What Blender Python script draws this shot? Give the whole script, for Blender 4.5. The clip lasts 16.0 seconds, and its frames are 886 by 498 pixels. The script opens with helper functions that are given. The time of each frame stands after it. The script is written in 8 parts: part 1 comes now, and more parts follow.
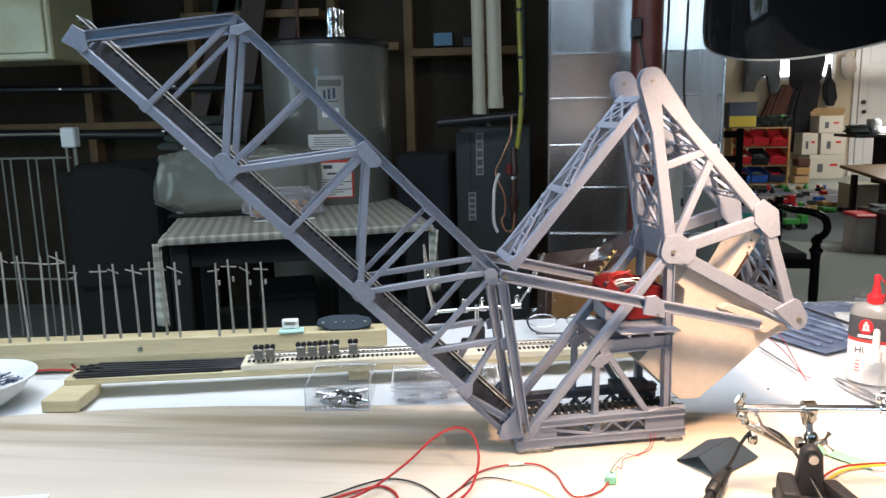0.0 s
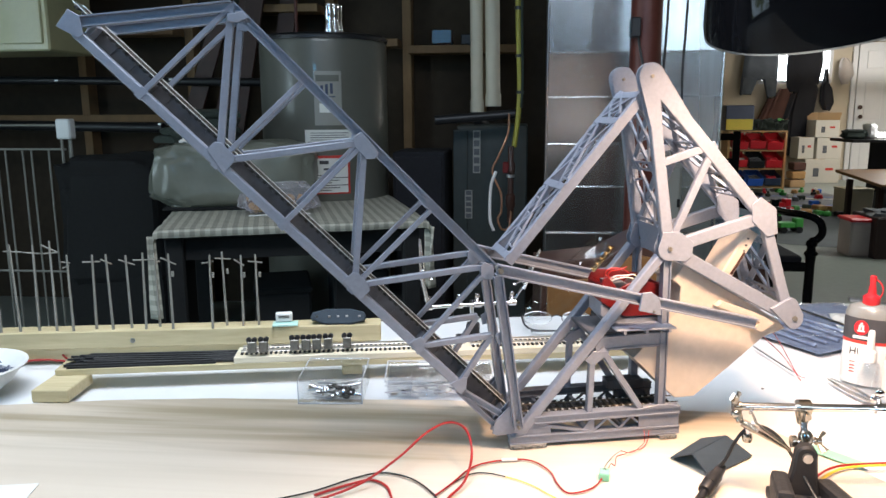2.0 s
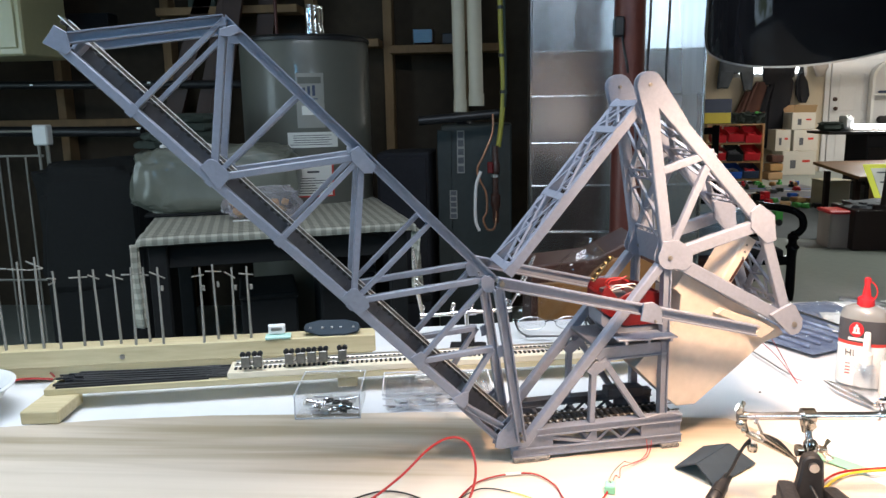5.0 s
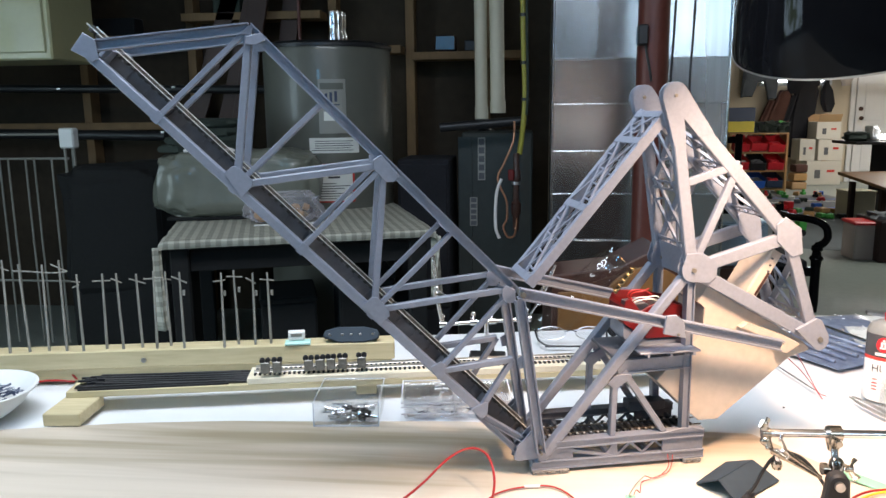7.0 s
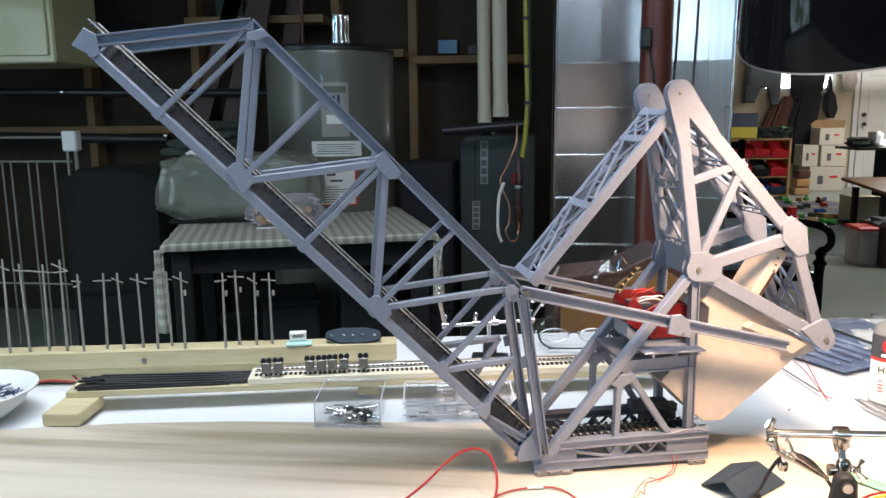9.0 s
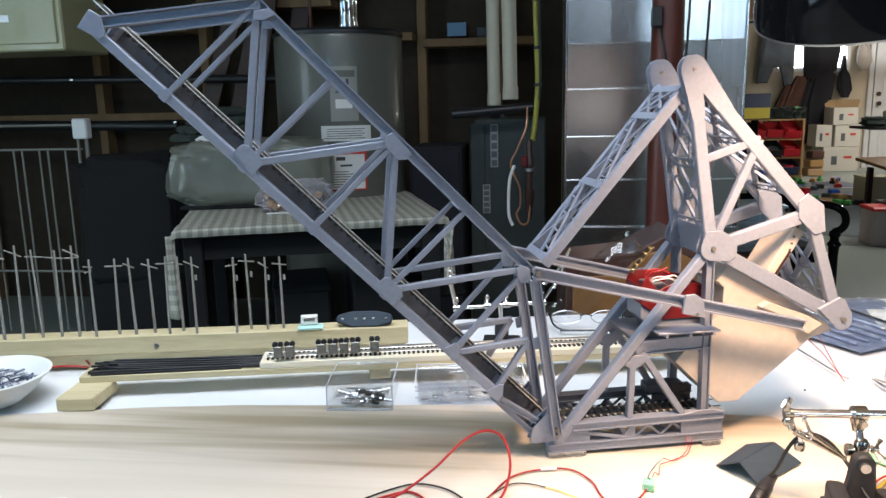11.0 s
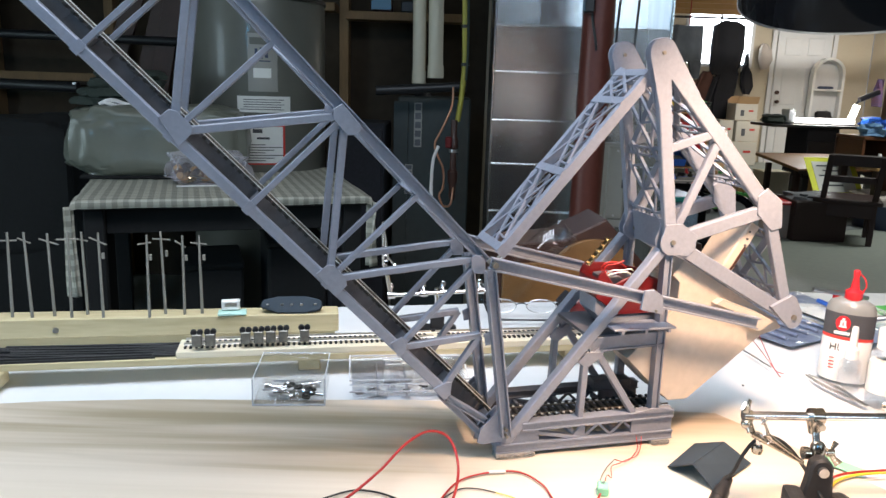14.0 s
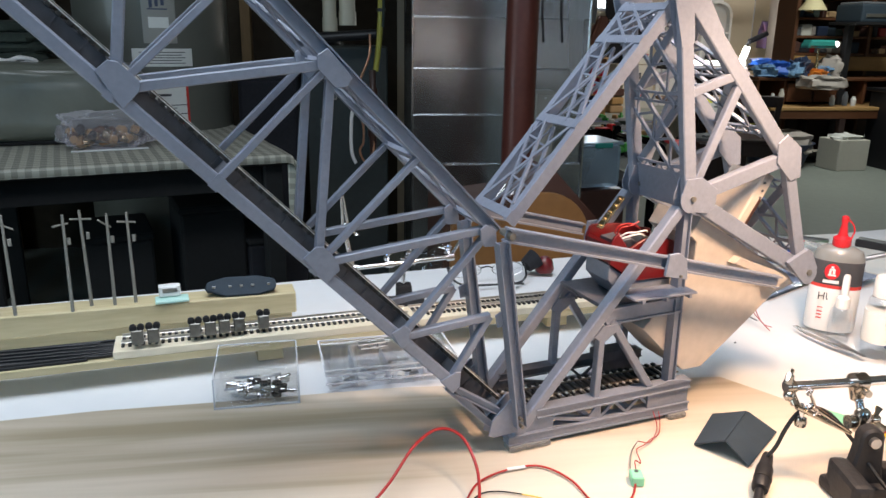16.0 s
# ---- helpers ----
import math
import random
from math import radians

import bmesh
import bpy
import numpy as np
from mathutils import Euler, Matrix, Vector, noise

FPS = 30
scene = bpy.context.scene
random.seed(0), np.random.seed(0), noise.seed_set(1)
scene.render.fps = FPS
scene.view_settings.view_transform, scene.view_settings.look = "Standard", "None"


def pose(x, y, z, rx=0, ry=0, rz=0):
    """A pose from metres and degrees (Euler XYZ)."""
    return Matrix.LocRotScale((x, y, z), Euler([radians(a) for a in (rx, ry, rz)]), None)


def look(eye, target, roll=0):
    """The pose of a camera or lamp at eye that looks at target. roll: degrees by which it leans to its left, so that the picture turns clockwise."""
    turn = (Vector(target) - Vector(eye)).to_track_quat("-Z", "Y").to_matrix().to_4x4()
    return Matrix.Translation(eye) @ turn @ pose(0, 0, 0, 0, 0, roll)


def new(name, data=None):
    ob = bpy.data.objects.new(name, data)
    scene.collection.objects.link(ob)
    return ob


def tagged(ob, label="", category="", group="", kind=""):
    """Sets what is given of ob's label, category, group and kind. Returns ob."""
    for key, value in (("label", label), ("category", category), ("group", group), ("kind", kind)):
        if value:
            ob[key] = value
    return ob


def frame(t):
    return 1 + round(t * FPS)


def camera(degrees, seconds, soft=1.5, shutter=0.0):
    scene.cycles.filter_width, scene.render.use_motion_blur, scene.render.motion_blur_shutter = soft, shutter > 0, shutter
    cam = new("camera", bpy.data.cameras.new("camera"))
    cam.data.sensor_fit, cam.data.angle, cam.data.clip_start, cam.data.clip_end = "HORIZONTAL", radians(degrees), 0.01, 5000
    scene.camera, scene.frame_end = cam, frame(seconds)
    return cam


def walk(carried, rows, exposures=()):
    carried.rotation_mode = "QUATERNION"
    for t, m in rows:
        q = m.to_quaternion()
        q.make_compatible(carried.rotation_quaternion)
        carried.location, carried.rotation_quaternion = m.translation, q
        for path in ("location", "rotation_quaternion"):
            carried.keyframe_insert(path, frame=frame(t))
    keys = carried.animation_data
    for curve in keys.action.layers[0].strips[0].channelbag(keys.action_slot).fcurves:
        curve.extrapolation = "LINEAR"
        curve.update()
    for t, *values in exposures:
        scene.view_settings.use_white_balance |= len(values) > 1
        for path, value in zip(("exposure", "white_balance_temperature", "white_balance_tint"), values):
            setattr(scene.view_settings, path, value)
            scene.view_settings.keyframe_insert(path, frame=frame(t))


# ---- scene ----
cam = camera(61.1, 16.0)
PATH = [
    (0, (0.208, 0.231, 0.393), (-0.013, 2.186, 0.036), -1.2),
    (0.5, (0.208, 0.233, 0.39), (-0.015, 2.188, 0.035), -1.3),
    (1, (0.209, 0.234, 0.387), (-0.015, 2.189, 0.032), -0.9),
    (1.5, (0.205, 0.236, 0.387), (-0.008, 2.192, 0.031), -0.2),
    (2, (0.207, 0.235, 0.386), (-0.002, 2.192, 0.026), -0.3),
    (2.5, (0.207, 0.237, 0.385), (0.001, 2.193, 0.023), -0.3),
    (3, (0.206, 0.236, 0.384), (0.004, 2.192, 0.021), 0.0),
    (3.5, (0.206, 0.239, 0.383), (0.006, 2.195, 0.016), -0.2),
    (4, (0.201, 0.242, 0.383), (0.018, 2.2, 0.018), -1.6),
    (4.2, (0.196, 0.243, 0.391), (0.047, 2.203, 0.021), -1.1),
    (6.5, (0.182, 0.253, 0.407), (-0.018, 2.21, 0.043), -0.8),
    (7, (0.183, 0.251, 0.406), (-0.026, 2.209, 0.052), -0.6),
    (7.5, (0.184, 0.252, 0.404), (-0.028, 2.21, 0.055), -0.5),
    (8, (0.183, 0.253, 0.404), (-0.033, 2.211, 0.061), -0.3),
    (8.5, (0.184, 0.254, 0.402), (-0.035, 2.213, 0.064), -0.5),
    (9, (0.182, 0.256, 0.397), (-0.033, 2.215, 0.058), -0.5),
    (9.5, (0.18, 0.259, 0.39), (-0.038, 2.214, 0.032), -0.8),
    (9.7, (0.181, 0.265, 0.394), (-0.046, 2.214, 0.007), -0.7),
    (12, (0.181, 0.261, 0.39), (-0.068, 2.211, 0.021), -1.4),
    (12.5, (0.182, 0.262, 0.39), (-0.055, 2.214, 0.024), -1.1),
    (13, (0.172, 0.27, 0.393), (-0.031, 2.226, 0.032), -0.1),
    (13.5, (0.155, 0.291, 0.392), (0.046, 2.254, 0.024), 1.0),
    (14, (0.135, 0.325, 0.386), (0.132, 2.278, -0.044), 1.9),
    (14.5, (0.135, 0.355, 0.386), (0.159, 2.303, -0.065), 1.4),
    (15, (0.115, 0.397, 0.378), (0.199, 2.329, -0.132), 1.5),
    (15.2, (0.108, 0.412, 0.378), (0.212, 2.341, -0.14), 1.3),
    (15.5, (0.082, 0.439, 0.373), (0.248, 2.36, -0.158), 1.1),
    (16, (0.049, 0.441, 0.376), (0.305, 2.348, -0.172), 0.9),
]
walk(cam, [(t, look(eye, target, roll)) for t, eye, target, roll in PATH],
     [(0, 0.19), (4.2, 0.19), (9.7, 0.16), (12.5, 0.16), (13.5, 0.16), (14, 0.14), (14.5, -0.04), (16, -0.22)])

# ---------------------------------------------------------------- world, lights, exposure
FLOOR = -0.68
CEIL = 1.72

world = bpy.data.worlds.new("world")
scene.world = world
world.use_nodes = True
world.node_tree.nodes["Background"].inputs[0].default_value = (0.75, 0.85, 1.0, 1)
world.node_tree.nodes["Background"].inputs[1].default_value = 0.25


def lamp(name, kind, at, target, power, colour, **extra):
    data = bpy.data.lights.new(name, kind)
    data.energy, data.color = power, colour
    for key, value in extra.items():
        if key == "size":
            data.size = value
        elif key == "size_y":
            data.shape, data.size_y = "RECTANGLE", value
        elif key == "soft":
            data.shadow_soft_size = value
        elif key == "spot":
            data.spot_size, data.spot_blend = radians(value), 1.0
    ob = new(name, data)
    ob.matrix_world = look(at, target)
    return ob


SHADE = Vector((0.4755, 0.953, 0.4745))
SHADE_AXIS = Vector((0.294, 0.354, -1.0)).normalized()
lamp("desk_lamp_light", "SPOT", SHADE - SHADE_AXIS * 0.02 + Vector((-0.01, -0.04, 0)), SHADE + SHADE_AXIS + Vector((-0.01, -0.04, 0)), 26.0, (1.0, 0.67, 0.45), soft=0.05, spot=158)
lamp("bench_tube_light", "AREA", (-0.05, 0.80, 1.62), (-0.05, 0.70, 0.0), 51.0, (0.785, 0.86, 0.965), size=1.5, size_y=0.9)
# added fill that turns the span's front faces blue; no known source
lamp("blue_fill_light", "AREA", (-0.8, -1.53, 1.22), (-0.2, 1.2, 0.2), 16.5, (0.13, 0.53, 1.0), size=0.5, size_y=0.72)
lamp("desk_tube_light", "POINT", (4.25, 8.50, 0.36), (4.25, 8.5, 0.0), 29.0, (0.96, 0.98, 1.0), soft=0.08)
# two unseen fill lights added to brighten the far wall, door and shelves
lamp("far_fill_light", "AREA", (5.6, 10.3, 1.66), (5.6, 10.5, 0.0), 84.0, (0.98, 0.95, 0.90), size=1.3, size_y=0.3)
lamp("far_fill_light", "AREA", (4.0, 5.7, 1.66), (4.0, 5.7, 0.0), 42.0, (0.95, 1.0, 0.95), size=1.3, size_y=0.3)

# ---------------------------------------------------------------- materials


def material(name, colour, rough=0.6, metal=0.0, grain=60.0, vary=0.12, bump=0.15, stretch=(1, 1, 1), second=None, spread=5.0,
             alpha=None, transmission=0.0, coat=0.0, ior=1.45, emit=0.0, per_object=0.0, sheen=0.0):
    """Base colour with grain and broad stains, roughness wear and fine relief."""
    m = bpy.data.materials.new(name)
    m.use_nodes = True
    nt = m.node_tree
    n, link = nt.nodes, nt.links.new
    b = n["Principled BSDF"]
    tc = n.new("ShaderNodeTexCoord")
    mp = n.new("ShaderNodeMapping")
    mp.inputs["Scale"].default_value = stretch
    link(tc.outputs["Object"], mp.inputs["Vector"])
    fine = n.new("ShaderNodeTexNoise")
    fine.inputs["Scale"].default_value, fine.inputs["Detail"].default_value = grain, 6
    broad = n.new("ShaderNodeTexNoise")
    broad.inputs["Scale"].default_value, broad.inputs["Detail"].default_value = spread, 3
    link(mp.outputs[0], fine.inputs["Vector"])
    link(mp.outputs[0], broad.inputs["Vector"])
    c1 = [max(0, c * (1 - vary)) for c in colour]
    c2 = list(second) if second else [min(1, c * (1 + vary)) for c in colour]
    mix = n.new("ShaderNodeMix")
    mix.data_type = "RGBA"
    mix.inputs[6].default_value, mix.inputs[7].default_value = (*c1, 1), (*c2, 1)
    add = n.new("ShaderNodeMath")
    add.operation, add.use_clamp = "ADD", True
    half = n.new("ShaderNodeMath")
    half.operation = "MULTIPLY_ADD"
    half.inputs[1].default_value, half.inputs[2].default_value = 1.1, -0.3
    link(fine.outputs["Fac"], half.inputs[0])
    bro = n.new("ShaderNodeMath")
    bro.operation = "MULTIPLY_ADD"
    bro.inputs[1].default_value, bro.inputs[2].default_value = 1.2, -0.4
    link(broad.outputs["Fac"], bro.inputs[0])
    link(half.outputs[0], add.inputs[0])
    link(bro.outputs[0], add.inputs[1])
    fac = add.outputs[0]
    if per_object:
        info = n.new("ShaderNodeObjectInfo")
        ma = n.new("ShaderNodeMath")
        ma.operation, ma.use_clamp = "MULTIPLY_ADD", True
        ma.inputs[1].default_value = per_object
        link(info.outputs["Random"], ma.inputs[0])
        link(fac, ma.inputs[2])
        fac = ma.outputs[0]
    link(fac, mix.inputs[0])
    link(mix.outputs[2], b.inputs["Base Color"])
    rr = n.new("ShaderNodeMapRange")
    rr.inputs[3].default_value, rr.inputs[4].default_value = max(0.02, rough - 0.08), min(1, rough + 0.1)
    link(broad.outputs["Fac"], rr.inputs[0])
    link(rr.outputs[0], b.inputs["Roughness"])
    b.inputs["Metallic"].default_value = metal
    b.inputs["IOR"].default_value = ior
    b.inputs["Transmission Weight"].default_value = transmission
    b.inputs["Coat Weight"].default_value = coat
    b.inputs["Sheen Weight"].default_value = sheen
    if emit:
        b.inputs["Emission Color"].default_value, b.inputs["Emission Strength"].default_value = (*colour, 1), emit
    if bump:
        bp = n.new("ShaderNodeBump")
        bp.inputs["Strength"].default_value, bp.inputs["Distance"].default_value = bump, 0.0015
        link(fine.outputs["Fac"], bp.inputs["Height"])
        link(bp.outputs[0], b.inputs["Normal"])
    return m


def clear(name, colour, rough=0.03, mixing=0.82, milky=True):
    """Thin clear plastic: mostly see-through, with a glossy skin."""
    m = bpy.data.materials.new(name)
    m.use_nodes = True
    n, link = m.node_tree.nodes, m.node_tree.links.new
    for x in list(n):
        n.remove(x)
    out = n.new("ShaderNodeOutputMaterial")
    tr = n.new("ShaderNodeBsdfTransparent")
    tr.inputs[0].default_value = (*colour, 1)
    gl = n.new("ShaderNodeBsdfPrincipled" if milky else "ShaderNodeBsdfGlossy")
    gl.inputs[0].default_value = (*colour, 1)
    gl.inputs["Roughness"].default_value = rough
    mx = n.new("ShaderNodeMixShader")
    fr = n.new("ShaderNodeLayerWeight")
    fr.inputs[0].default_value = 0.25
    ma = n.new("ShaderNodeMath")
    ma.operation, ma.use_clamp = "MULTIPLY_ADD", True
    ma.inputs[1].default_value, ma.inputs[2].default_value = 0.6 if milky else 0.30, 1 - mixing
    link(fr.outputs["Facing"], ma.inputs[0])
    link(ma.outputs[0], mx.inputs[0])
    link(tr.outputs[0], mx.inputs[1])
    link(gl.outputs[0], mx.inputs[2])
    link(mx.outputs[0], out.inputs[0])
    return m


M = {}
M["paint"] = material("silver_grey_paint", (0.213, 0.233, 0.286), 0.36, 0.1, 220, 0.14, 0.18, spread=14)
M["dark_grey"] = material("dark_grey_finish", (0.080, 0.08, 0.092), 0.55, 0.0, 120, 0.3, 0.2, spread=22)
M["rail"] = material("nickel_rail", (0.86, 0.84, 0.80), 0.40, 0.5, 300, 0.15, 0.05)
M["tie"] = material("black_plastic_tie", (0.022, 0.02, 0.018), 0.6, 0, 200, 0.3, 0.2)
M["balsa"] = material("bare_card_and_balsa", (0.43, 0.375, 0.325), 0.7, 0, 90, 0.08, 0.12, spread=9, second=(0.52, 0.46, 0.40))
M["red"] = material("red_plastic", (0.115, 0.006, 0.007), 0.35, 0, 120, 0.1, 0.05, coat=0.2)
M["dull_rail"] = material("dull_nickel_rail", (0.62, 0.58, 0.52), 0.35, 0.6, 200, 0.2, 0.1)
M["old_rail"] = material("browned_rail", (0.20, 0.165, 0.13), 0.45, 0.6, 200, 0.3, 0.1)
M["gunmetal"] = material("dark_cast_metal", (0.20, 0.19, 0.165), 0.4, 0.55, 200, 0.25, 0.15, spread=40)
M["bright_steel"] = material("bright_pressed_steel", (0.80, 0.80, 0.79), 0.24, 1.0, 150, 0.1, 0.05)
M["pack_blue"] = material("pale_blue_sprue", (0.15, 0.195, 0.33), 0.4, 0, 60, 0.3, 0.3, spread=30, second=(0.30, 0.36, 0.48))
M["brass"] = material("brass_terminal", (0.66, 0.49, 0.27), 0.25, 1.0, 200, 0.1, 0.05)
M["chrome"] = material("chrome_plate", (0.72, 0.72, 0.74), 0.16, 1.0, 90, 0.06, 0.02)
M["steel"] = material("dull_steel", (0.45, 0.45, 0.45), 0.35, 1.0, 150, 0.15, 0.05)
M["worn_chrome"] = material("worn_chrome_plate", (0.42, 0.395, 0.35), 0.20, 1.0, 180, 0.25, 0.12, spread=60)
M["white_board"] = material("white_paper", (0.70, 0.71, 0.72), 0.6, 0, 40, 0.03, 0.05, spread=3)
M["pine"] = material("pine_wood", (0.52, 0.43, 0.24), 0.6, 0, 30, 0.12, 0.15, stretch=(0.6, 6, 6), second=(0.66, 0.56, 0.35), spread=5)
M["stud"] = material("old_framing_lumber", (0.22, 0.135, 0.065), 0.75, 0, 26, 0.2, 0.2, stretch=(5, 5, 0.6), spread=3)
M["maple"] = material("pale_strip_wood", (0.72, 0.62, 0.44), 0.6, 0, 30, 0.05, 0.1, stretch=(0.5, 6, 6), second=(0.8, 0.72, 0.56), spread=5)
M["pole"] = material("grey_pole", (0.24, 0.23, 0.20), 0.7, 0, 200, 0.15, 0.2)
M["black"] = material("black_plastic", (0.014, 0.014, 0.016), 0.4, 0, 150, 0.25, 0.1)
M["gloss_black"] = material("glossy_black_enamel", (0.005, 0.005, 0.006), 0.09, 0, 60, 0.2, 0.02, ior=1.21)
gloss = M["gloss_black"].node_tree
gloss.links.remove(gloss.nodes["Principled BSDF"].inputs["Roughness"].links[0])
gloss.nodes["Principled BSDF"].inputs["Roughness"].default_value = 0.05
# near-black colour keeps the space under and behind the cloth table black
M["soft_black"] = material("matt_near_black", (0.008, 0.008, 0.008), 0.9, 0, 60, 0.3, 0.3, spread=6)
M["cast"] = material("cast_iron", (0.02, 0.02, 0.022), 0.55, 0.2, 160, 0.3, 0.4)
M["wall"] = material("cream_wall_paint", (0.52, 0.45, 0.34), 0.85, 0, 60, 0.05, 0.1, spread=2)
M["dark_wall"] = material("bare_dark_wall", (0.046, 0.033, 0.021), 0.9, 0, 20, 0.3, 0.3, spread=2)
M["concrete"] = material("smooth_concrete", (0.25, 0.27, 0.24), 0.55, 0, 30, 0.1, 0.1, spread=1.2)
M["ceil"] = material("ceiling_board", (0.34, 0.32, 0.28), 0.9, 0, 40, 0.06, 0.1)
M["heater"] = material("grey_enamel", (0.112, 0.112, 0.094), 0.4, 0, 30, 0.06, 0.05, spread=2, coat=0.2)
M["panel_grey"] = material("pale_grey_panel", (0.27, 0.265, 0.24), 0.4, 0, 30, 0.06, 0.05)
M["furnace"] = material("dark_green_grey_steel", (0.035, 0.042, 0.04), 0.45, 0.2, 40, 0.15, 0.08)
M["galv"] = material("galvanised_sheet", (0.52, 0.54, 0.56), 0.24, 1.0, 26, 0.16, 0.10, stretch=(2.5, 2.5, 0.12), spread=2)
M["pillar"] = material("oxide_red_steel", (0.10, 0.028, 0.02), 0.4, 0.1, 60, 0.18, 0.1, spread=6)
M["pvc"] = material("off_white_pvc", (0.52, 0.47, 0.36), 0.4, 0, 40, 0.05, 0.03)
M["yellow"] = material("yellow_sheath", (0.30, 0.275, 0.04), 0.45, 0, 60, 0.15, 0.1)
M["copper"] = material("copper_tube", (0.72, 0.36, 0.22), 0.3, 1.0, 60, 0.12, 0.05)
M["white"] = material("white_plastic", (0.72, 0.72, 0.70), 0.4, 0, 60, 0.04, 0.03)
M["label"] = material("paper_label", (0.70, 0.70, 0.66), 0.7, 0, 60, 0.05, 0.02)
M["ink"] = material("printing_ink", (0.05, 0.05, 0.055), 0.6, 0, 60, 0.2, 0.0)
M["red_ink"] = material("red_printing_ink", (0.52, 0.04, 0.03), 0.6, 0, 60, 0.1, 0.0)
M["wire_red"] = material("red_wire", (0.34, 0.018, 0.016), 0.35, 0, 100, 0.1, 0.02)
M["wire_black"] = material("black_wire", (0.015, 0.015, 0.015), 0.4, 0, 100, 0.1, 0.02)
M["wire_white"] = material("white_wire", (0.75, 0.72, 0.7), 0.4, 0, 100, 0.05, 0.02)
M["wire_yellow"] = material("yellow_wire", (0.75, 0.50, 0.04), 0.4, 0, 100, 0.1, 0.02)
M["green"] = material("green_tape", (0.24, 0.58, 0.36), 0.6, 0, 60, 0.08, 0.05)
M["aqua"] = material("pale_aqua_plastic", (0.45, 0.70, 0.62), 0.4, 0, 60, 0.06, 0.02)
M["slate"] = material("slate_blue_grey_card", (0.026, 0.040, 0.055), 0.6, 0, 90, 0.12, 0.1)
M["dark_blue"] = material("dark_blue_plastic", (0.03, 0.045, 0.09), 0.4, 0, 90, 0.1, 0.05)
M["tub_clear"] = clear("hazy_clear_plastic", (0.90, 0.91, 0.93), 0.15, 0.90, False)
M["foot_clear"] = clear("scratched_clear_plastic", (0.56, 0.55, 0.53), 0.22, 0.80)
M["clear"] = clear("clear_plastic", (0.975, 0.98, 0.985), 0.04, 0.96, False)
M["shoulder"] = material("grey_translucent_plastic", (0.22, 0.22, 0.21), 0.3, 0, 60, 0.1, 0.03, coat=0.3)
M["tub_blue"] = clear("bluish_tub_plastic", (0.62, 0.76, 0.86), 0.15, 0.78)
M["tub_pink"] = clear("pinkish_tub_plastic", (0.80, 0.70, 0.66), 0.15, 0.66)
M["beige_card"] = material("beige_cardboard", (0.60, 0.56, 0.40), 0.8, 0, 60, 0.08, 0.1)
M["frosted"] = clear("frosted_plastic", (0.86, 0.88, 0.92), 0.25, 0.6)
M["film"] = clear("plastic_film", (0.85, 0.86, 0.84), 0.10, 0.80)
M["bag_film"] = clear("crinkled_bag_film", (0.93, 0.91, 0.95), 0.10, 0.90)
M["darkwood"] = material("dark_stained_wood", (0.024, 0.010, 0.008), 0.6, 0, 40, 0.25, 0.08, stretch=(6, 6, 0.8), coat=0.03)
M["redwood"] = material("red_brown_wood", (0.11, 0.042, 0.018), 0.45, 0, 36, 0.2, 0.1, stretch=(0.8, 6, 6))
M["oak"] = material("golden_oak", (0.42, 0.24, 0.09), 0.45, 0, 36, 0.15, 0.1, stretch=(0.8, 6, 6))
M["carton"] = material("white_carton", (0.56, 0.53, 0.46), 0.75, 0, 40, 0.05, 0.1)
M["panel_cream"] = material("yellowed_cream_enamel", (0.50, 0.475, 0.275), 0.4, 0, 40, 0.05, 0.05, coat=0.2)
M["brown_card"] = material("brown_cardboard", (0.42, 0.27, 0.14), 0.8, 0, 60, 0.08, 0.15)
M["door"] = material("white_door_paint", (0.62, 0.62, 0.62), 0.45, 0, 40, 0.04, 0.05)
M["cloth_dark"] = material("dark_cloth", (0.014, 0.014, 0.018), 0.9, 0, 120, 0.35, 0.5, spread=8)
M["cloth_grey"] = material("grey_cloth", (0.10, 0.105, 0.115), 0.9, 0, 120, 0.25, 0.5, spread=8, sheen=0.2)
M["cloth_blue_grey"] = material("blue_grey_cloth", (0.10, 0.115, 0.135), 0.9, 0, 120, 0.25, 0.5, spread=8)
M["cloth_pink"] = material("pink_cloth", (0.30, 0.10, 0.15), 0.9, 0, 120, 0.3, 0.4, spread=8, second=(0.12, 0.14, 0.32))
M["blue_cloth"] = material("bright_blue_cloth", (0.05, 0.17, 0.42), 0.7, 0, 60, 0.3, 0.4, spread=9, second=(0.30, 0.48, 0.62))
M["rug_grey"] = material("grey_rug", (0.15, 0.16, 0.165), 0.95, 0, 160, 0.2, 0.5, spread=5)
M["cream_shade"] = material("cream_lamp_shade", (0.72, 0.62, 0.36), 0.7, 0, 60, 0.05, 0.05)
M["cloth_brown"] = material("brown_cloth", (0.09, 0.04, 0.03), 0.9, 0, 120, 0.25, 0.5, spread=8)
M["cloth_beige"] = material("beige_cloth", (0.42, 0.37, 0.33), 0.9, 0, 120, 0.15, 0.5, spread=8)
M["cloth_green"] = material("dark_green_cloth", (0.03, 0.04, 0.032), 0.9, 0, 90, 0.3, 0.6, spread=6)
M["blue"] = material("blue_plastic", (0.02, 0.11, 0.50), 0.45, 0, 60, 0.1, 0.05)
M["redtoy"] = material("bright_red_plastic", (0.58, 0.018, 0.026), 0.4, 0, 60, 0.1, 0.05)
M["greentoy"] = material("bright_green_plastic", (0.06, 0.32, 0.06), 0.45, 0, 60, 0.1, 0.05)
M["poster_yellow"] = material("acid_yellow_print", (0.78, 0.80, 0.08), 0.6, 0, 60, 0.06, 0.02)
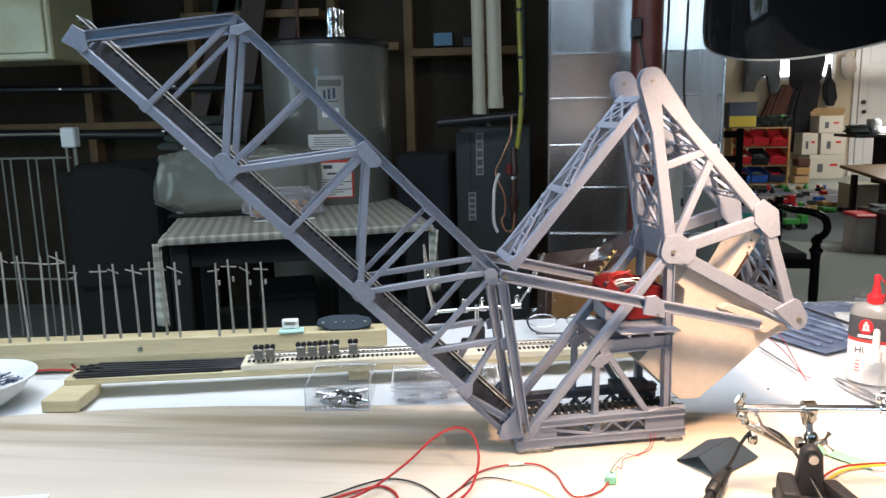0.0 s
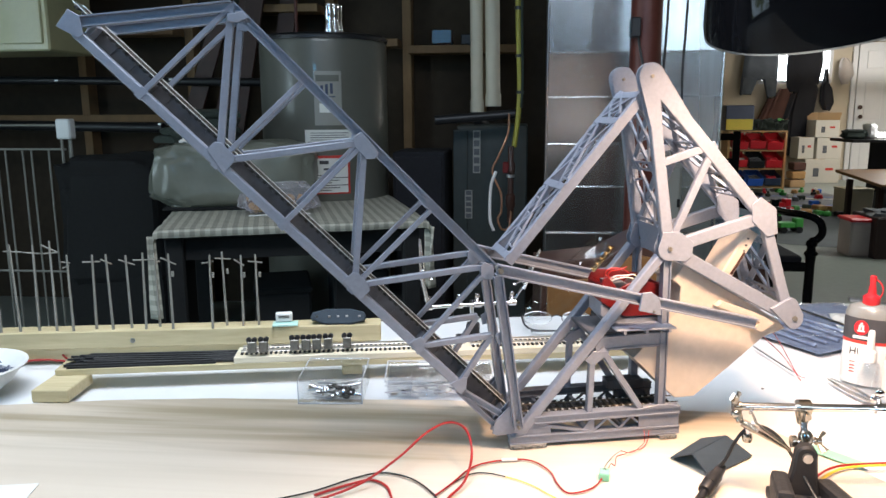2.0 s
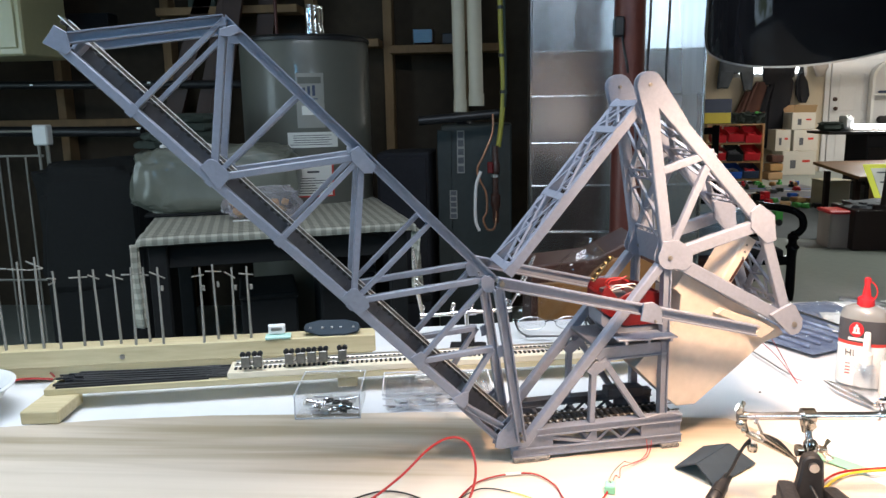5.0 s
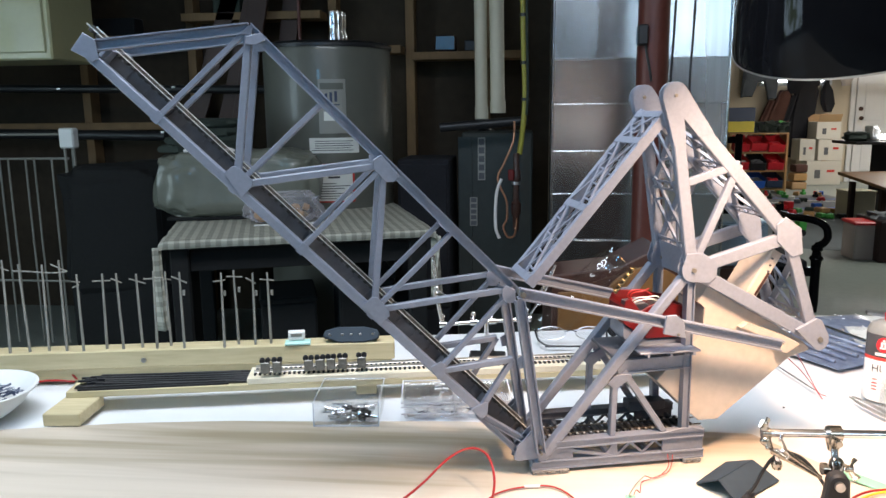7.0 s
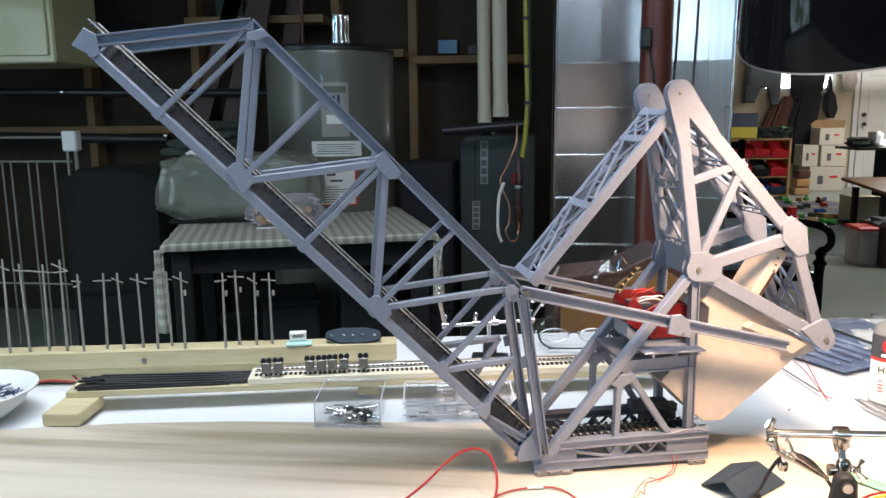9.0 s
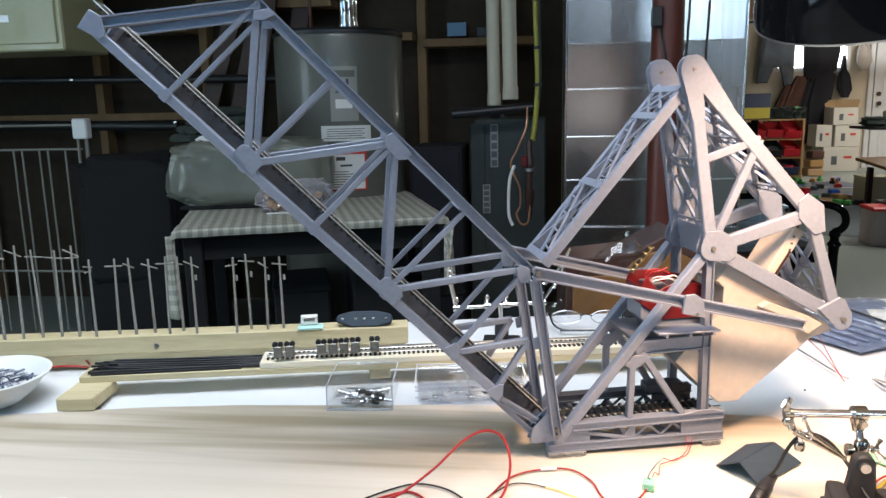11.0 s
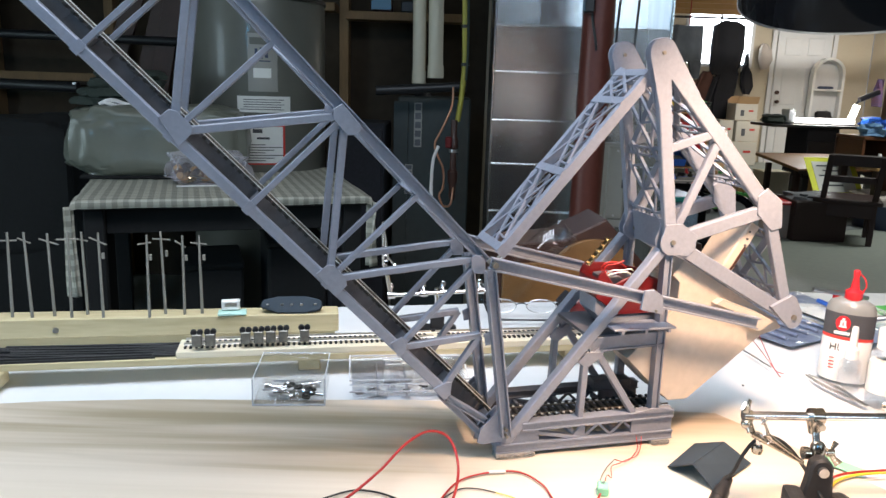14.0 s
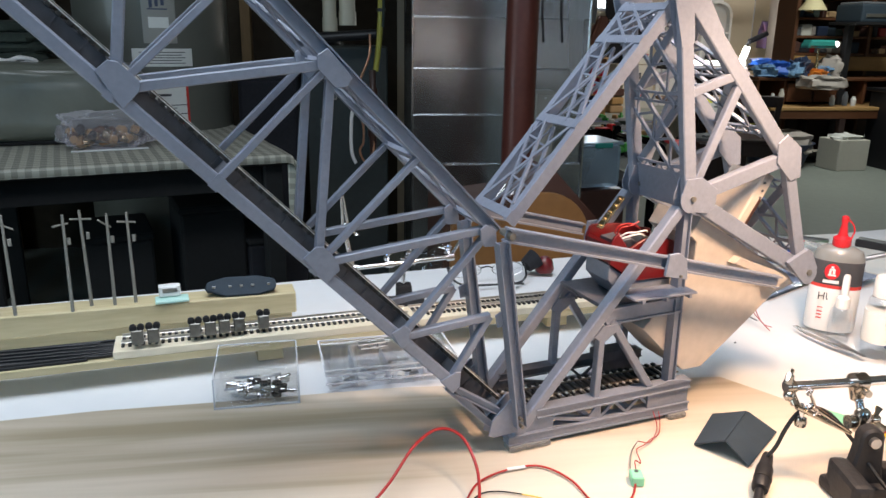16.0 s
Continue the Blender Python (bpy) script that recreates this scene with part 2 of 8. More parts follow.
M["yellowtoy"] = material("bright_yellow_plastic", (0.70, 0.55, 0.05), 0.45, 0, 60, 0.1, 0.05)
M["orange"] = material("orange_plastic", (0.75, 0.22, 0.03), 0.4, 0, 60, 0.08, 0.05)
M["teal"] = material("teal_glass", (0.04, 0.28, 0.24), 0.15, 0, 60, 0.1, 0.02, coat=0.4)
M["leather"] = material("brown_leather_board", (0.11, 0.042, 0.018), 0.4, 0, 40, 0.2, 0.15, spread=6, coat=0.15)
M["tan_board"] = material("tan_board", (0.19, 0.095, 0.032), 0.45, 0, 40, 0.2, 0.1, spread=6, coat=0.1)
M["dark_brown"] = material("dark_brown_board", (0.045, 0.018, 0.012), 0.45, 0, 40, 0.2, 0.1, coat=0.15)
M["bag"] = material("milky_plastic_sheet", (0.15, 0.155, 0.125), 0.36, 0, 14, 0.2, 1.0, spread=4, coat=0.2)
M["window"] = material("daylit_pane", (0.86, 0.93, 1.0), 0.3, 0, 20, 0.02, 0.0, emit=9.0)
M["back_window"] = material("daylit_back_pane", (0.66, 0.84, 1.0), 0.3, 0, 20, 0.02, 0.0, emit=7.0)
M["tube"] = material("lit_tube", (1.0, 0.97, 0.92), 0.3, 0, 20, 0.02, 0.0, emit=6.0)


def gingham():
    m = material("grey_gingham_cloth", (0.5, 0.5, 0.45), 0.85, 0, 300, 0.06, 0.3)
    n, link = m.node_tree.nodes, m.node_tree.links.new
    tc = n.new("ShaderNodeTexCoord")
    sep = n.new("ShaderNodeSeparateXYZ")
    link(tc.outputs["UV"], sep.inputs[0])
    bands = []
    for k in (0, 1):
        f = n.new("ShaderNodeMath")
        f.operation = "PINGPONG"
        f.inputs[1].default_value = 0.5
        link(sep.outputs[k], f.inputs[0])
        g = n.new("ShaderNodeMath")
        g.operation = "GREATER_THAN"
        g.inputs[1].default_value = 0.25
        link(f.outputs[0], g.inputs[0])
        bands.append(g)
    s = n.new("ShaderNodeMath")
    s.operation = "ADD"
    link(bands[0].outputs[0], s.inputs[0])
    link(bands[1].outputs[0], s.inputs[1])
    ramp = n.new("ShaderNodeValToRGB")
    ramp.color_ramp.interpolation = "CONSTANT"
    e = ramp.color_ramp.elements
    e[0].position, e[0].color = 0.0, (0.52, 0.50, 0.42, 1)
    e[1].position, e[1].color = 0.75, (0.24, 0.235, 0.195, 1)
    mid = e.new(0.25)
    mid.color = (0.36, 0.35, 0.29, 1)
    sc = n.new("ShaderNodeMath")
    sc.operation = "MULTIPLY"
    sc.inputs[1].default_value = 0.5
    link(s.outputs[0], sc.inputs[0])
    link(sc.outputs[0], ramp.inputs[0])
    link(ramp.outputs[0], n["Principled BSDF"].inputs["Base Color"])
    return m


M["gingham"] = gingham()


def plywood():
    """Pale veneer: fine long grain, with darker drawn-out streaks in the rear half of the sheet."""
    m = material("pale_plywood", (0.605, 0.52, 0.425), 0.42, 0, 46, 0.02, 0.05, stretch=(0.10, 2.4, 2.4), second=(0.645, 0.568, 0.475), spread=2.6, coat=0.15)
    n, link = m.node_tree.nodes, m.node_tree.links.new
    b = n["Principled BSDF"]
    plain = b.inputs["Base Color"].links[0].from_socket
    tc = n.new("ShaderNodeTexCoord")
    sep = n.new("ShaderNodeSeparateXYZ")
    link(tc.outputs["Object"], sep.inputs[0])
    facs = []
    for stretch, scale, lo, hi in (((0.055, 1.0, 1.0), 34.0, 0.40, 0.72), ((0.10, 1.0, 1.0), 9.0, 0.36, 0.66)):
        mp = n.new("ShaderNodeMapping")
        mp.inputs["Scale"].default_value = stretch
        mp.inputs["Rotation"].default_value = (0, 0, radians(-6))
        link(tc.outputs["Object"], mp.inputs["Vector"])
        no = n.new("ShaderNodeTexNoise")
        no.inputs["Scale"].default_value, no.inputs["Detail"].default_value, no.inputs["Distortion"].default_value = scale, 4, 0.5
        link(mp.outputs[0], no.inputs["Vector"])
        mr = n.new("ShaderNodeMapRange")
        mr.interpolation_type = "SMOOTHSTEP"
        mr.inputs[1].default_value, mr.inputs[2].default_value = lo, hi
        link(no.outputs["Fac"], mr.inputs[0])
        facs.append(mr.outputs[0])
    # position mask: streaks fade out towards the front and the right
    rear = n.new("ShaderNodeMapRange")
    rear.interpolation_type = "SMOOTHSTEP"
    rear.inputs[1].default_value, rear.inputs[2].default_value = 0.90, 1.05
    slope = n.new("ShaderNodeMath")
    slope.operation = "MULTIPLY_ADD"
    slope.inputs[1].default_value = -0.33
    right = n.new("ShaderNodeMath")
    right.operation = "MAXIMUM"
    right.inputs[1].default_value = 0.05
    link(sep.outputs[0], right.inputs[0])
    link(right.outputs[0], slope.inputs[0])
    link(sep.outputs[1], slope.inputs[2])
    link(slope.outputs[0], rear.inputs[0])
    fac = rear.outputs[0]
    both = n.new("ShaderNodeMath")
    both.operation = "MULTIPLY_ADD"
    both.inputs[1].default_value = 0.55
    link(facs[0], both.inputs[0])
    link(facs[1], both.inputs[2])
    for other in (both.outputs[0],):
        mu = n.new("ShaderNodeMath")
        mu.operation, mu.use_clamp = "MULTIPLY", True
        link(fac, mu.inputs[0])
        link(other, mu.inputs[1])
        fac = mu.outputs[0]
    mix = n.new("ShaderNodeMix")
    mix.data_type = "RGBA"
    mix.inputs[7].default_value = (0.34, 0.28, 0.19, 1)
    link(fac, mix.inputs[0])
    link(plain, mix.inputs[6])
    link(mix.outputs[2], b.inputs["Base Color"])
    return m


M["ply"] = plywood()


def garden_pane():
    """Sky and sunlit foliage seen through a glazed door."""
    m = bpy.data.materials.new("daylit_garden_pane")
    m.use_nodes = True
    n, link = m.node_tree.nodes, m.node_tree.links.new
    b = n["Principled BSDF"]
    no = n.new("ShaderNodeTexNoise")
    no.inputs["Scale"].default_value, no.inputs["Detail"].default_value = 3.5, 5
    tc = n.new("ShaderNodeTexCoord")
    link(tc.outputs["Object"], no.inputs["Vector"])
    ramp = n.new("ShaderNodeValToRGB")
    e = ramp.color_ramp.elements
    e[0].position, e[0].color = 0.42, (0.16, 0.22, 0.14, 1)
    e[1].position, e[1].color = 0.52, (0.62, 0.82, 1.0, 1)
    link(no.outputs["Fac"], ramp.inputs[0])
    link(ramp.outputs[0], b.inputs["Emission Color"])
    b.inputs["Emission Strength"].default_value = 9.0
    b.inputs["Base Color"].default_value = (0.1, 0.1, 0.1, 1)
    return m


M["garden_pane"] = garden_pane()

# ---------------------------------------------------------------- building blocks


def mesh_of(name, bm, mat, smooth=False):
    bmesh.ops.recalc_face_normals(bm, faces=bm.faces)
    me = bpy.data.meshes.new(name)
    bm.to_mesh(me)
    bm.free()
    me.materials.append(M[mat])
    if smooth:
        me.shade_smooth()
        me.set_sharp_from_angle(angle=radians(38))
    return me


def part(name, bm, mat, parent, label="", smooth=False):
    ob = new(name, mesh_of(name, bm, mat, smooth))
    ob.parent = parent
    if label:
        ob["label"] = label
    return ob


def thing(name, label, category, at=(0, 0, 0), turn=0, group=""):
    ob = new(name)
    ob.empty_display_size = 0.02
    ob.matrix_basis = pose(*at, 0, 0, turn)
    return tagged(ob, label, category, group)


def solo(name, bm, mat, label, category, at=(0, 0, 0), turn=0, group="", kind="", smooth=False):
    ob = new(name, mesh_of(name, bm, mat, smooth))
    ob.matrix_basis = pose(*at, 0, 0, turn)
    return tagged(ob, label, category, group, kind)


def bm_new():
    return bmesh.new()


def box(bm, c, size, bevel=0.0, m=None, seg=1):
    """A box round c, with its edges eased."""
    t = bmesh.new()
    bmesh.ops.create_cube(t, size=1, matrix=Matrix.Diagonal((*size, 1)))
    if bevel:
        bmesh.ops.bevel(t, geom=t.edges[:], offset=min(bevel, min(size) * 0.45), segments=seg, affect="EDGES", profile=0.6)
    t.transform((m or Matrix.Identity(4)) @ Matrix.Translation(c) if m is None else Matrix.Translation(c) @ m)
    join(bm, t)
    return bm


def join(bm, t):
    me = bpy.data.meshes.new("tmp")
    t.to_mesh(me)
    t.free()
    bm.from_mesh(me)
    bpy.data.meshes.remove(me)


def sweep(bm, section, p0, p1, side):
    """Extrudes a closed section (a along side, b along the cross direction) from p0 to p1."""
    p0, p1 = Vector(p0), Vector(p1)
    d = (p1 - p0).normalized()
    a = Vector(side)
    a = (a - d * a.dot(d)).normalized()
    b = d.cross(a)
    r0 = [bm.verts.new(p0 + a * x + b * y) for x, y in section]
    r1 = [bm.verts.new(p1 + a * x + b * y) for x, y in section]
    k = len(section)
    for i in range(k):
        bm.faces.new((r0[i], r0[(i + 1) % k], r1[(i + 1) % k], r1[i]))
    bm.faces.new(r0[::-1])
    bm.faces.new(r1)
    return bm


def rect(w, h, c=0.0):
    w, h = w / 2, h / 2
    if not c:
        return [(-w, -h), (w, -h), (w, h), (-w, h)]
    return [(-w + c, -h), (w - c, -h), (w, -h + c), (w, h - c), (w - c, h), (-w + c, h), (-w, h - c), (-w, -h + c)]


def ibeam(w, h, fl, web):
    """Flanges on both edges of the width w, a web between; h deep."""
    a, b, f, k = w / 2, h / 2, fl, web / 2
    return [(-a, -b), (-a + f, -b), (-a + f, -k), (a - f, -k), (a - f, -b), (a, -b), (a, b), (a - f, b), (a - f, k), (-a + f, k), (-a + f, b), (-a, b)]


def rod(bm, p0, p1, r, r1=None, n=12):
    p0, p1 = Vector(p0), Vector(p1)
    d = (p1 - p0)
    t = bmesh.new()
    bmesh.ops.create_cone(t, cap_ends=True, segments=n, radius1=r, radius2=r if r1 is None else r1, depth=d.length)
    t.transform(Matrix.Translation((p0 + p1) / 2) @ d.to_track_quat("Z", "Y").to_matrix().to_4x4())
    join(bm, t)
    return bm


def ball(bm, c, r, n=10, scale=(1, 1, 1)):
    t = bmesh.new()
    bmesh.ops.create_uvsphere(t, u_segments=n + 4, v_segments=n, radius=r)
    t.transform(Matrix.Translation(c) @ Matrix.Diagonal((*scale, 1)))
    join(bm, t)
    return bm


def prism(bm, pts, v0, v1, ease=0.0):
    """A plate of the outline pts, given as (u, w), between the depths v0 and v1."""
    t = bmesh.new()
    f = t.faces.new([t.verts.new((x, v0, z)) for x, z in pts])
    g = bmesh.ops.extrude_face_region(t, geom=[f])
    for v in g["geom"]:
        if isinstance(v, bmesh.types.BMVert):
            v.co.y = v1
    if ease:
        bmesh.ops.bevel(t, geom=[e for e in t.edges if abs(e.verts[0].co.y - e.verts[1].co.y) < 1e-6], offset=ease, segments=1, affect="EDGES")
    join(bm, t)
    return bm


def lathe(bm, profile, n=32, m=None, squash=1.0, loop=False):
    """Turns a profile of (radius, z) round the z axis."""
    t = bmesh.new()
    rings = []
    for r, z in profile:
        rings.append([t.verts.new((r * math.cos(2 * math.pi * i / n), squash * r * math.sin(2 * math.pi * i / n), z)) for i in range(n)])
    for a, b in zip(rings, rings[1:] + rings[:1] if loop else rings[1:]):
        for i in range(n):
            t.faces.new((a[i], a[(i + 1) % n], b[(i + 1) % n], b[i]))
    for ring, flip in ((rings[0], True), (rings[-1], False)):
        if not loop and (ring[0].co - ring[n // 2].co).length > 1e-5:
            t.faces.new(ring[::-1] if flip else ring)
    bmesh.ops.remove_doubles(t, verts=t.verts, dist=1e-6)
    if m is not None:
        t.transform(m)
    join(bm, t)
    return bm


def smooth_path(pts, steps=8):
    """Catmull-Rom through the points."""
    p = [Vector(q) for q in pts]
    p = [p[0] * 2 - p[1], *p, p[-1] * 2 - p[-2]]
    out = []
    for i in range(1, len(p) - 2):
        for k in range(steps):
            t = k / steps
            a, b, c, d = p[i - 1], p[i], p[i + 1], p[i + 2]
            out.append(0.5 * ((2 * b) + (c - a) * t + (2 * a - 5 * b + 4 * c - d) * t * t + (3 * b - a - 3 * c + d) * t ** 3))
    out.append(p[-2])
    return out


def tube(bm, pts, r, n=8, steps=8):
    """A round cable along a smooth path."""
    path = smooth_path(pts, steps)
    up = Vector((0.13, 0.27, 1)).normalized()
    rings = []
    for i, q in enumerate(path):
        d = (path[min(i + 1, len(path) - 1)] - path[max(i - 1, 0)]).normalized()
        a = d.cross(up)
        a = a.normalized() if a.length > 1e-4 else d.orthogonal().normalized()
        b = d.cross(a)
        rings.append([bm.verts.new(q + (a * math.cos(2 * math.pi * k / n) + b * math.sin(2 * math.pi * k / n)) * r) for k in range(n)])
    for s, e in zip(rings, rings[1:]):
        for k in range(n):
            bm.faces.new((s[k], s[(k + 1) % n], e[(k + 1) % n], e[k]))
    bm.faces.new(rings[0][::-1])
    bm.faces.new(rings[-1])
    return bm


def crumple(bm, amount, scale, seed=0):
    for v in bm.verts:
        q = v.co * scale + Vector((seed, seed * 1.7, 0))
        v.co += Vector((noise.noise(q), noise.noise(q + Vector((9, 0, 0))), noise.noise(q + Vector((0, 9, 0))))) * amount
    return bm


# ---------------------------------------------------------------- the room


def setting(name, c, size, mat, label, bevel=0.0):
    return solo(name, box(bm_new(), (0, 0, 0), size, bevel), mat, label, name.split("_")[0], c, kind="structure")


setting("floor", (1.75, 4.5, FLOOR - 0.05), (11.9, 16.4, 0.1), "concrete", "grey painted concrete workshop floor")
setting("ceiling", (1.75, 4.5, CEIL + 0.05), (11.9, 16.4, 0.1), "ceil", "plain dull ceiling of the workshop")
setting("wall_north", (3.56, 12.46, (FLOOR + CEIL) / 2), (6.2, 0.12, CEIL - FLOOR), "wall", "cream painted wall at the far end")
setting("wall_east", (6.72, 4.5, (FLOOR + CEIL) / 2), (0.12, 15.76, CEIL - FLOOR), "wall", "cream painted side wall")
setting("wall_south", (1.36, -1.64, (FLOOR + CEIL) / 2), (10.48, 0.12, CEIL - FLOOR), "dark_wall", "dim unfinished wall behind the bench")
setting("wall_west", (-3.94, 0.45, (FLOOR + CEIL) / 2), (0.12, 7.66, CEIL - FLOOR), "dark_wall", "dim unfinished side wall")
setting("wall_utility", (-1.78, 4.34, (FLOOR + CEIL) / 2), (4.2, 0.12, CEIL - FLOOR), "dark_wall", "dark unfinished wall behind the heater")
setting("wall_partition", (0.38, 8.34, (FLOOR + CEIL) / 2), (0.12, 8.1, CEIL - FLOOR), "wall", "cream partition wall")

# windows behind the bench, out of view; window_2 is added to carry the blue fill
wn = tagged(thing("window_2", "unseen window added behind the bench to carry the blue fill light", "window", (-0.8, -1.57, 0)), kind="structure")
part("pane", box(bm_new(), (0, 0, 1.22), (0.50, 0.012, 0.72)), "clear", wn)
for cx, cz, sx, sz in ((0, 0.86, 0.6, 0.05), (0, 1.62, 0.6, 0.05), (-0.3, 1.24, 0.05, 0.80), (0.3, 1.24, 0.05, 0.80)):
    part("window_frame", box(bm_new(), (cx, 0.005, cz), (sx, 0.05, sz), 0.004), "door", wn)

wide = tagged(thing("window_3", "wide daylit window in the wall behind the bench", "window", (1.86, -1.57, 0)), kind="structure")
part("pane", box(bm_new(), (0, 0, 1.27), (1.02, 0.012, 0.62)), "back_window", wide, "daylit pane")
for cx, cz, sx, sz in ((0, 0.935, 1.12, 0.05), (0, 1.605, 1.12, 0.05), (-0.535, 1.27, 0.05, 0.62), (0.535, 1.27, 0.05, 0.62)):
    part("window_frame", box(bm_new(), (cx, 0.005, cz), (sx, 0.05, sz), 0.004), "door", wide)

# glazed outside door in the side wall, with daylight and greenery beyond
gd = tagged(thing("door_2", "glazed outside door with daylight and trees beyond", "door", (-3.87, 0.45, FLOOR)), kind="structure")
part("pane", box(bm_new(), (0, 0, 1.06), (0.012, 1.36, 1.86)), "garden_pane", gd, "daylit glass")
for cy, cz, sy, sz in ((0, 0.06, 1.56, 0.12), (0, 2.05, 1.56, 0.10), (-0.73, 1.05, 0.10, 1.86), (0.73, 1.05, 0.10, 1.86)):
    part("door_rail", box(bm_new(), (0.012, cy, cz), (0.045, sy, sz), 0.004), "door", gd)

# ---------------------------------------------------------------- the bench
BENCH_TURN = 11.5
bench = thing("workbench", "long workbench with a thick pale top on square legs", "workbench", (0.15, 1.0, 0), BENCH_TURN)
part("tabletop", box(bm_new(), (0.0, 0.1, -0.026), (2.9, 1.06, 0.04), 0.004), "white_board", bench, "white paper-covered top")
for sx in (-1.38, 1.38):
    for sy in (-0.36, 0.56):
        part("leg", box(bm_new(), (sx, sy, (FLOOR - 0.046) / 2), (0.07, 0.07, -FLOOR - 0.046), 0.004), "pine", bench)
for sy in (-0.36, 0.56):
    part("apron", box(bm_new(), (0, sy, -0.09), (2.68, 0.03, 0.08), 0.003), "pine", bench)

# plywood panel with its back edge under the model
ply = thing("plywood_panel", "pale smooth plywood panel lying flat on the bench top", "panel")
ply_outline = [(-1.1, 0.30), (0.66, 0.30), (0.60, 1.0), (0.545, 1.096), (0.476, 1.19), (0.10, 1.199), (-0.097, 1.183), (-0.21, 1.176), (-0.343, 1.158), (-0.47, 1.130), (-1.1, 0.99)]
for layer, z0, z1 in (("core", -0.004, -0.0015), ("face_veneer", -0.0015, -0.0005)):
    sheet = prism(bm_new(), ply_outline, z0, z1)
    for v in sheet.verts:
        v.co = Vector((v.co.x, v.co.z, v.co.y))
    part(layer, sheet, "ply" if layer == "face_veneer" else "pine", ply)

# ---------------------------------------------------------------- the bascule bridge model
bridge = thing("bascule_bridge_model", "silver-grey painted scale model of a raised bascule bridge", "bridge model", (0.196, 1.0555, 0), 14.4)
DEEP = 0.010          # depth of a truss member
GAP = 0.083           # from the front truss to the back truss


def member(name, p, q, width, v=0.0, depth=DEEP, style="box", mat="paint", parent=None, label="", web=0.42):
    """A straight member in the plane v, from p to q given as (u, w)."""
    sec = rect(width, depth, min(width, depth) * 0.12) if style == "box" else ibeam(width, depth, width * 0.13, depth * web)
    d = Vector((q[0] - p[0], 0, q[1] - p[1])).normalized()
    side = Vector((-d.z, 0, d.x))
    bm = sweep(bm_new(), sec, (p[0], v + depth / 2, p[1]), (q[0], v + depth / 2, q[1]), side)
    return part(name, bm, mat, parent or bridge, label)


def plate(name, pts, v0, v1, mat="paint", parent=None, label="", ease=0.0004):
    return part(name, prism(bm_new(), pts, v0, v1, min(ease, (v1 - v0) * 0.3)), mat, parent or bridge, label)


def pin(at, v0, v1, r=0.0032, parent=None):
    return part("pin", rod(bm_new(), (at[0], v0, at[1]), (at[0], v1, at[1]), r, n=16), "gunmetal", parent or bridge, "dark steel pivot pin", smooth=True)


def arc(c, r, a0, a1, n=14):
    return [(c[0] + r * math.cos(radians(a0 + (a1 - a0) * i / n)), c[1] + r * math.sin(radians(a0 + (a1 - a0) * i / n))) for i in range(n + 1)]


def lattice(name, p, q, wide, thick, side, pitch=1.0, parent=None):
    """A laced bar: two thin rails with a zigzag between them, from p to q (points u, v, w); side is the width direction."""
    p, q = Vector(p), Vector(q)
    d = q - p
    a = Vector(side)
    a = (a - d.normalized() * a.dot(d.normalized())).normalized()
    bm = bm_new()
    for s in (-1, 1):
        sweep(bm, rect(thick * 1.35, thick * 1.35), p + a * s * wide / 2, q + a * s * wide / 2, a)
    n = max(2, round(d.length / (wide * pitch)))
    for i in range(n):
        s = 1 if i % 2 else -1
        sweep(bm, rect(thick * 1.05, thick * 0.7), p + d * i / n + a * s * wide / 2, p + d * (i + 1) / n - a * s * wide / 2, a)
    return part(name, bm, "paint", parent or bridge)


# lift span: s runs up the lower chord from the heel, h square to it
LEAF0 = Vector((-0.0058, 0.0264))
LD = Vector((-0.702, 0.7122))
LN = Vector((0.7122, 0.702))


def leaf(s, h):
    q = LEAF0 + LD * s + LN * h
    return (q.x, q.y)


L1, G1, L3, G2, L5, L6 = leaf(0.5326, 0.001), leaf(0.434, 0.003), leaf(0.3428, 0.001), leaf(0.2418, 0.003), leaf(0.1422, 0.001), leaf(0.0755, 0.001)
TIP, HEEL = leaf(0.6144, 0.0), leaf(0.0, 0.0)
U1, U15, U2, UM, UH = leaf(0.529, 0.1247), leaf(0.430, 0.1200), leaf(0.3413, 0.121), leaf(0.2403, 0.1185), leaf(0.1475, 0.1226)
VR, VB = (-0.0217, 0.1367), (0.009, 0.0322)
GUSSETS = [
    [(-0.4539, 0.469), (-0.4412, 0.4859), (-0.4307, 0.4793), (-0.428, 0.4612), (-0.4336, 0.4575)],
    [(-0.3205, 0.3505), (-0.3115, 0.3577), (-0.3048, 0.3564), (-0.2911, 0.342), (-0.2926, 0.3362), (-0.3043, 0.3237)],
    [(-0.187, 0.208), (-0.1763, 0.2168), (-0.1700, 0.2160), (-0.1584, 0.2033), (-0.1569, 0.1949), (-0.1686, 0.184)],
    [(-0.1716, 0.3609), (-0.1625, 0.3666), (-0.1437, 0.3441), (-0.1487, 0.3371), (-0.1577, 0.3368), (-0.1708, 0.3508)],
    [(-0.1149, 0.1354), (-0.1032, 0.1414), (-0.0978, 0.1367), (-0.0990, 0.1246), (-0.1065, 0.1195)],
    [(-0.0709, 0.0838), (-0.0557, 0.0907), (-0.0502, 0.0904), (-0.0512, 0.0757), (-0.0578, 0.0697)],
    [(-0.292, 0.482), (-0.277, 0.486), (-0.272, 0.479), (-0.2835, 0.474), (-0.293, 0.475)],
    [(-0.0189, 0.1392), (-0.0112, 0.1433), (-0.0110, 0.1276), (-0.0165, 0.1268)],
]
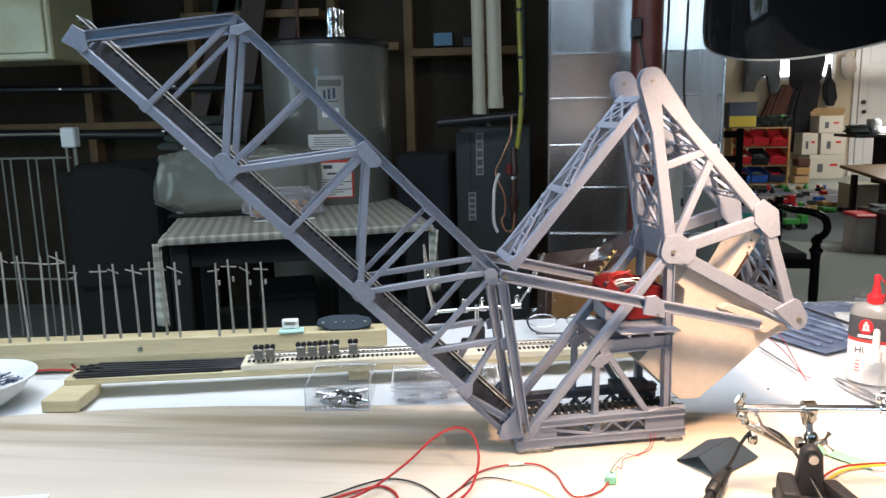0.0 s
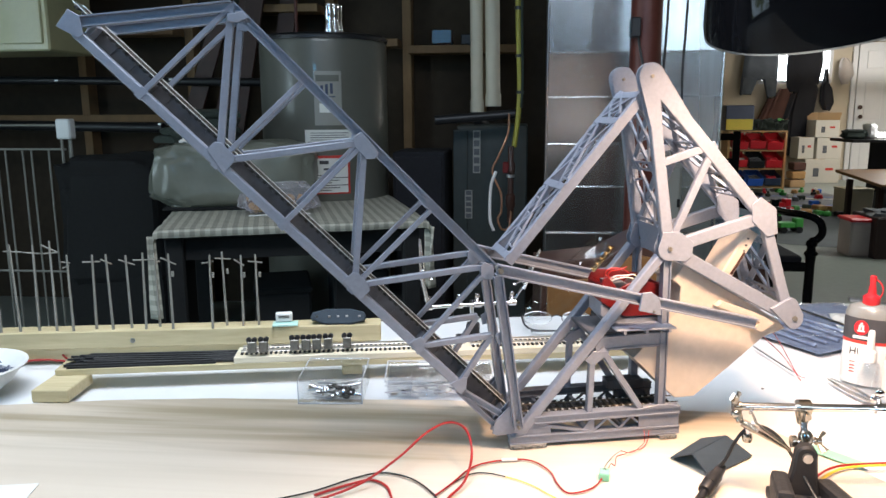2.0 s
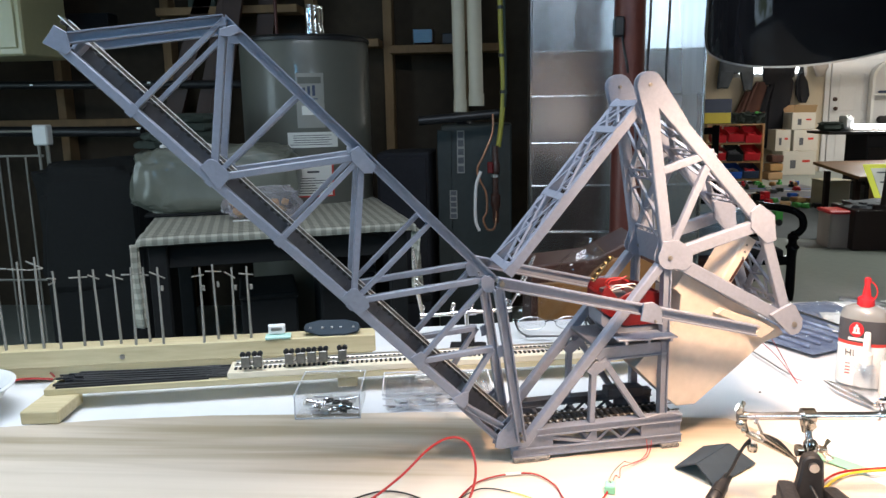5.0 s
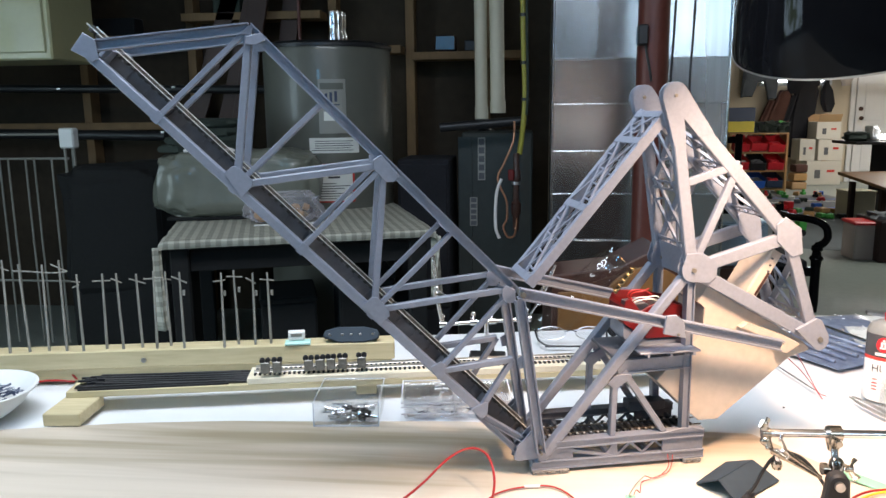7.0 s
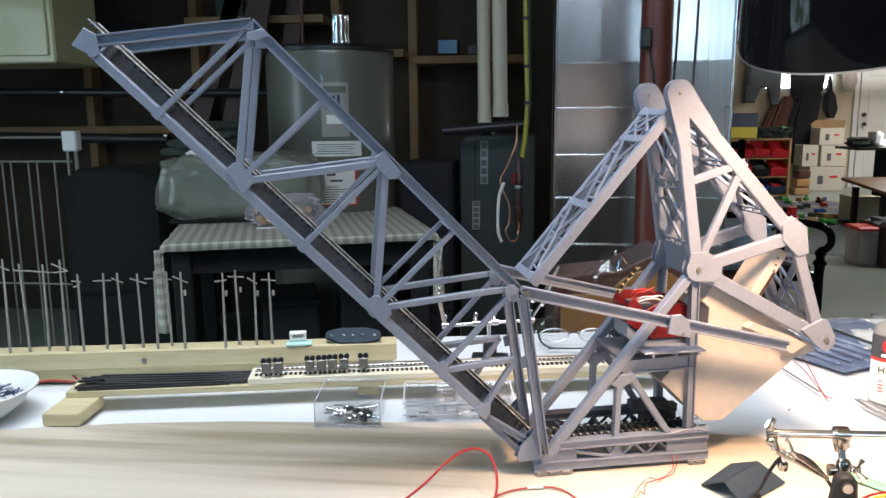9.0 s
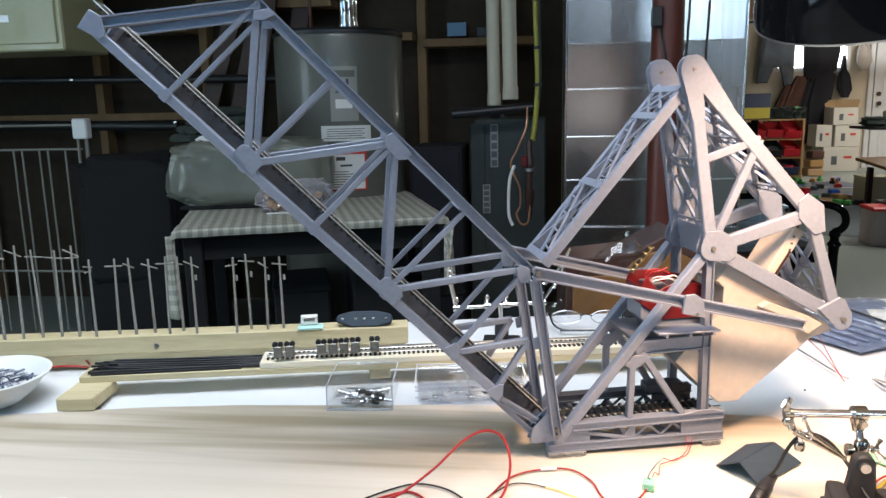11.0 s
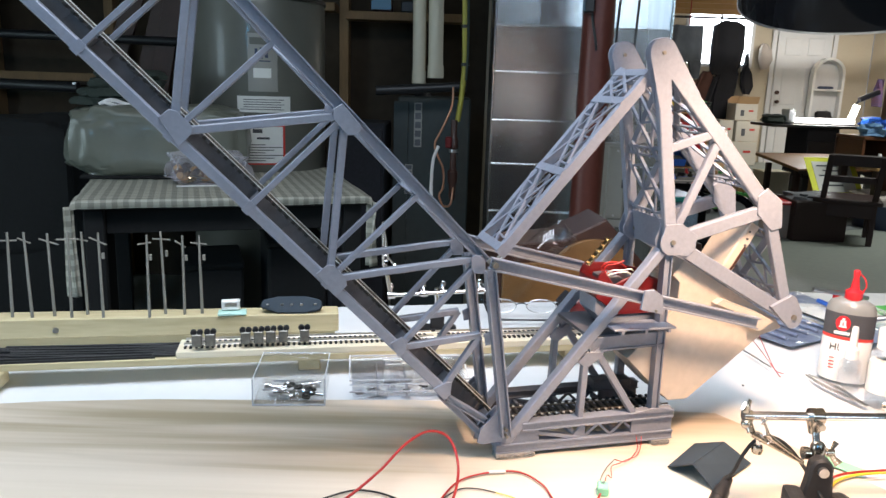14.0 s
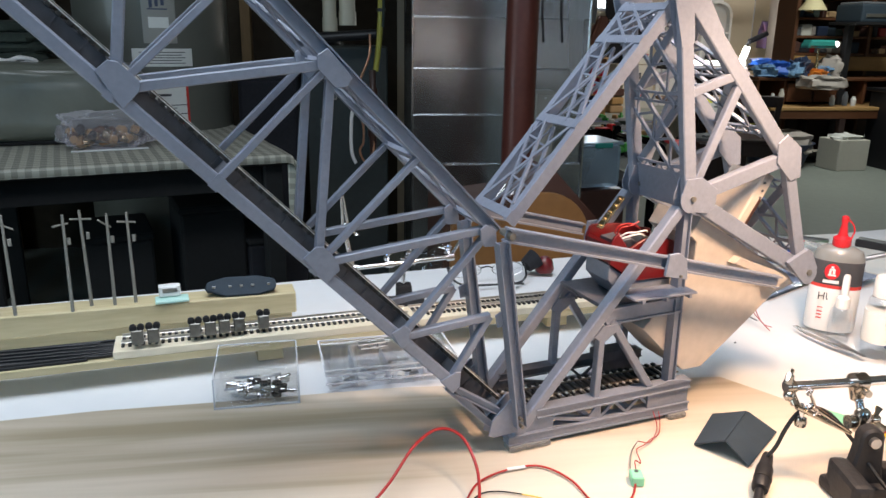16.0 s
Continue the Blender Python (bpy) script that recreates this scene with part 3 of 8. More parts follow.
for v in (0.0, GAP):
    member("lower_chord", leaf(0.072, 0), TIP, 0.0098, v, 0.011)
    member("upper_chord", (UH[0] + 0.004, UH[1] - 0.004), (U1[0] - 0.001, U1[1] + 0.001), 0.0106, v, 0.012, "I", web=0.3)
    member("end_post", (TIP[0] + 0.004, TIP[1] + 0.010), U1, 0.0108, v, 0.012, "I", web=0.3)
    for a, b, w in ((U1, L1, 0.0075), (U1, G1, 0.0105), (U15, G1, 0.0078), (U2, G1, 0.0105), (U2, L3, 0.0078), (U2, G2, 0.0098), (UM, G2, 0.0072), (UH, G2, 0.0095),
                    (UH, L5, 0.0075), (VR, L5, 0.0095), (VR, L6, 0.0085)):
        member("truss_web_bar", a, b, w * 0.72, v + 0.0015, 0.0075, "box")
    for g in GUSSETS:
        mu, mw = sum(q[0] for q in g) / len(g), sum(q[1] for q in g) / len(g)
        g = [(mu + (q[0] - mu) * 0.96, mw + (q[1] - mw) * 0.96) for q in g]
        plate("gusset_plate", g, v - 0.0018, v)
    plate("heel_gusset", [(-0.0358, 0.2190), (-0.0306, 0.2225), (-0.0211, 0.2174), (-0.0200, 0.2058), (-0.0220, 0.2027), (-0.0314, 0.2031), (-0.0346, 0.2085)], v - 0.0018, v)
    hip = [(-0.0208, 0.0205), (-0.0176, 0.0354), (0.0012, 0.0550), (0.0085, 0.0545), (0.0135, 0.0380), (0.0120, 0.0196), (-0.0151, 0.0177)]
    plate("hip_gusset", hip, v - 0.0016, v + 0.0005)
    plate("hip_gusset", hip, v + 0.010, v + 0.012)
    member("heel_bar", (-0.0530, 0.0705), (-0.0110, 0.0425), 0.0066, v, 0.009, "I", web=0.3)
    member("heel_bar", (-0.0610, 0.0745), (-0.0172, 0.0292), 0.0062, v + 0.0005, 0.009, "I", web=0.3)
    member("hip_post", (-0.0165, 0.207), (0.0095, 0.027), 0.0104, v - 0.0105, 0.012, "I", web=0.10)
    for at in ((0.0075, 0.0365), (0.0085, 0.0290)):
        pin(at, v - 0.0115, v - 0.006, 0.0016)
    for s in (0.5326, 0.434, 0.3428, 0.2418):
        member("rivet_strip", leaf(s - 0.004, 0.0), leaf(s + 0.004, 0.0), 0.0118, v - 0.0009, 0.001)

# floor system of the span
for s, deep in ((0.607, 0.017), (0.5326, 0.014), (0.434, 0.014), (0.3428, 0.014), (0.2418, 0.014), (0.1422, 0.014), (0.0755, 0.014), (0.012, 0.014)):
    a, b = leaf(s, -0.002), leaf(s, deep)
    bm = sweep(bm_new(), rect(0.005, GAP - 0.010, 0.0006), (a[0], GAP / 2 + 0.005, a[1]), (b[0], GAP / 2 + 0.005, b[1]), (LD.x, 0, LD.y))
    part("floor_beam", bm, "paint" if s > 0.6 else "dark_grey", bridge, "dark floor beam" if s < 0.6 else "end floor beam")
GAUGE, TRACK_V = 0.0195, 0.0465
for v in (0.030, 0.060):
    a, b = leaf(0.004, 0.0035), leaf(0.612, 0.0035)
    st = member("stringer", a, b, 0.0205, v, 0.003, "box", "dark_grey", label="dark plate girder stringer")
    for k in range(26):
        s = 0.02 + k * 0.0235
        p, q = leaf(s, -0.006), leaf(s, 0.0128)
        member("stiffener", p, q, 0.0016, v - 0.0012, 0.0012, "box", "dark_grey", st)
tie_mesh = mesh_of("tie", box(bm_new(), (0, 0, 0), (0.0042, 0.042, 0.0030), 0.0005), "tie")


def lay_track(parent, at, direction, normal, length, v, pitch=0.0086, start=0.0, metal="rail", gauge=GAUGE, tall=1.0):
    """Two rails on ties along a line of the model's plane."""
    d, n = Vector((direction[0], 0, direction[1])), Vector((normal[0], 0, normal[1]))
    o = Vector((at[0], v, at[1]))
    for k in range(int((length - start) / pitch)):
        t = new("tie", tie_mesh)
        t.parent = parent
        t.matrix_basis = Matrix.Translation(o + d * (start + pitch * (k + 0.5)) + n * 0.0015) @ Matrix((d, (0, 1, 0), n)).transposed().to_4x4()
    sec = [(-0.0009, 0), (0.0009, 0), (0.0009, 0.0003), (0.0003, 0.0005), (0.0003, 0.0014), (0.00055, 0.0017), (0.00055, 0.0022), (-0.00055, 0.0022), (-0.00055, 0.0017), (-0.0003, 0.0014), (-0.0003, 0.0005), (-0.0009, 0.0003)]
    for s in (-1, 1):
        p = o + Vector((0, s * gauge / 2, 0)) + n * 0.003
        bm = sweep(bm_new(), [(x, -y * tall if d.cross(Vector((0, 1, 0))).dot(n) < 0 else y * tall) for x, y in sec], p, p + d * length, (0, 1, 0))
        part("rail", bm, metal, parent, "bright nickel rail" if metal == "rail" else "browned rail")


a = leaf(0.004, 0.0140)
lay_track(bridge, a, LD, LN, 0.640, TRACK_V, gauge=0.0320, tall=0.4)
for s in (-1, 1):
    q = Vector((a[0], TRACK_V + s * 0.0058, a[1])) + Vector((LN.x, 0, LN.y)) * 0.0035
    part("guard_rail", sweep(bm_new(), rect(0.0008, 0.0007), q, q + Vector((LD.x, 0, LD.y)) * 0.640, (0, 1, 0)), "old_rail", bridge, "browned guard rail")

# lateral bracing between the upper chords
for q in (U1, U2, UM, UH):
    bm = sweep(bm_new(), rect(0.007, 0.004), (q[0], 0.008, q[1]), (q[0], GAP + 0.003, q[1]), (LD.x, 0, LD.y))
    part("sway_strut", bm, "paint", bridge)
for p, q in ((U1, U15), (U15, U2), (U2, UM), (UM, UH)):
    for s in (0, 1):
        va, vb = (0.010, GAP) if s else (GAP, 0.010)
        lattice("laced_brace", (p[0], va, p[1]), (q[0], vb, q[1]), 0.006, 0.0011, (LD.x, 0.3, LD.y))

# counterweight link from the heel to the apex
LINK0, LINK1 = Vector((-0.0030, 0.2195)), Vector((0.1525, 0.4075))
LKD = (LINK1 - LINK0).normalized()
LKN = Vector((-LKD.y, LKD.x))
for v in (0.014, 0.078):
    member("link_side_plate", LINK0 - LKN * 0.00225, LINK1 - LKN * 0.00225, 0.0108, v - 0.003, 0.003)
    for s in (-1, 1):
        o = LKN * (s * 0.0047 - 0.00225)
        member("link_flange", LINK0 + o, LINK1 + o, 0.0016, v, 0.005)
top = LKN * 0.0034
stations = [0.006, 0.105, 0.199, 0.236]
for s in stations:
    q = LINK0 + LKD * s + top
    bm = sweep(bm_new(), rect(0.009, 0.0018, 0.0004), (q.x, 0.011, q.y), (q.x, 0.082, q.y), (LKD.x, 0, LKD.y))
    part("batten_plate", bm, "paint", bridge)
for off in (top, LKN * -0.0078):
    for s0, s1 in zip(stations, stations[1:]):
        p, q = LINK0 + LKD * s0 + off, LINK0 + LKD * s1 + off
        if off is not top and s0 > 0.15:
            continue
        a, b = p.lerp(q, 0.06), p.lerp(q, 0.94)
        lattice("laced_brace", (a.x, 0.025, a.y), (b.x, 0.073, b.y), 0.0175, 0.0019, (LKD.x, 1, LKD.y), 0.72)
        bm = sweep(bm_new(), rect(0.0036, 0.0016), (p.x, 0.078, p.y), (q.x, 0.018, q.y), (LKD.x, 0, LKD.y))
        part("flat_brace", bm, "paint", bridge)

# counterweight truss
A, T, B, C = (0.1546, 0.4211), (0.1843, 0.2306), (0.3000, 0.2640), (0.3408, 0.1434)
CROWN = (A[0], A[1] + 0.0020)
AT, AB = (0.1741, 0.3285), (0.2345, 0.3478)
apex, down_b, down_t = Vector(A), (Vector(B) - Vector(A)).normalized(), (Vector(T) - Vector(A)).normalized()
side_b, side_t = Vector((-down_b.y, down_b.x)), Vector((-down_t.y, down_t.x))
rafter_r, rafter_l = apex + down_b * 0.060 + side_b * 0.0076, apex + down_b * 0.050 - side_b * 0.0076
post_l, post_r = apex + down_t * 0.052 - side_t * 0.0069, apex + down_t * 0.050 + side_t * 0.0069
crotch = apex + (down_b + down_t).normalized() * 0.0255
for v in (0.0, GAP):
    member("truss_post", A, T, 0.0135, v, 0.009)
    member("truss_rafter", A, B, 0.0150, v, 0.009)
    member("truss_tie_bar", T, B, 0.0145, v, 0.009)
    member("truss_tie_bar", T, C, 0.0160, v, 0.009)
    member("truss_tie_bar", B, C, 0.0125, v, 0.009)
    member("truss_strut", AT, AB, 0.0085, v + 0.001, 0.007)
    member("truss_strut", (T[0] + 0.004, T[1] + 0.01), AB, 0.0085, v + 0.001, 0.007)
    plate("apex_gusset", arc(CROWN, 0.0146, 196, 30) + [rafter_r, rafter_l, crotch, post_r, post_l], v - 0.0005, v - 0.0001)
    plate("apex_gusset", arc(CROWN, 0.0146, 196, 30) + [rafter_r, rafter_l, crotch, post_r, post_l], v + 0.0091, v + 0.0105)
    plate("trunnion_gusset", [(0.1754, 0.2494), (0.1938, 0.2505), (0.2128, 0.2378), (0.2121, 0.222), (0.2041, 0.2150)] + arc(T, 0.0140, 285, 150, 10), v - 0.002, v - 0.0002)
    plate("trunnion_gusset", [(0.1754, 0.2494), (0.1938, 0.2505), (0.2128, 0.2378), (0.2121, 0.222), (0.2041, 0.2150)] + arc(T, 0.0140, 285, 150, 10), v + 0.0091, v + 0.0105)
    plate("corner_gusset", [(0.2816, 0.2791), (0.2923, 0.2879), (0.3121, 0.274), (0.3161, 0.2446), (0.3035, 0.2411), (0.293, 0.2509), (0.2834, 0.2599)], v - 0.002, v - 0.0002)
    plate("bearing_plate", [(0.3131, 0.1555), (0.3384, 0.1679), (0.3444, 0.1655), (0.3553, 0.1464)] + arc((0.3440, 0.1405), 0.0115, 20, -110, 8) + [(0.3300, 0.1390)], v - 0.005, v - 0.0005)
    pin(CROWN, v - 0.0022, v + 0.0115, 0.0019)
    pin(T, v - 0.0040, v + 0.014, 0.0026)
    pin((0.3440, 0.1420), v - 0.0065, v + 0.010)


def cross_braced(p, q, steps):
    """Laced crosses and struts between the two side frames along p-q."""
    p, q = Vector(p), Vector(q)
    pts = [p + (q - p) * k for k in steps]
    d = (q - p).normalized()
    for s in pts:
        lattice("laced_strut", (s.x, 0.012, s.y), (s.x, GAP, s.y), 0.0085, 0.0016, (d.x, 0, d.y))
    for s, e in zip(pts, pts[1:]):
        lattice("laced_brace", (s.x, GAP, s.y), (e.x, 0.012, e.y), 0.0225, 0.0024, (d.x, 0.4, d.y), 0.72)
        bm = sweep(bm_new(), rect(0.0085, 0.0026, 0.0004), (s.x + 0.0022, 0.012, s.y), (e.x + 0.0022, GAP, e.y), (d.x, -0.4, d.y))
        part("flat_brace", bm, "paint", bridge)


cross_braced(A, T, (0.13, 0.52, 0.88))
cross_braced(A, B, (0.17, 0.48, 0.84))
cross_braced(B, C, (0.25, 0.80))
pp, pq = Vector(A).lerp(Vector(T), 0.885), Vector(A).lerp(Vector(T), 1.06)
bm = sweep(bm_new(), rect(0.0025, GAP - 0.013, 0.0004), (pp.x, (GAP + 0.013) / 2, pp.y), (pq.x, (GAP + 0.013) / 2, pq.y), (1, 0, 0))
part("portal_plate", bm, "paint", bridge)

# tower
for v in (0.002, GAP + 0.002):
    member("tower_leg", (0.1845, 0.220), (0.1855, 0.034), 0.0092, v, 0.011, "I" if v < 0.05 else "box")
    member("tower_raker", (0.1760, 0.2200), (0.0045, 0.0057), 0.0104, v - 0.001, 0.012)
    member("tower_post", (0.0985, 0.110), (0.0965, 0.034), 0.0068, v, 0.009)
    member("tower_brace", (0.1085, 0.115), (0.1610, 0.036), 0.0075, v, 0.009)
    plate("gusset_plate", [(0.0885, 0.1014), (0.0985, 0.1120), (0.1180, 0.1120), (0.1167, 0.1070), (0.1010, 0.0955), (0.0940, 0.0975)], v - 0.0003, v + 0.0012)
    # front base parts are silver-grey, the same parts at the rear a darker grey
    gm = "paint" if v < 0.05 else "dark_grey"
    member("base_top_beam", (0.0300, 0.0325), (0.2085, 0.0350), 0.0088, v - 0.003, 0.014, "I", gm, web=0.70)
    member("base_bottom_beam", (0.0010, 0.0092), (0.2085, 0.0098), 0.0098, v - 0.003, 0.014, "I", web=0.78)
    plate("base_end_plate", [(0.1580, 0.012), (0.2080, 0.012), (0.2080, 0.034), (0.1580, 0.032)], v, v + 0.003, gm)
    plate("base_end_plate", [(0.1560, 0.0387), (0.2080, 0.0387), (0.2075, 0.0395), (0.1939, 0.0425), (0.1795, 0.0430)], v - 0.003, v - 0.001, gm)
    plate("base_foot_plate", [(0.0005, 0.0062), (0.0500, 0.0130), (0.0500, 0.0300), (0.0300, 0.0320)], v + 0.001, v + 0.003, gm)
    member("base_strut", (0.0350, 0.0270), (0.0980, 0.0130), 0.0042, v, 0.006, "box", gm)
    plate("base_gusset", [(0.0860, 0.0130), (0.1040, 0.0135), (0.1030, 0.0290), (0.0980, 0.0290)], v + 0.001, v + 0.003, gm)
    bm = bm_new()
    xs = [0.1040 + 0.0150 * k for k in range(5)]
    for k, (x0, x1) in enumerate(zip(xs, xs[1:])):
        z0, z1 = (0.0145, 0.0280) if k % 2 == 0 else (0.0280, 0.0145)
        sweep(bm, rect(0.0028, 0.002), (x0, v + 0.003, z0), (x1, v + 0.003, z1), (0, 0, 1))
    part("base_lacing", bm, gm, bridge)
for x, z in ((0.006, 0.0045), (0.050, 0.0045), (0.100, 0.0045), (0.150, 0.0045), (0.2, 0.0045)):
    part("base_cross_beam", box(bm_new(), (x, 0.05, z + 0.002), (0.006, 0.075, 0.005), 0.0006), "paint", bridge)
    part("floor_beam", box(bm_new(), (x, 0.05, 0.0240), (0.005, 0.075, 0.005), 0.0006), "dark_grey", bridge)
lay_track(bridge, (0.0180, 0.0262), (1, 0), (0, 1), 0.205, TRACK_V, metal="old_rail", tall=0.5)
for k in range(23):
    for s in (-1, 1):
        part("rail_chair", box(bm_new(), (0.0180 + 0.0086 * (k + 0.5), TRACK_V + s * (GAUGE / 2 + 0.0022), 0.0298), (0.0022, 0.0026, 0.0012)), "rail", bridge)
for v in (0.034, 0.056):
    part("stringer", box(bm_new(), (0.112, v, 0.0236), (0.19, 0.003, 0.0052)), "dark_grey", bridge, "dark plate girder stringer")
for x, w in ((0.022, 0.044), (0.193, 0.022)):
    for v in (0.002, GAP + 0.002):
        foot = box(bm_new(), (x, v + 0.0005, 0.0024), (w, 0.013, 0.0046), 0.0005)
        for k in (-0.32, 0.0, 0.32):
            box(foot, (x + k * w, v - 0.0066, 0.0024), (w * 0.20, 0.0014, 0.0032), 0.0003)
        part("clear_foot", foot, "foot_clear", bridge, "clear plastic foot under the base")

part("relay_case", box(bm_new(), (0.168, GAP - 0.002, 0.0425), (0.048, 0.020, 0.012), 0.001), "dark_grey", bridge, "dark box on the rear girder")

# machinery deck and girder
for v in (0.001, GAP + 0.001):
    member("deck_girder", (0.1020, 0.1195), (0.1880, 0.1225), 0.0165, v + 0.002, 0.006, "I")
bm = box(bm_new(), (0.1560, 0.001, 0.1400), (0.072, 0.030, 0.0022), 0.0005)
for x in (0.130, 0.157, 0.184):
    box(bm, (x, -0.008, 0.1375), (0.003, 0.012, 0.004))
part("service_walkway", bm, "paint", bridge, "pale walkway shelf")
part("machinery_deck", box(bm_new(), (0.1435, 0.047, 0.1290), (0.091, 0.078, 0.004), 0.0005), "dark_grey", bridge, "dark machinery deck")
part("gear_case", prism(bm_new(), [(0.1135, 0.1650), (0.1410, 0.1460), (0.1880, 0.1455), (0.1880, 0.1310), (0.1300, 0.1310), (0.1135, 0.1490)], 0.023, 0.064, 0.001), "paint", bridge, "grey gear case under the motor")
for k, v in enumerate((0.014, 0.078)):
    plate("bearing_bracket", [(0.1421, 0.1868), (0.1533, 0.1874), (0.1629, 0.1804), (0.1649, 0.1606), (0.1393, 0.1667)], -0.029 if k == 0 else GAP + 0.024, -0.0255 if k == 0 else GAP + 0.0275)
    pin((0.1560, 0.1655), -0.031 if k == 0 else GAP + 0.022, -0.025 if k == 0 else GAP + 0.028, 0.0013)
for v, end in ((-0.0255, (0.2850, 0.1435)), (GAP + 0.0150, (0.1320, 0.1807))):
    member("operating_strut", (-0.0215, 0.2180), end, 0.0122, v, 0.010, "I", web=0.14, label="operating strut with a recessed web")
    part("pin", rod(bm_new(), (-0.0180, v - 0.002, 0.2172), (-0.0180, v + 0.018, 0.2172), 0.0030, n=16), "gunmetal", bridge, "pivot pin", smooth=True)

# bare counterweight block with a pocket for the strut
outline = [(0.1520, 0.0980), (0.1958, 0.0550), (0.2065, 0.0448), (0.2308, 0.0452), (0.2810, 0.0865), (0.3170, 0.1160), (0.3440, 0.1245), (0.3351, 0.1351), (0.2090, 0.2080), (0.1985, 0.1898), (0.2070, 0.1821), (0.2061, 0.1555)]
cw = part("counterweight", prism(bm_new(), outline, 0.0125, 0.0800, 0.0008), "balsa", bridge, "unpainted cream card counterweight")
plate("pocket_lip", [(0.2479, 0.1594), (0.2562, 0.1646), (0.3044, 0.1467), (0.3240, 0.1358), (0.3074, 0.1251), (0.2960, 0.1300), (0.3040, 0.1370), (0.2850, 0.1440)], 0.002, 0.0123, "balsa", cw)
member("end_rib", (0.2630, 0.1830), (0.2990, 0.2440), 0.0150, 0.020, 0.050, "box", "balsa", label="cream card arm of the counterweight")
member("rib_slot", (0.2730, 0.1930), (0.2890, 0.2190), 0.0032, 0.0194, 0.0010, "box", "dark_brown", label="dark slot in the arm")
for at in ((0.292, 0.236), (0.290, 0.228), (0.288, 0.221)):
    part("rivet", rod(bm_new(), (at[0], 0.0185, at[1]), (at[0], 0.0205, at[1]), 0.0013, n=8), "dark_grey", bridge)

# red motor housing: an open tub with a dipped front wall, terminals and looped wires
motor = part("motor_housing", prism(bm_new(), [(0.1120, 0.1850), (0.1150, 0.1925), (0.1190, 0.1960), (0.1230, 0.1925), (0.1335, 0.1795), (0.1420, 0.1850), (0.1510, 0.1886), (0.1620, 0.1892), (0.1720, 0.1878), (0.1900, 0.1825), (0.1920, 0.1470), (0.1410, 0.1465), (0.1120, 0.1665)], 0.020, 0.0235, 0.0008), "red", bridge, "red plastic motor housing")
part("back_wall", prism(bm_new(), [(0.1120, 0.1850), (0.1150, 0.1925), (0.1190, 0.1960), (0.1500, 0.1945), (0.1900, 0.1860), (0.1920, 0.1470), (0.1410, 0.1465), (0.1120, 0.1665)], 0.0635, 0.0665, 0.0008), "red", motor)
part("end_wall", prism(bm_new(), [(0.1122, 0.1848), (0.1150, 0.1870), (0.1148, 0.1680), (0.1122, 0.1675)], 0.0237, 0.0633, 0.0006), "red", motor)
part("end_wall", prism(bm_new(), [(0.1880, 0.1830), (0.1905, 0.1825), (0.1915, 0.1490), (0.1890, 0.1490)], 0.0237, 0.0633, 0.0006), "red", motor)
part("tub_floor", prism(bm_new(), [(0.1152, 0.1690), (0.1420, 0.1500), (0.1870, 0.1500), (0.1870, 0.1470), (0.1410, 0.1470), (0.1152, 0.1655)], 0.0237, 0.0633, 0.0006), "red", motor)
part("inner_block", prism(bm_new(), [(0.1230, 0.1700), (0.1240, 0.1860), (0.1420, 0.1880), (0.1500, 0.1830), (0.1520, 0.1600), (0.1300, 0.1600)], 0.030, 0.058, 0.001), "dark_grey", motor, "grey gearbox inside the housing")
part("gear", rod(bm_new(), (0.162, 0.034, 0.176), (0.162, 0.052, 0.176), 0.011, n=20), "steel", motor, "small steel gear", smooth=True)
rail0, rail1 = Vector((0.1060, 0.034, 0.2000)), Vector((0.1300, 0.034, 0.2290))
part("terminal_bar", sweep(bm_new(), rect(0.008, 0.0024, 0.0004), rail0, rail1, (0, 1, 0)), "brass", bridge, "brass terminal strip")
bm = bm_new()
for k in range(5):
    q = rail0.lerp(rail1, 0.06 + 0.21 * k) + Vector((-0.0012, -0.003, 0.0010))
    box(bm, q, (0.0044, 0.0075, 0.0030), 0.0006, Matrix.Rotation(radians(-50), 4, "Y"))
    rod(bm, q + Vector((0, -0.001, 0)), q + Vector((-0.0035, -0.001, 0.0030)), 0.0010, n=8)
part("terminal_block", bm, "brass", bridge, "bright brass terminals")
for mat, pts in (("wire_white", ((0.124, 0.028, 0.190), (0.130, 0.022, 0.196), (0.140, 0.020, 0.1965), (0.150, 0.020, 0.1975), (0.157, 0.026, 0.194))),
                 ("wire_red", ((0.128, 0.030, 0.192), (0.118, 0.024, 0.197), (0.120, 0.021, 0.204), (0.130, 0.022, 0.2055), (0.140, 0.024, 0.203), (0.148, 0.026, 0.198))),
                 ("wire_red", ((0.130, 0.030, 0.190), (0.122, 0.025, 0.195), (0.124, 0.023, 0.2015), (0.134, 0.022, 0.2030), (0.143, 0.022, 0.2065))),
                 ("wire_white", ((0.122, 0.026, 0.188), (0.132, 0.021, 0.193), (0.144, 0.0195, 0.1945), (0.154, 0.026, 0.190)))):
    part("wire", tube(bm_new(), pts, 0.0008, 6), mat, bridge, "thin looped wire", smooth=True)

# ---------------------------------------------------------------- things on the bench: back strip
TR = 11.4


def along(p, turn, s, t=0.0, z=0.0):
    """A point s metres along and t metres across a line that starts at p."""
    a = radians(turn)
    return (p[0] + s * math.cos(a) - t * math.sin(a), p[1] + s * math.sin(a) + t * math.cos(a), z)


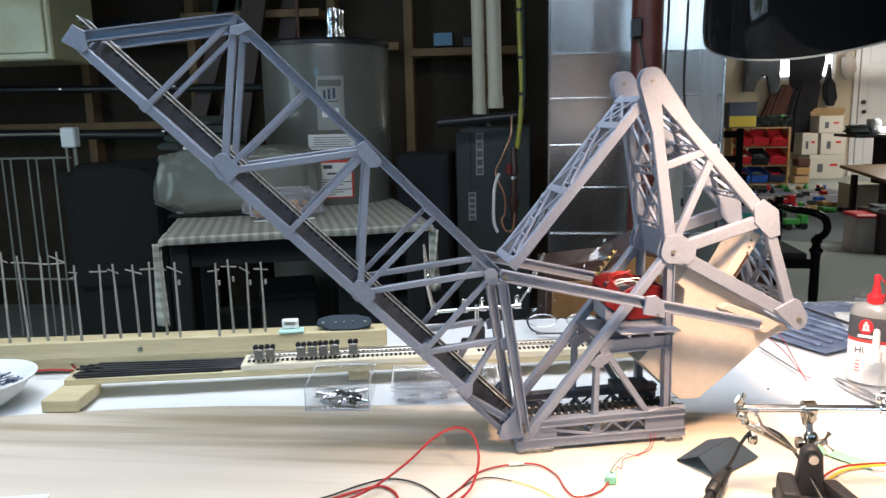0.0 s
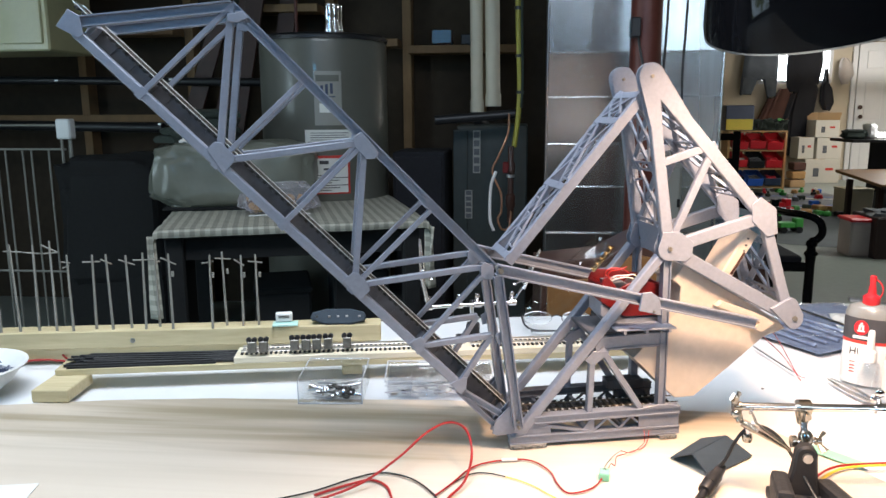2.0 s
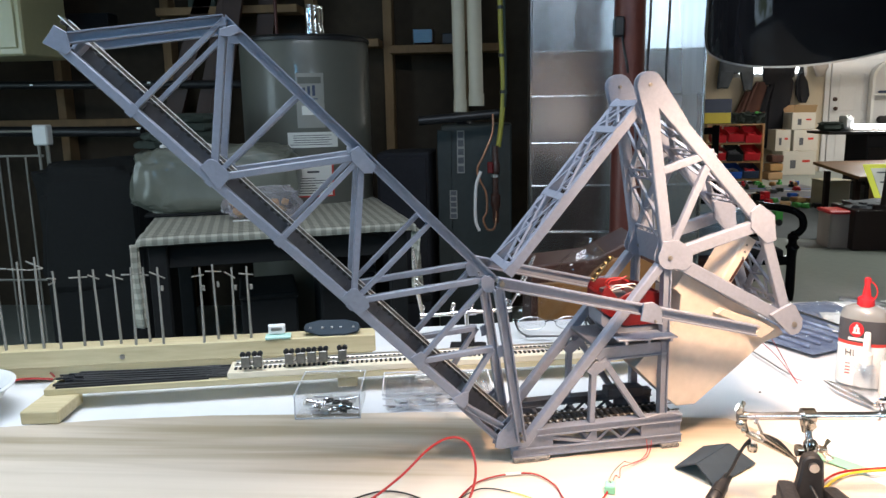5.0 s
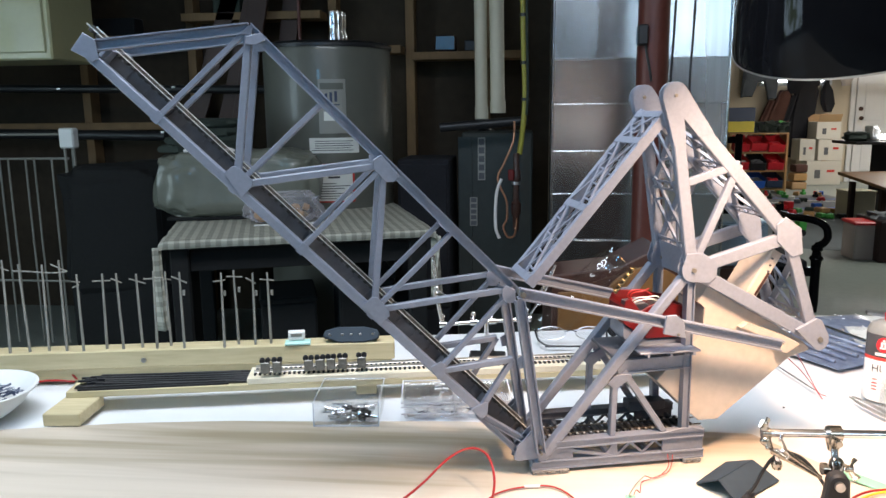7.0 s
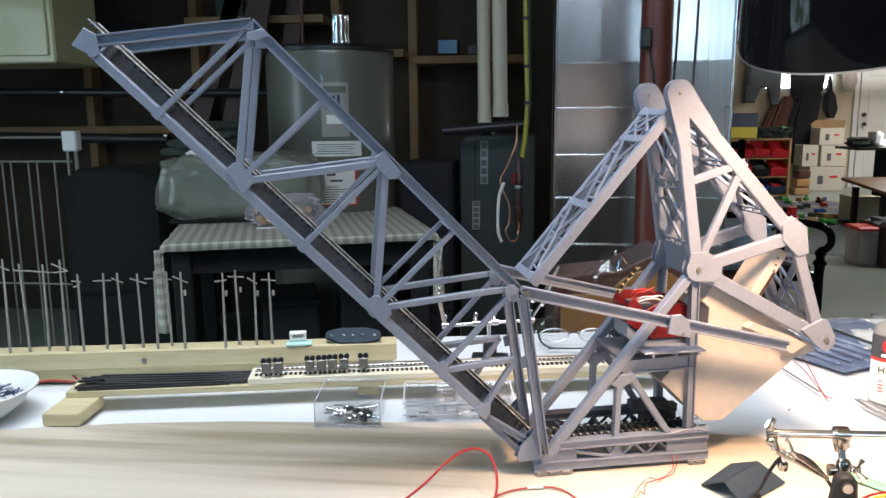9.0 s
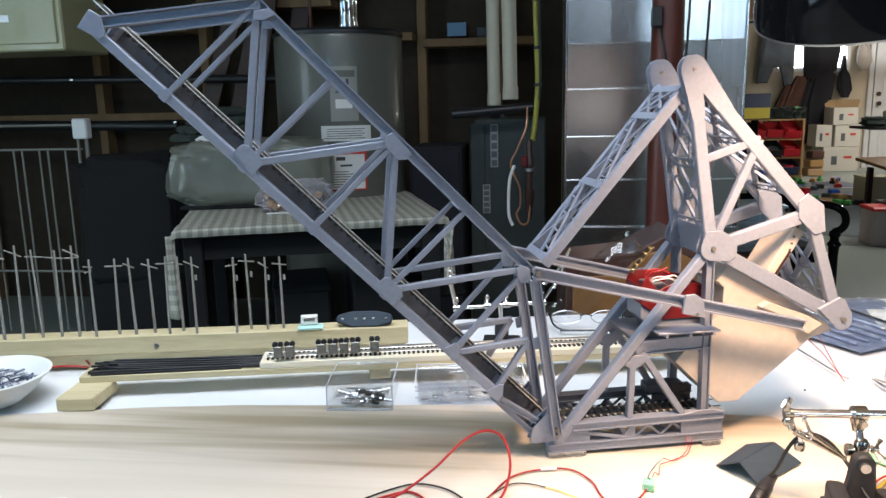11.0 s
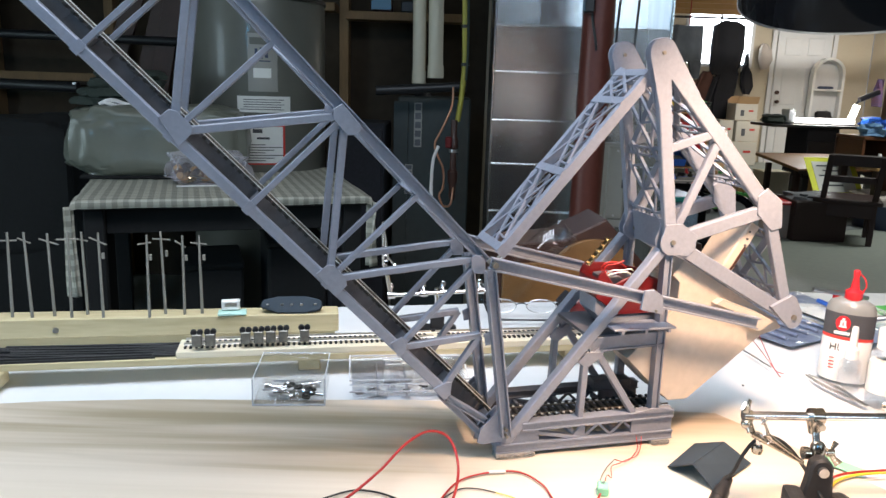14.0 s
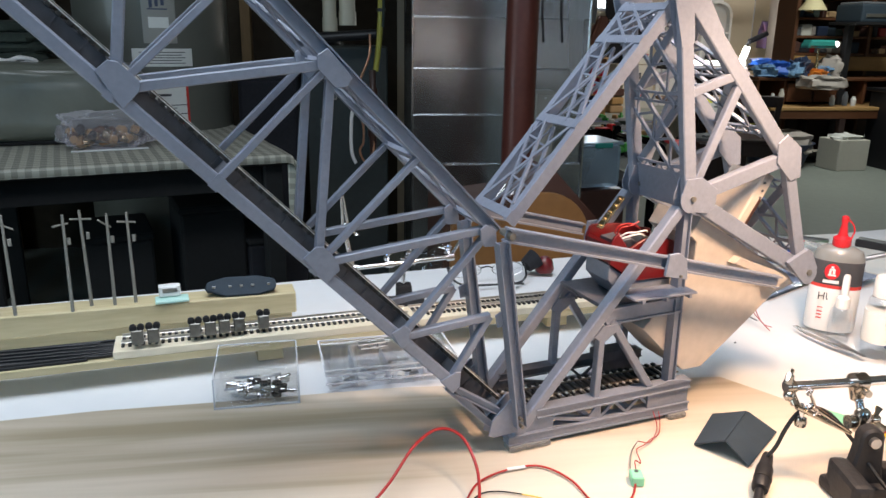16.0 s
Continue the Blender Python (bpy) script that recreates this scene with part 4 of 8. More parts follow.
# board that holds the poles
PB = (-1.05, 1.196)
pole_board = thing("pole_board", "long pine board on a narrow batten holding a row of poles", "board", (*PB, 0), 10.4)
part("plank", box(bm_new(), (0.525, 0.0190, 0.036), (1.05, 0.038, 0.028), 0.0015), "pine", pole_board)
part("batten", box(bm_new(), (0.525, 0.0230, 0.011), (1.04, 0.024, 0.022), 0.001), "pine", pole_board)
part("screw", rod(bm_new(), (0.66, -0.002, 0.034), (0.66, 0.004, 0.034), 0.004, n=10), "steel", pole_board)
POLES = [(-0.627, 1.280, 0.190), (-0.600, 1.286, 0.196), (-0.573, 1.294, 0.189), (-0.546, 1.301, 0.186), (-0.518, 1.303, 0.193), (-0.491, 1.304, 0.172), (-0.461, 1.318, 0.170),
         (-0.434, 1.319, 0.171), (-0.408, 1.329, 0.168), (-0.382, 1.325, 0.173), (-0.367, 1.341, 0.170), (-0.340, 1.330, 0.171), (-0.279, 1.340, 0.168),
         (-0.262, 1.356, 0.171), (-0.235, 1.357, 0.165), (-0.212, 1.364, 0.165)]
ARM_TURN = (40, 55, 25, 20, 30, 95, 20, 80, 35, 15, 75, 40, 70, 45, 70, 50)
for k, ((x, y, z), turn) in enumerate(zip(POLES, ARM_TURN)):
    pole = thing("utility_pole", "thin grey model utility pole standing in the pine board", "model pole", (x, y, 0.049), turn, "row of model poles")
    h = z - 0.049
    part("shaft", rod(bm_new(), (0, 0, 0), (0.0030 * math.sin(k * 2.3), 0.002 * math.cos(k * 1.7), h), 0.0022, 0.0015, 10), "pole", pole, smooth=True)
    part("crossarm", box(bm_new(), (0, 0.0028, h - 0.012), (0.026, 0.0018, 0.0022), 0.0004, Matrix.Rotation(radians(16 + 16 * math.sin(k * 1.9)), 4, "Y")), "pole", pole)
    if k in (4, 5):
        part("crossarm", box(bm_new(), (0, 0.0028, h - 0.019), (0.020, 0.0018, 0.0022), 0.0004), "pole", pole)
    if k > 10:
        part("transformer", rod(bm_new(), (0.004, -0.003, h - 0.036), (0.004, -0.003, h - 0.028), 0.0022, n=8), "pole", pole)

# raised strip with track
TS = (-0.452, 1.190)
strip = thing("track_board", "raised pale wooden strip carrying a length of model railway track", "track board", (*TS, 0), TR)
part("lower_strip", box(bm_new(), (0.45, 0.026, 0.0225), (0.90, 0.050, 0.009), 0.0008), "pine", strip)
part("upper_strip", box(bm_new(), (0.575, 0.026, 0.0315), (0.65, 0.050, 0.009), 0.0008), "maple", strip)
for s in (0.42, 0.80):
    part("riser", box(bm_new(), (s, 0.028, 0.009), (0.03, 0.03, 0.018), 0.001), "pine", strip)
tie2 = mesh_of("tie", box(bm_new(), (0, 0, 0), (0.0036, 0.034, 0.0028), 0.0005), "tie")
for k in range(90):
    if k in (47, 48):
        continue
    t = new("tie", tie2)
    t.parent = strip
    t.matrix_basis = Matrix.Translation((0.260 + k * 0.0070, 0.029, 0.0374))
sec = [(-0.0011, 0), (0.0011, 0), (0.0004, 0.0008), (0.0004, 0.0024), (0.0008, 0.0028), (0.0008, 0.0036), (-0.0008, 0.0036), (-0.0008, 0.0028), (-0.0004, 0.0024), (-0.0004, 0.0008)]
for s in (-1, 1):
    y = 0.029 + s * GAUGE / 2
    for x0, x1 in ((0.258, 0.592), (0.598, 0.890)):
        part("rail", sweep(bm_new(), [(a, b) for a, b in sec], (x0, y, 0.0386), (x1, y, 0.0386), (0, 1, 0)), "dull_rail", strip, "dull nickel rail")
rng = random.Random(4)
for k in range(26):
    x0 = 0.004 + rng.uniform(0, 0.05)
    x1 = 0.245 + rng.uniform(-0.03, 0.05)
    y0, y1 = 0.004 + 0.0018 * k, 0.006 + 0.0016 * k
    bar = solo("loose_rail", sweep(bm_new(), rect(0.0028, 0.0032, 0.0004), (x0, y0 + rng.uniform(-0.002, 0.002), 0.0287 + 0.0030 * (k % 3)), (x1, y1, 0.0287 + 0.0030 * (k % 2)), (0, 1, 0)),
               "black" if k % 4 else "cast", "blackened loose rail lying in a bundle on the strip", "rail", (*TS, 0), TR, "bundle of rails")
block = thing("wood_block", "small raw pine offcut under the end of the track strip", "wood block", (-0.452, 1.140, 0), 6)
part("offcut", box(bm_new(), (0.025, 0.032, 0.009), (0.050, 0.074, 0.018), 0.0015), "pine", block)
part("packing_piece", box(bm_new(), (0.022, 0.075, 0.0225), (0.026, 0.030, 0.009), 0.001), "maple", block)

# small boxes with twin knobs standing on the track
for x, y in ((-0.182, 1.250), (-0.166, 1.2545), (-0.123, 1.266), (-0.107, 1.270), (-0.092, 1.2745), (-0.076, 1.279), (-0.049, 1.285)):
    q = thing("motor_block", "small grey metal box with two dark knobs standing on the track", "small box", (x, y, 0.0420), TR, "row of small boxes")
    part("case", box(bm_new(), (0, 0, 0.0085), (0.0125, 0.011, 0.017), 0.0012), "gunmetal", q)
    for s in (-1, 1):
        part("knob", lathe(bm_new(), [(0.0, -0.0035), (0.0036, -0.0033), (0.0040, -0.002), (0.0040, 0.002), (0.0032, 0.0035), (0.0, 0.0036)], 14, Matrix.Translation((s * 0.0040, -0.001, 0.0190)) @ Matrix.Rotation(radians(90), 4, "X")), "black", q, "dark round knob", smooth=True)

# chip case and remote on the pole board
case = thing("chip_case", "small aqua plastic case holding a grey module", "plastic case", (-0.170, 1.362, 0.050), 14)
part("shell", box(bm_new(), (0.002, 0.004, 0.0022), (0.040, 0.022, 0.004), 0.001), "aqua", case)
part("module", box(bm_new(), (0.0, 0.010, 0.0125), (0.026, 0.012, 0.014), 0.0012), "white", case, "pale grey module")
part("screen", box(bm_new(), (0.0, 0.0042, 0.0140), (0.017, 0.0012, 0.006), 0.0002), "steel", case, "dark screen")
remote = thing("remote_control", "flat dark blue-grey handset with rounded ends", "remote control", (-0.086, 1.384, 0.050), 8)
bm = prism(bm_new(), [(-0.042, -0.004)] + arc((-0.034, 0.0), 0.010, 230, 130, 6) + [(-0.02, 0.0125), (0.02, 0.0125)] + arc((0.034, 0.0), 0.010, 50, -50, 6) + [(0.02, -0.0125), (-0.02, -0.0125)], -0.006, 0.006, 0.0015)
bm.transform(Matrix.Translation((0, 0, 0.0105)) @ Matrix.Rotation(radians(-25), 4, "X"))
part("body", bm, "slate", remote)
for s in (-0.034, -0.014, 0.0, 0.014, 0.034):
    part("button", box(bm_new(), (s, -0.0062, 0.0135), (0.004, 0.001, 0.003), 0.0002), "steel", remote, "pale button")

# clear box of parts
cbox = thing("parts_box", "small open clear plastic box holding metal parts", "clear box", (-0.0890, 1.1650, 0), 5)
W_, D_, H_ = 0.086, 0.090, 0.034
for c, s in (((W_ / 2, D_ / 2, 0.001), (W_, D_, 0.002)), ((W_ / 2, 0.0008, H_ / 2), (W_, 0.0016, H_)), ((W_ / 2, D_ - 0.0008, H_ / 2), (W_, 0.0016, H_)),
             ((0.0008, D_ / 2, H_ / 2), (0.0016, D_, H_)), ((W_ - 0.0008, D_ / 2, H_ / 2), (0.0016, D_, H_))):
    part("wall", box(bm_new(), c, s, 0.0003), "clear", cbox)
for c, s in (((W_ / 2, 0, 0.0012), (W_, 0.0018, 0.0018)), ((0, 0, H_ / 2), (0.0016, 0.0016, H_)), ((W_, 0, H_ / 2), (0.0016, 0.0016, H_)), ((W_ / 2, D_, H_), (W_, 0.0012, 0.0012)),
             ((0, D_ / 2, H_), (0.0012, D_, 0.0012)), ((W_, D_ / 2, H_), (0.0012, D_, 0.0012))):
    part("edge", box(bm_new(), c, s, 0.0003), "frosted", cbox)
rng = random.Random(11)
for k in range(36):
    a = rng.uniform(-25, 25)
    c = Vector((rng.uniform(0.015, 0.071), rng.uniform(0.010, 0.046), 0.0045 + rng.uniform(0, 0.011)))
    m = pose(-0.0890, 1.1650, 0, 0, 0, 5) @ Matrix.Translation(c) @ pose(0, 0, 0, 0, rng.uniform(-14, 14), a)
    b = bm_new()
    ln = rng.uniform(0.012, 0.026)
    if k % 3 == 0:
        rod(b, (-ln / 2, 0, 0), (ln / 2, 0, 0), 0.0022, n=10)
        rod(b, (-ln / 2 - 0.001, 0, 0), (-ln / 2 + 0.002, 0, 0), 0.0042, n=12)
    elif k % 3 == 1:
        rod(b, (-ln / 2, 0, 0), (ln / 2, 0, 0), 0.0014, n=8)
        box(b, (ln / 2, 0, 0), (0.006, 0.004, 0.003), 0.0006)
    else:
        lathe(b, [(0.0020, -0.001), (0.0055, -0.001), (0.0055, 0.001), (0.0020, 0.001)], 16, loop=True)
    ob = solo("metal_part", b, ("chrome", "steel", "black")[k % 3], "loose machined metal fitting in the clear box", "metal part", smooth=True, group="parts in the box")
    ob.matrix_basis = m

# compartment tray
tray = thing("compartment_tray", "shallow translucent plastic tray with a lid and compartments", "plastic tray", (0.0240, 1.1920, 0), 7)
TW, TD, TH = 0.150, 0.085, 0.030
part("tub", box(bm_new(), (TW / 2, TD / 2, 0.0105), (TW - 0.006, TD - 0.006, 0.020), 0.004, seg=2), "tub_clear", tray)
part("lid", box(bm_new(), (TW / 2, TD / 2, 0.0230), (TW, TD, 0.005), 0.002), "clear", tray)
for z in (0.010, 0.0195):
    part("rim", box(bm_new(), (TW / 2, 0.0005, z), (TW, 0.002, 0.0012)), "frosted", tray)
for s in (0.035, 0.072, 0.110):
    part("divider", box(bm_new(), (s, TD / 2, 0.0105), (0.0012, TD - 0.012, 0.018)), "frosted", tray)
rng = random.Random(31)
for k in range(18):
    b = rod(bm_new(), (-0.006, 0, 0), (0.006, 0, 0), 0.0022, n=8) if k % 2 else box(bm_new(), (0, 0, 0), (0.010, 0.006, 0.004), 0.0006)
    ob = solo("metal_part", b, ("steel", "label", "chrome")[k % 3], "small fitting lying in a tray compartment", "metal part", group="parts in the tray", smooth=bool(k % 2))
    ob.matrix_basis = pose(0.0240, 1.1920, 0, 0, 0, 7) @ pose(0.012 + 0.0075 * k, rng.uniform(0.012, 0.055), 0.0040, 0, 0, rng.uniform(0, 180))
for x, y, w, d in ((TW / 2, 0.0, TW, 0.0016), (TW / 2, TD, TW, 0.0016), (0.0, TD / 2, 0.0016, TD), (TW, TD / 2, 0.0016, TD)):
    part("lid_edge", box(bm_new(), (x, y, 0.0256), (w, d, 0.0016)), "frosted", tray)
clip = thing("metal_truck_frame", "small steel wire frame lying on the tray lid", "metal part", (0.077, 1.255, 0.0256), 15)
b = bm_new()
for s in (-0.006, 0.006):
    rod(b, (-0.016, s, 0.001), (0.016, s, 0.001), 0.001)
    rod(b, (-0.016, s, 0.006), (0.016, s, 0.006), 0.001)
for s in (-0.016, -0.005, 0.005, 0.016):
    rod(b, (s, -0.006, 0.001), (s, 0.006, 0.001), 0.001)
    rod(b, (s, -0.006, 0.001), (s, -0.006, 0.0065), 0.001)
part("frame", b, "steel", clip)

# bowl of blue-grey parts
bowl = thing("bowl", "white plastic bowl half full of small blue-grey parts", "bowl", (-0.570, 1.160, 0))
bowl.scale = (0.92, 0.92, 0.74)
part("shell", lathe(bm_new(), [(0.0, 0.002), (0.040, 0.002), (0.046, 0.0), (0.050, 0.003), (0.070, 0.022), (0.082, 0.046), (0.090, 0.050), (0.091, 0.053), (0.086, 0.0535), (0.079, 0.049), (0.066, 0.025), (0.045, 0.006), (0.0, 0.005)], 48), "white", bowl, smooth=True)
b = bm_new()
rng = random.Random(5)
for k in range(70):
    a, r = rng.uniform(0, 6.28), 0.062 * math.sqrt(rng.random())
    m = pose(r * math.cos(a), r * math.sin(a), 0.026 + rng.uniform(0, 0.012), rng.uniform(-30, 30), rng.uniform(-30, 30), rng.uniform(0, 180))
    t = bmesh.new()
    box(t, (0, 0, 0), (rng.uniform(0.008, 0.026), 0.0035, 0.0022), 0.0004)
    t.transform(m)
    join(b, t)
tagged(part("parts_fill", b, "dark_blue", bowl, "heap of dark blue parts"), kind="stuff")
for k in range(24):
    a = rng.uniform(0, 6.28)
    r = 0.06 * math.sqrt(rng.random())
    bb = bm_new()
    for s in (-0.003, 0.003):
        sweep(bb, rect(0.001, 0.001), (-0.014, s, 0), (0.014, s, 0), (0, 1, 0))
    for i in range(6):
        sweep(bb, rect(0.0008, 0.0008), (-0.014 + i * 0.0046, -0.003, 0), (-0.0094 + i * 0.0046, 0.003, 0), (0, 0, 1))
    p = part("lattice_piece", bb, "paint", bowl)
    p.matrix_basis = pose(r * math.cos(a), r * math.sin(a), 0.043, rng.uniform(-12, 12), rng.uniform(-12, 12), rng.uniform(0, 180))

# eyeglasses
gl = thing("eyeglasses", "dark-framed eyeglasses lying folded open on the white bench top", "eyeglasses", (0.272, 1.572, 0.0), 4)
for s in (-1, 1):
    ring = [(s * 0.035 + 0.026 * math.cos(a), 0.002 * math.sin(a), 0.015 + 0.0115 * math.sin(a)) for a in [2 * math.pi * i / 20 for i in range(21)]]
    part("rim", tube(bm_new(), ring, 0.0009, 6, 2), "steel", gl, smooth=True)
    lens = prism(bm_new(), [(s * 0.035 + 0.025 * math.cos(a), 0.015 + 0.0108 * math.sin(a)) for a in [2 * math.pi * i / 24 for i in range(24)]], -0.0004, 0.0008)
    part("lens", lens, "clear", gl)
    part("temple", tube(bm_new(), [(s * 0.061, 0, 0.020), (s * 0.064, 0.004, 0.020), (s * 0.060, -0.020, 0.009), (s * 0.046, -0.034, 0.003), (s * 0.016, -0.038, 0.0025), (s * -0.05, -0.040, 0.0025)], 0.0018, 6), "black", gl, smooth=True)
part("bridge", tube(bm_new(), [(-0.010, 0, 0.018), (0, -0.002, 0.021), (0.010, 0, 0.018)], 0.0012, 6), "black", gl, smooth=True)


def taper(bm, p, q, side, s0, s1):
    """A bar from p to q whose width and height change from s0 to s1."""
    p, q = Vector(p), Vector(q)
    d = (q - p).normalized()
    a = Vector(side)
    a = (a - d * a.dot(d)).normalized()
    b = d.cross(a)
    rings = []
    for o, (w, h) in ((p, s0), (q, s1)):
        rings.append([bm.verts.new(o + a * w * x / 2 + b * h * y / 2) for x, y in ((-1, -0.4), (-0.6, -1), (0.6, -1), (1, -0.4), (1, 0.4), (0.6, 1), (-0.6, 1), (-1, 0.4))])
    for k in range(8):
        bm.faces.new((rings[0][k], rings[0][(k + 1) % 8], rings[1][(k + 1) % 8], rings[1][k]))
    bm.faces.new(rings[0][::-1])
    bm.faces.new(rings[1])
    return bm


def jaw_clip(parent, at, tip, mat="worn_chrome"):
    """Toothed spring clip: two tapered jaws, a coil at the hinge and a looped thumb lever."""
    p, q = Vector(at), Vector(tip)
    d = (q - p).normalized()
    side = d.cross(Vector((0, 0, 1))).normalized()
    up = side.cross(d)
    lo, hi = bm_new(), bm_new()
    taper(lo, p - up * 0.003, q - up * 0.0006, side, (0.0085, 0.0048), (0.0030, 0.0020))
    taper(hi, p + d * 0.010 + up * 0.004, q + up * 0.0008, side, (0.0085, 0.0042), (0.0030, 0.0020))
    for k in range(7):
        o = p.lerp(q, 0.45 + 0.08 * k)
        taper(lo, o + up * 0.0004, o + up * 0.0016, side, (0.005 - 0.0004 * k, 0.0012), (0.003, 0.0004))
    taper(hi, p + d * 0.012 + up * 0.005, p + d * 0.002 + up * 0.013, side, (0.0075, 0.0026), (0.0065, 0.0018))
    part("lower_jaw", lo, mat, parent, "steel lower jaw")
    part("upper_jaw", hi, mat, parent, "steel upper jaw with thumb lever")
    c = p + d * 0.012 + up * 0.001
    ring = [c + (d * math.cos(a) + up * math.sin(a)) * 0.0042 + side * (0.0045 * (a / 9.5 - 0.66)) for a in [0.63 * i for i in range(24)]]
    part("spring", tube(bm_new(), ring, 0.0008, 6, 3), "chrome", parent, "coiled spring", smooth=True)
    e = p + d * 0.001 + up * 0.0138
    loop = [e + (side * math.cos(a) + up * math.sin(a) * 0.8) * 0.0038 for a in [2 * math.pi * i / 12 for i in range(13)]]
    part("lever_loop", tube(bm_new(), loop, 0.0011, 6, 3), "chrome", parent, smooth=True)


def butterfly(parent, at, axis, span=0.010, mat="chrome"):
    """Wing nut: a boss with two upswept blades."""
    p, d = Vector(at), Vector(axis).normalized()
    b = rod(bm_new(), p - d * 0.003, p + d * 0.004, 0.0042, 0.0034, 14)
    o = d.orthogonal().normalized()
    for k in (-1, 1):
        taper(b, p + o * k * 0.002, p + o * k * span + d * 0.006, d.cross(o), (0.0022, 0.0035), (0.0030, 0.0085))
    return part("wing_nut", b, mat, parent, "bright metal wing nut", smooth=True)


def wing_joint(parent, at, axis, s=1.0):
    b = bm_new()
    p, d = Vector(at), Vector(axis).normalized()
    rod(b, p - d * 0.006 * s, p + d * 0.006 * s, 0.0055 * s, n=14)
    ball(b, p, 0.0056 * s, 8)
    o = d.orthogonal().normalized()
    rod(b, p, p + o * 0.013 * s, 0.0022 * s)
    for k in (-1, 1):
        e = o.cross(d) * k
        ball(b, p + o * 0.013 * s + e * 0.006 * s, 0.0046 * s, 6, (1, 0.35, 1))
    return part("wing_joint", b, "chrome", parent, "chromed joint with a wing nut", smooth=True)


# helping-hand stand behind the bridge
hh2 = thing("helping_hand_stand", "chromed helping-hand stand with clips on a black base", "helping hand", (0, 0, 0))
P0, P1, PB2 = Vector((0.058, 1.408, 0.074)), Vector((0.193, 1.440, 0.077)), Vector((0.128, 1.437, 0))
part("cross_bar", rod(bm_new(), P0, P1, 0.0032, n=14), "chrome", hh2, smooth=True)
part("post", rod(bm_new(), PB2 + Vector((0, 0, 0.020)), PB2 + Vector((-0.002, -0.01, 0.082)), 0.0035, n=12), "chrome", hh2, smooth=True)
b = box(bm_new(), PB2 + Vector((0, 0, 0.009)), (0.060, 0.034, 0.018), 0.004, seg=2)
box(b, PB2 + Vector((0.0, 0.0, 0.028)), (0.022, 0.022, 0.026), 0.004, seg=2)
part("base", b, "cast", hh2, "black cast base")
for q, ax in ((P0, (1, 0.2, 0)), (P1, (1, 0.2, 0)), (P0.lerp(P1, 0.36), (1, 0.2, 0)), (P0.lerp(P1, 0.58), (1, 0.2, 0))):
    wing_joint(hh2, q, ax, 0.95)
part("arm", rod(bm_new(), P0, P0 + Vector((-0.010, 0.0, 0.048)), 0.0034, n=12), "bright_steel", hh2, smooth=True)
jaw_clip(hh2, P0 + Vector((-0.009, 0.0, 0.045)), P0 + Vector((-0.014, 0.0, 0.112)), "bright_steel")
part("arm", rod(bm_new(), P1, P1 + Vector((0.016, 0.002, 0.026)), 0.0022, n=10), "chrome", hh2, smooth=True)
jaw_clip(hh2, P1 + Vector((0.015, 0.002, 0.024)), P1 + Vector((0.044, 0.006, 0.088)), "bright_steel")

# small bottle cap and brush near the glasses
cap = thing("nail_brush", "small round brush with red handle and dark bristles", "brush", (0.375, 1.600, 0.0), 20)
part("handle", lathe(bm_new(), [(0, 0), (0.014, 0), (0.016, 0.006), (0.013, 0.020), (0.006, 0.026), (0, 0.026)], 20), "red", cap, smooth=True)
part("bristles", lathe(bm_new(), [(0, 0), (0.012, 0), (0.017, 0.022), (0, 0.022)], 20, Matrix.Translation((-0.034, 0.004, 0.014)) @ Matrix.Rotation(radians(60), 4, "Y")), "cloth_dark", cap)

# ---------------------------------------------------------------- right side of the bench
bottle = thing("oil_bottle", "flat white oil bottle with a dark label and red spout", "oil bottle", (0.6980, 1.3200, 0), -33)
bottle.scale = (0.80, 0.84, 0.92)
SQ = 0.52


def oval(profile, mat, name, label=""):
    return part(name, lathe(bm_new(), profile, 40, None, SQ), mat, bottle, label, smooth=True)


oval([(0.0, 0.0), (0.036, 0.0), (0.039, 0.004), (0.039, 0.066)], "white", "body", "white lower body")
oval([(0.0392, 0.066), (0.0395, 0.0675), (0.0395, 0.0695), (0.0392, 0.071)], "red_ink", "label_stripe", "red stripe")
oval([(0.0392, 0.071), (0.0393, 0.072), (0.0393, 0.104), (0.0390, 0.106)], "ink", "label_band", "black label band")
oval([(0.0388, 0.106), (0.0385, 0.112), (0.034, 0.121), (0.022, 0.1265), (0.012, 0.1275), (0.0, 0.1275)], "shoulder", "shoulder", "grey translucent shoulder")
part("spout_cap", lathe(bm_new(), [(0, 0.126), (0.013, 0.126), (0.014, 0.128), (0.014, 0.138), (0.011, 0.140), (0.0075, 0.142), (0.0045, 0.160), (0.0055, 0.162), (0.0055, 0.169), (0.003, 0.171), (0, 0.171)], 28), "redtoy", bottle, "red plastic spout cap", smooth=True)
part("cap_tether", tube(bm_new(), [(0.006, 0, 0.165), (0.013, 0.002, 0.158), (0.016, 0.003, 0.148), (0.013, 0.003, 0.138)], 0.0012, 6), "redtoy", bottle, smooth=True)
part("emblem", rod(bm_new(), (-0.008, -0.0200, 0.0915), (-0.008, -0.0212, 0.0915), 0.0115, n=28), "redtoy", bottle, "round red emblem")


def bars(parent, rows, y, mat="ink"):
    for x0, x1, z, h in rows:
        part("print", box(bm_new(), ((x0 + x1) / 2, y, z), (x1 - x0, 0.0007, h)), mat, parent)


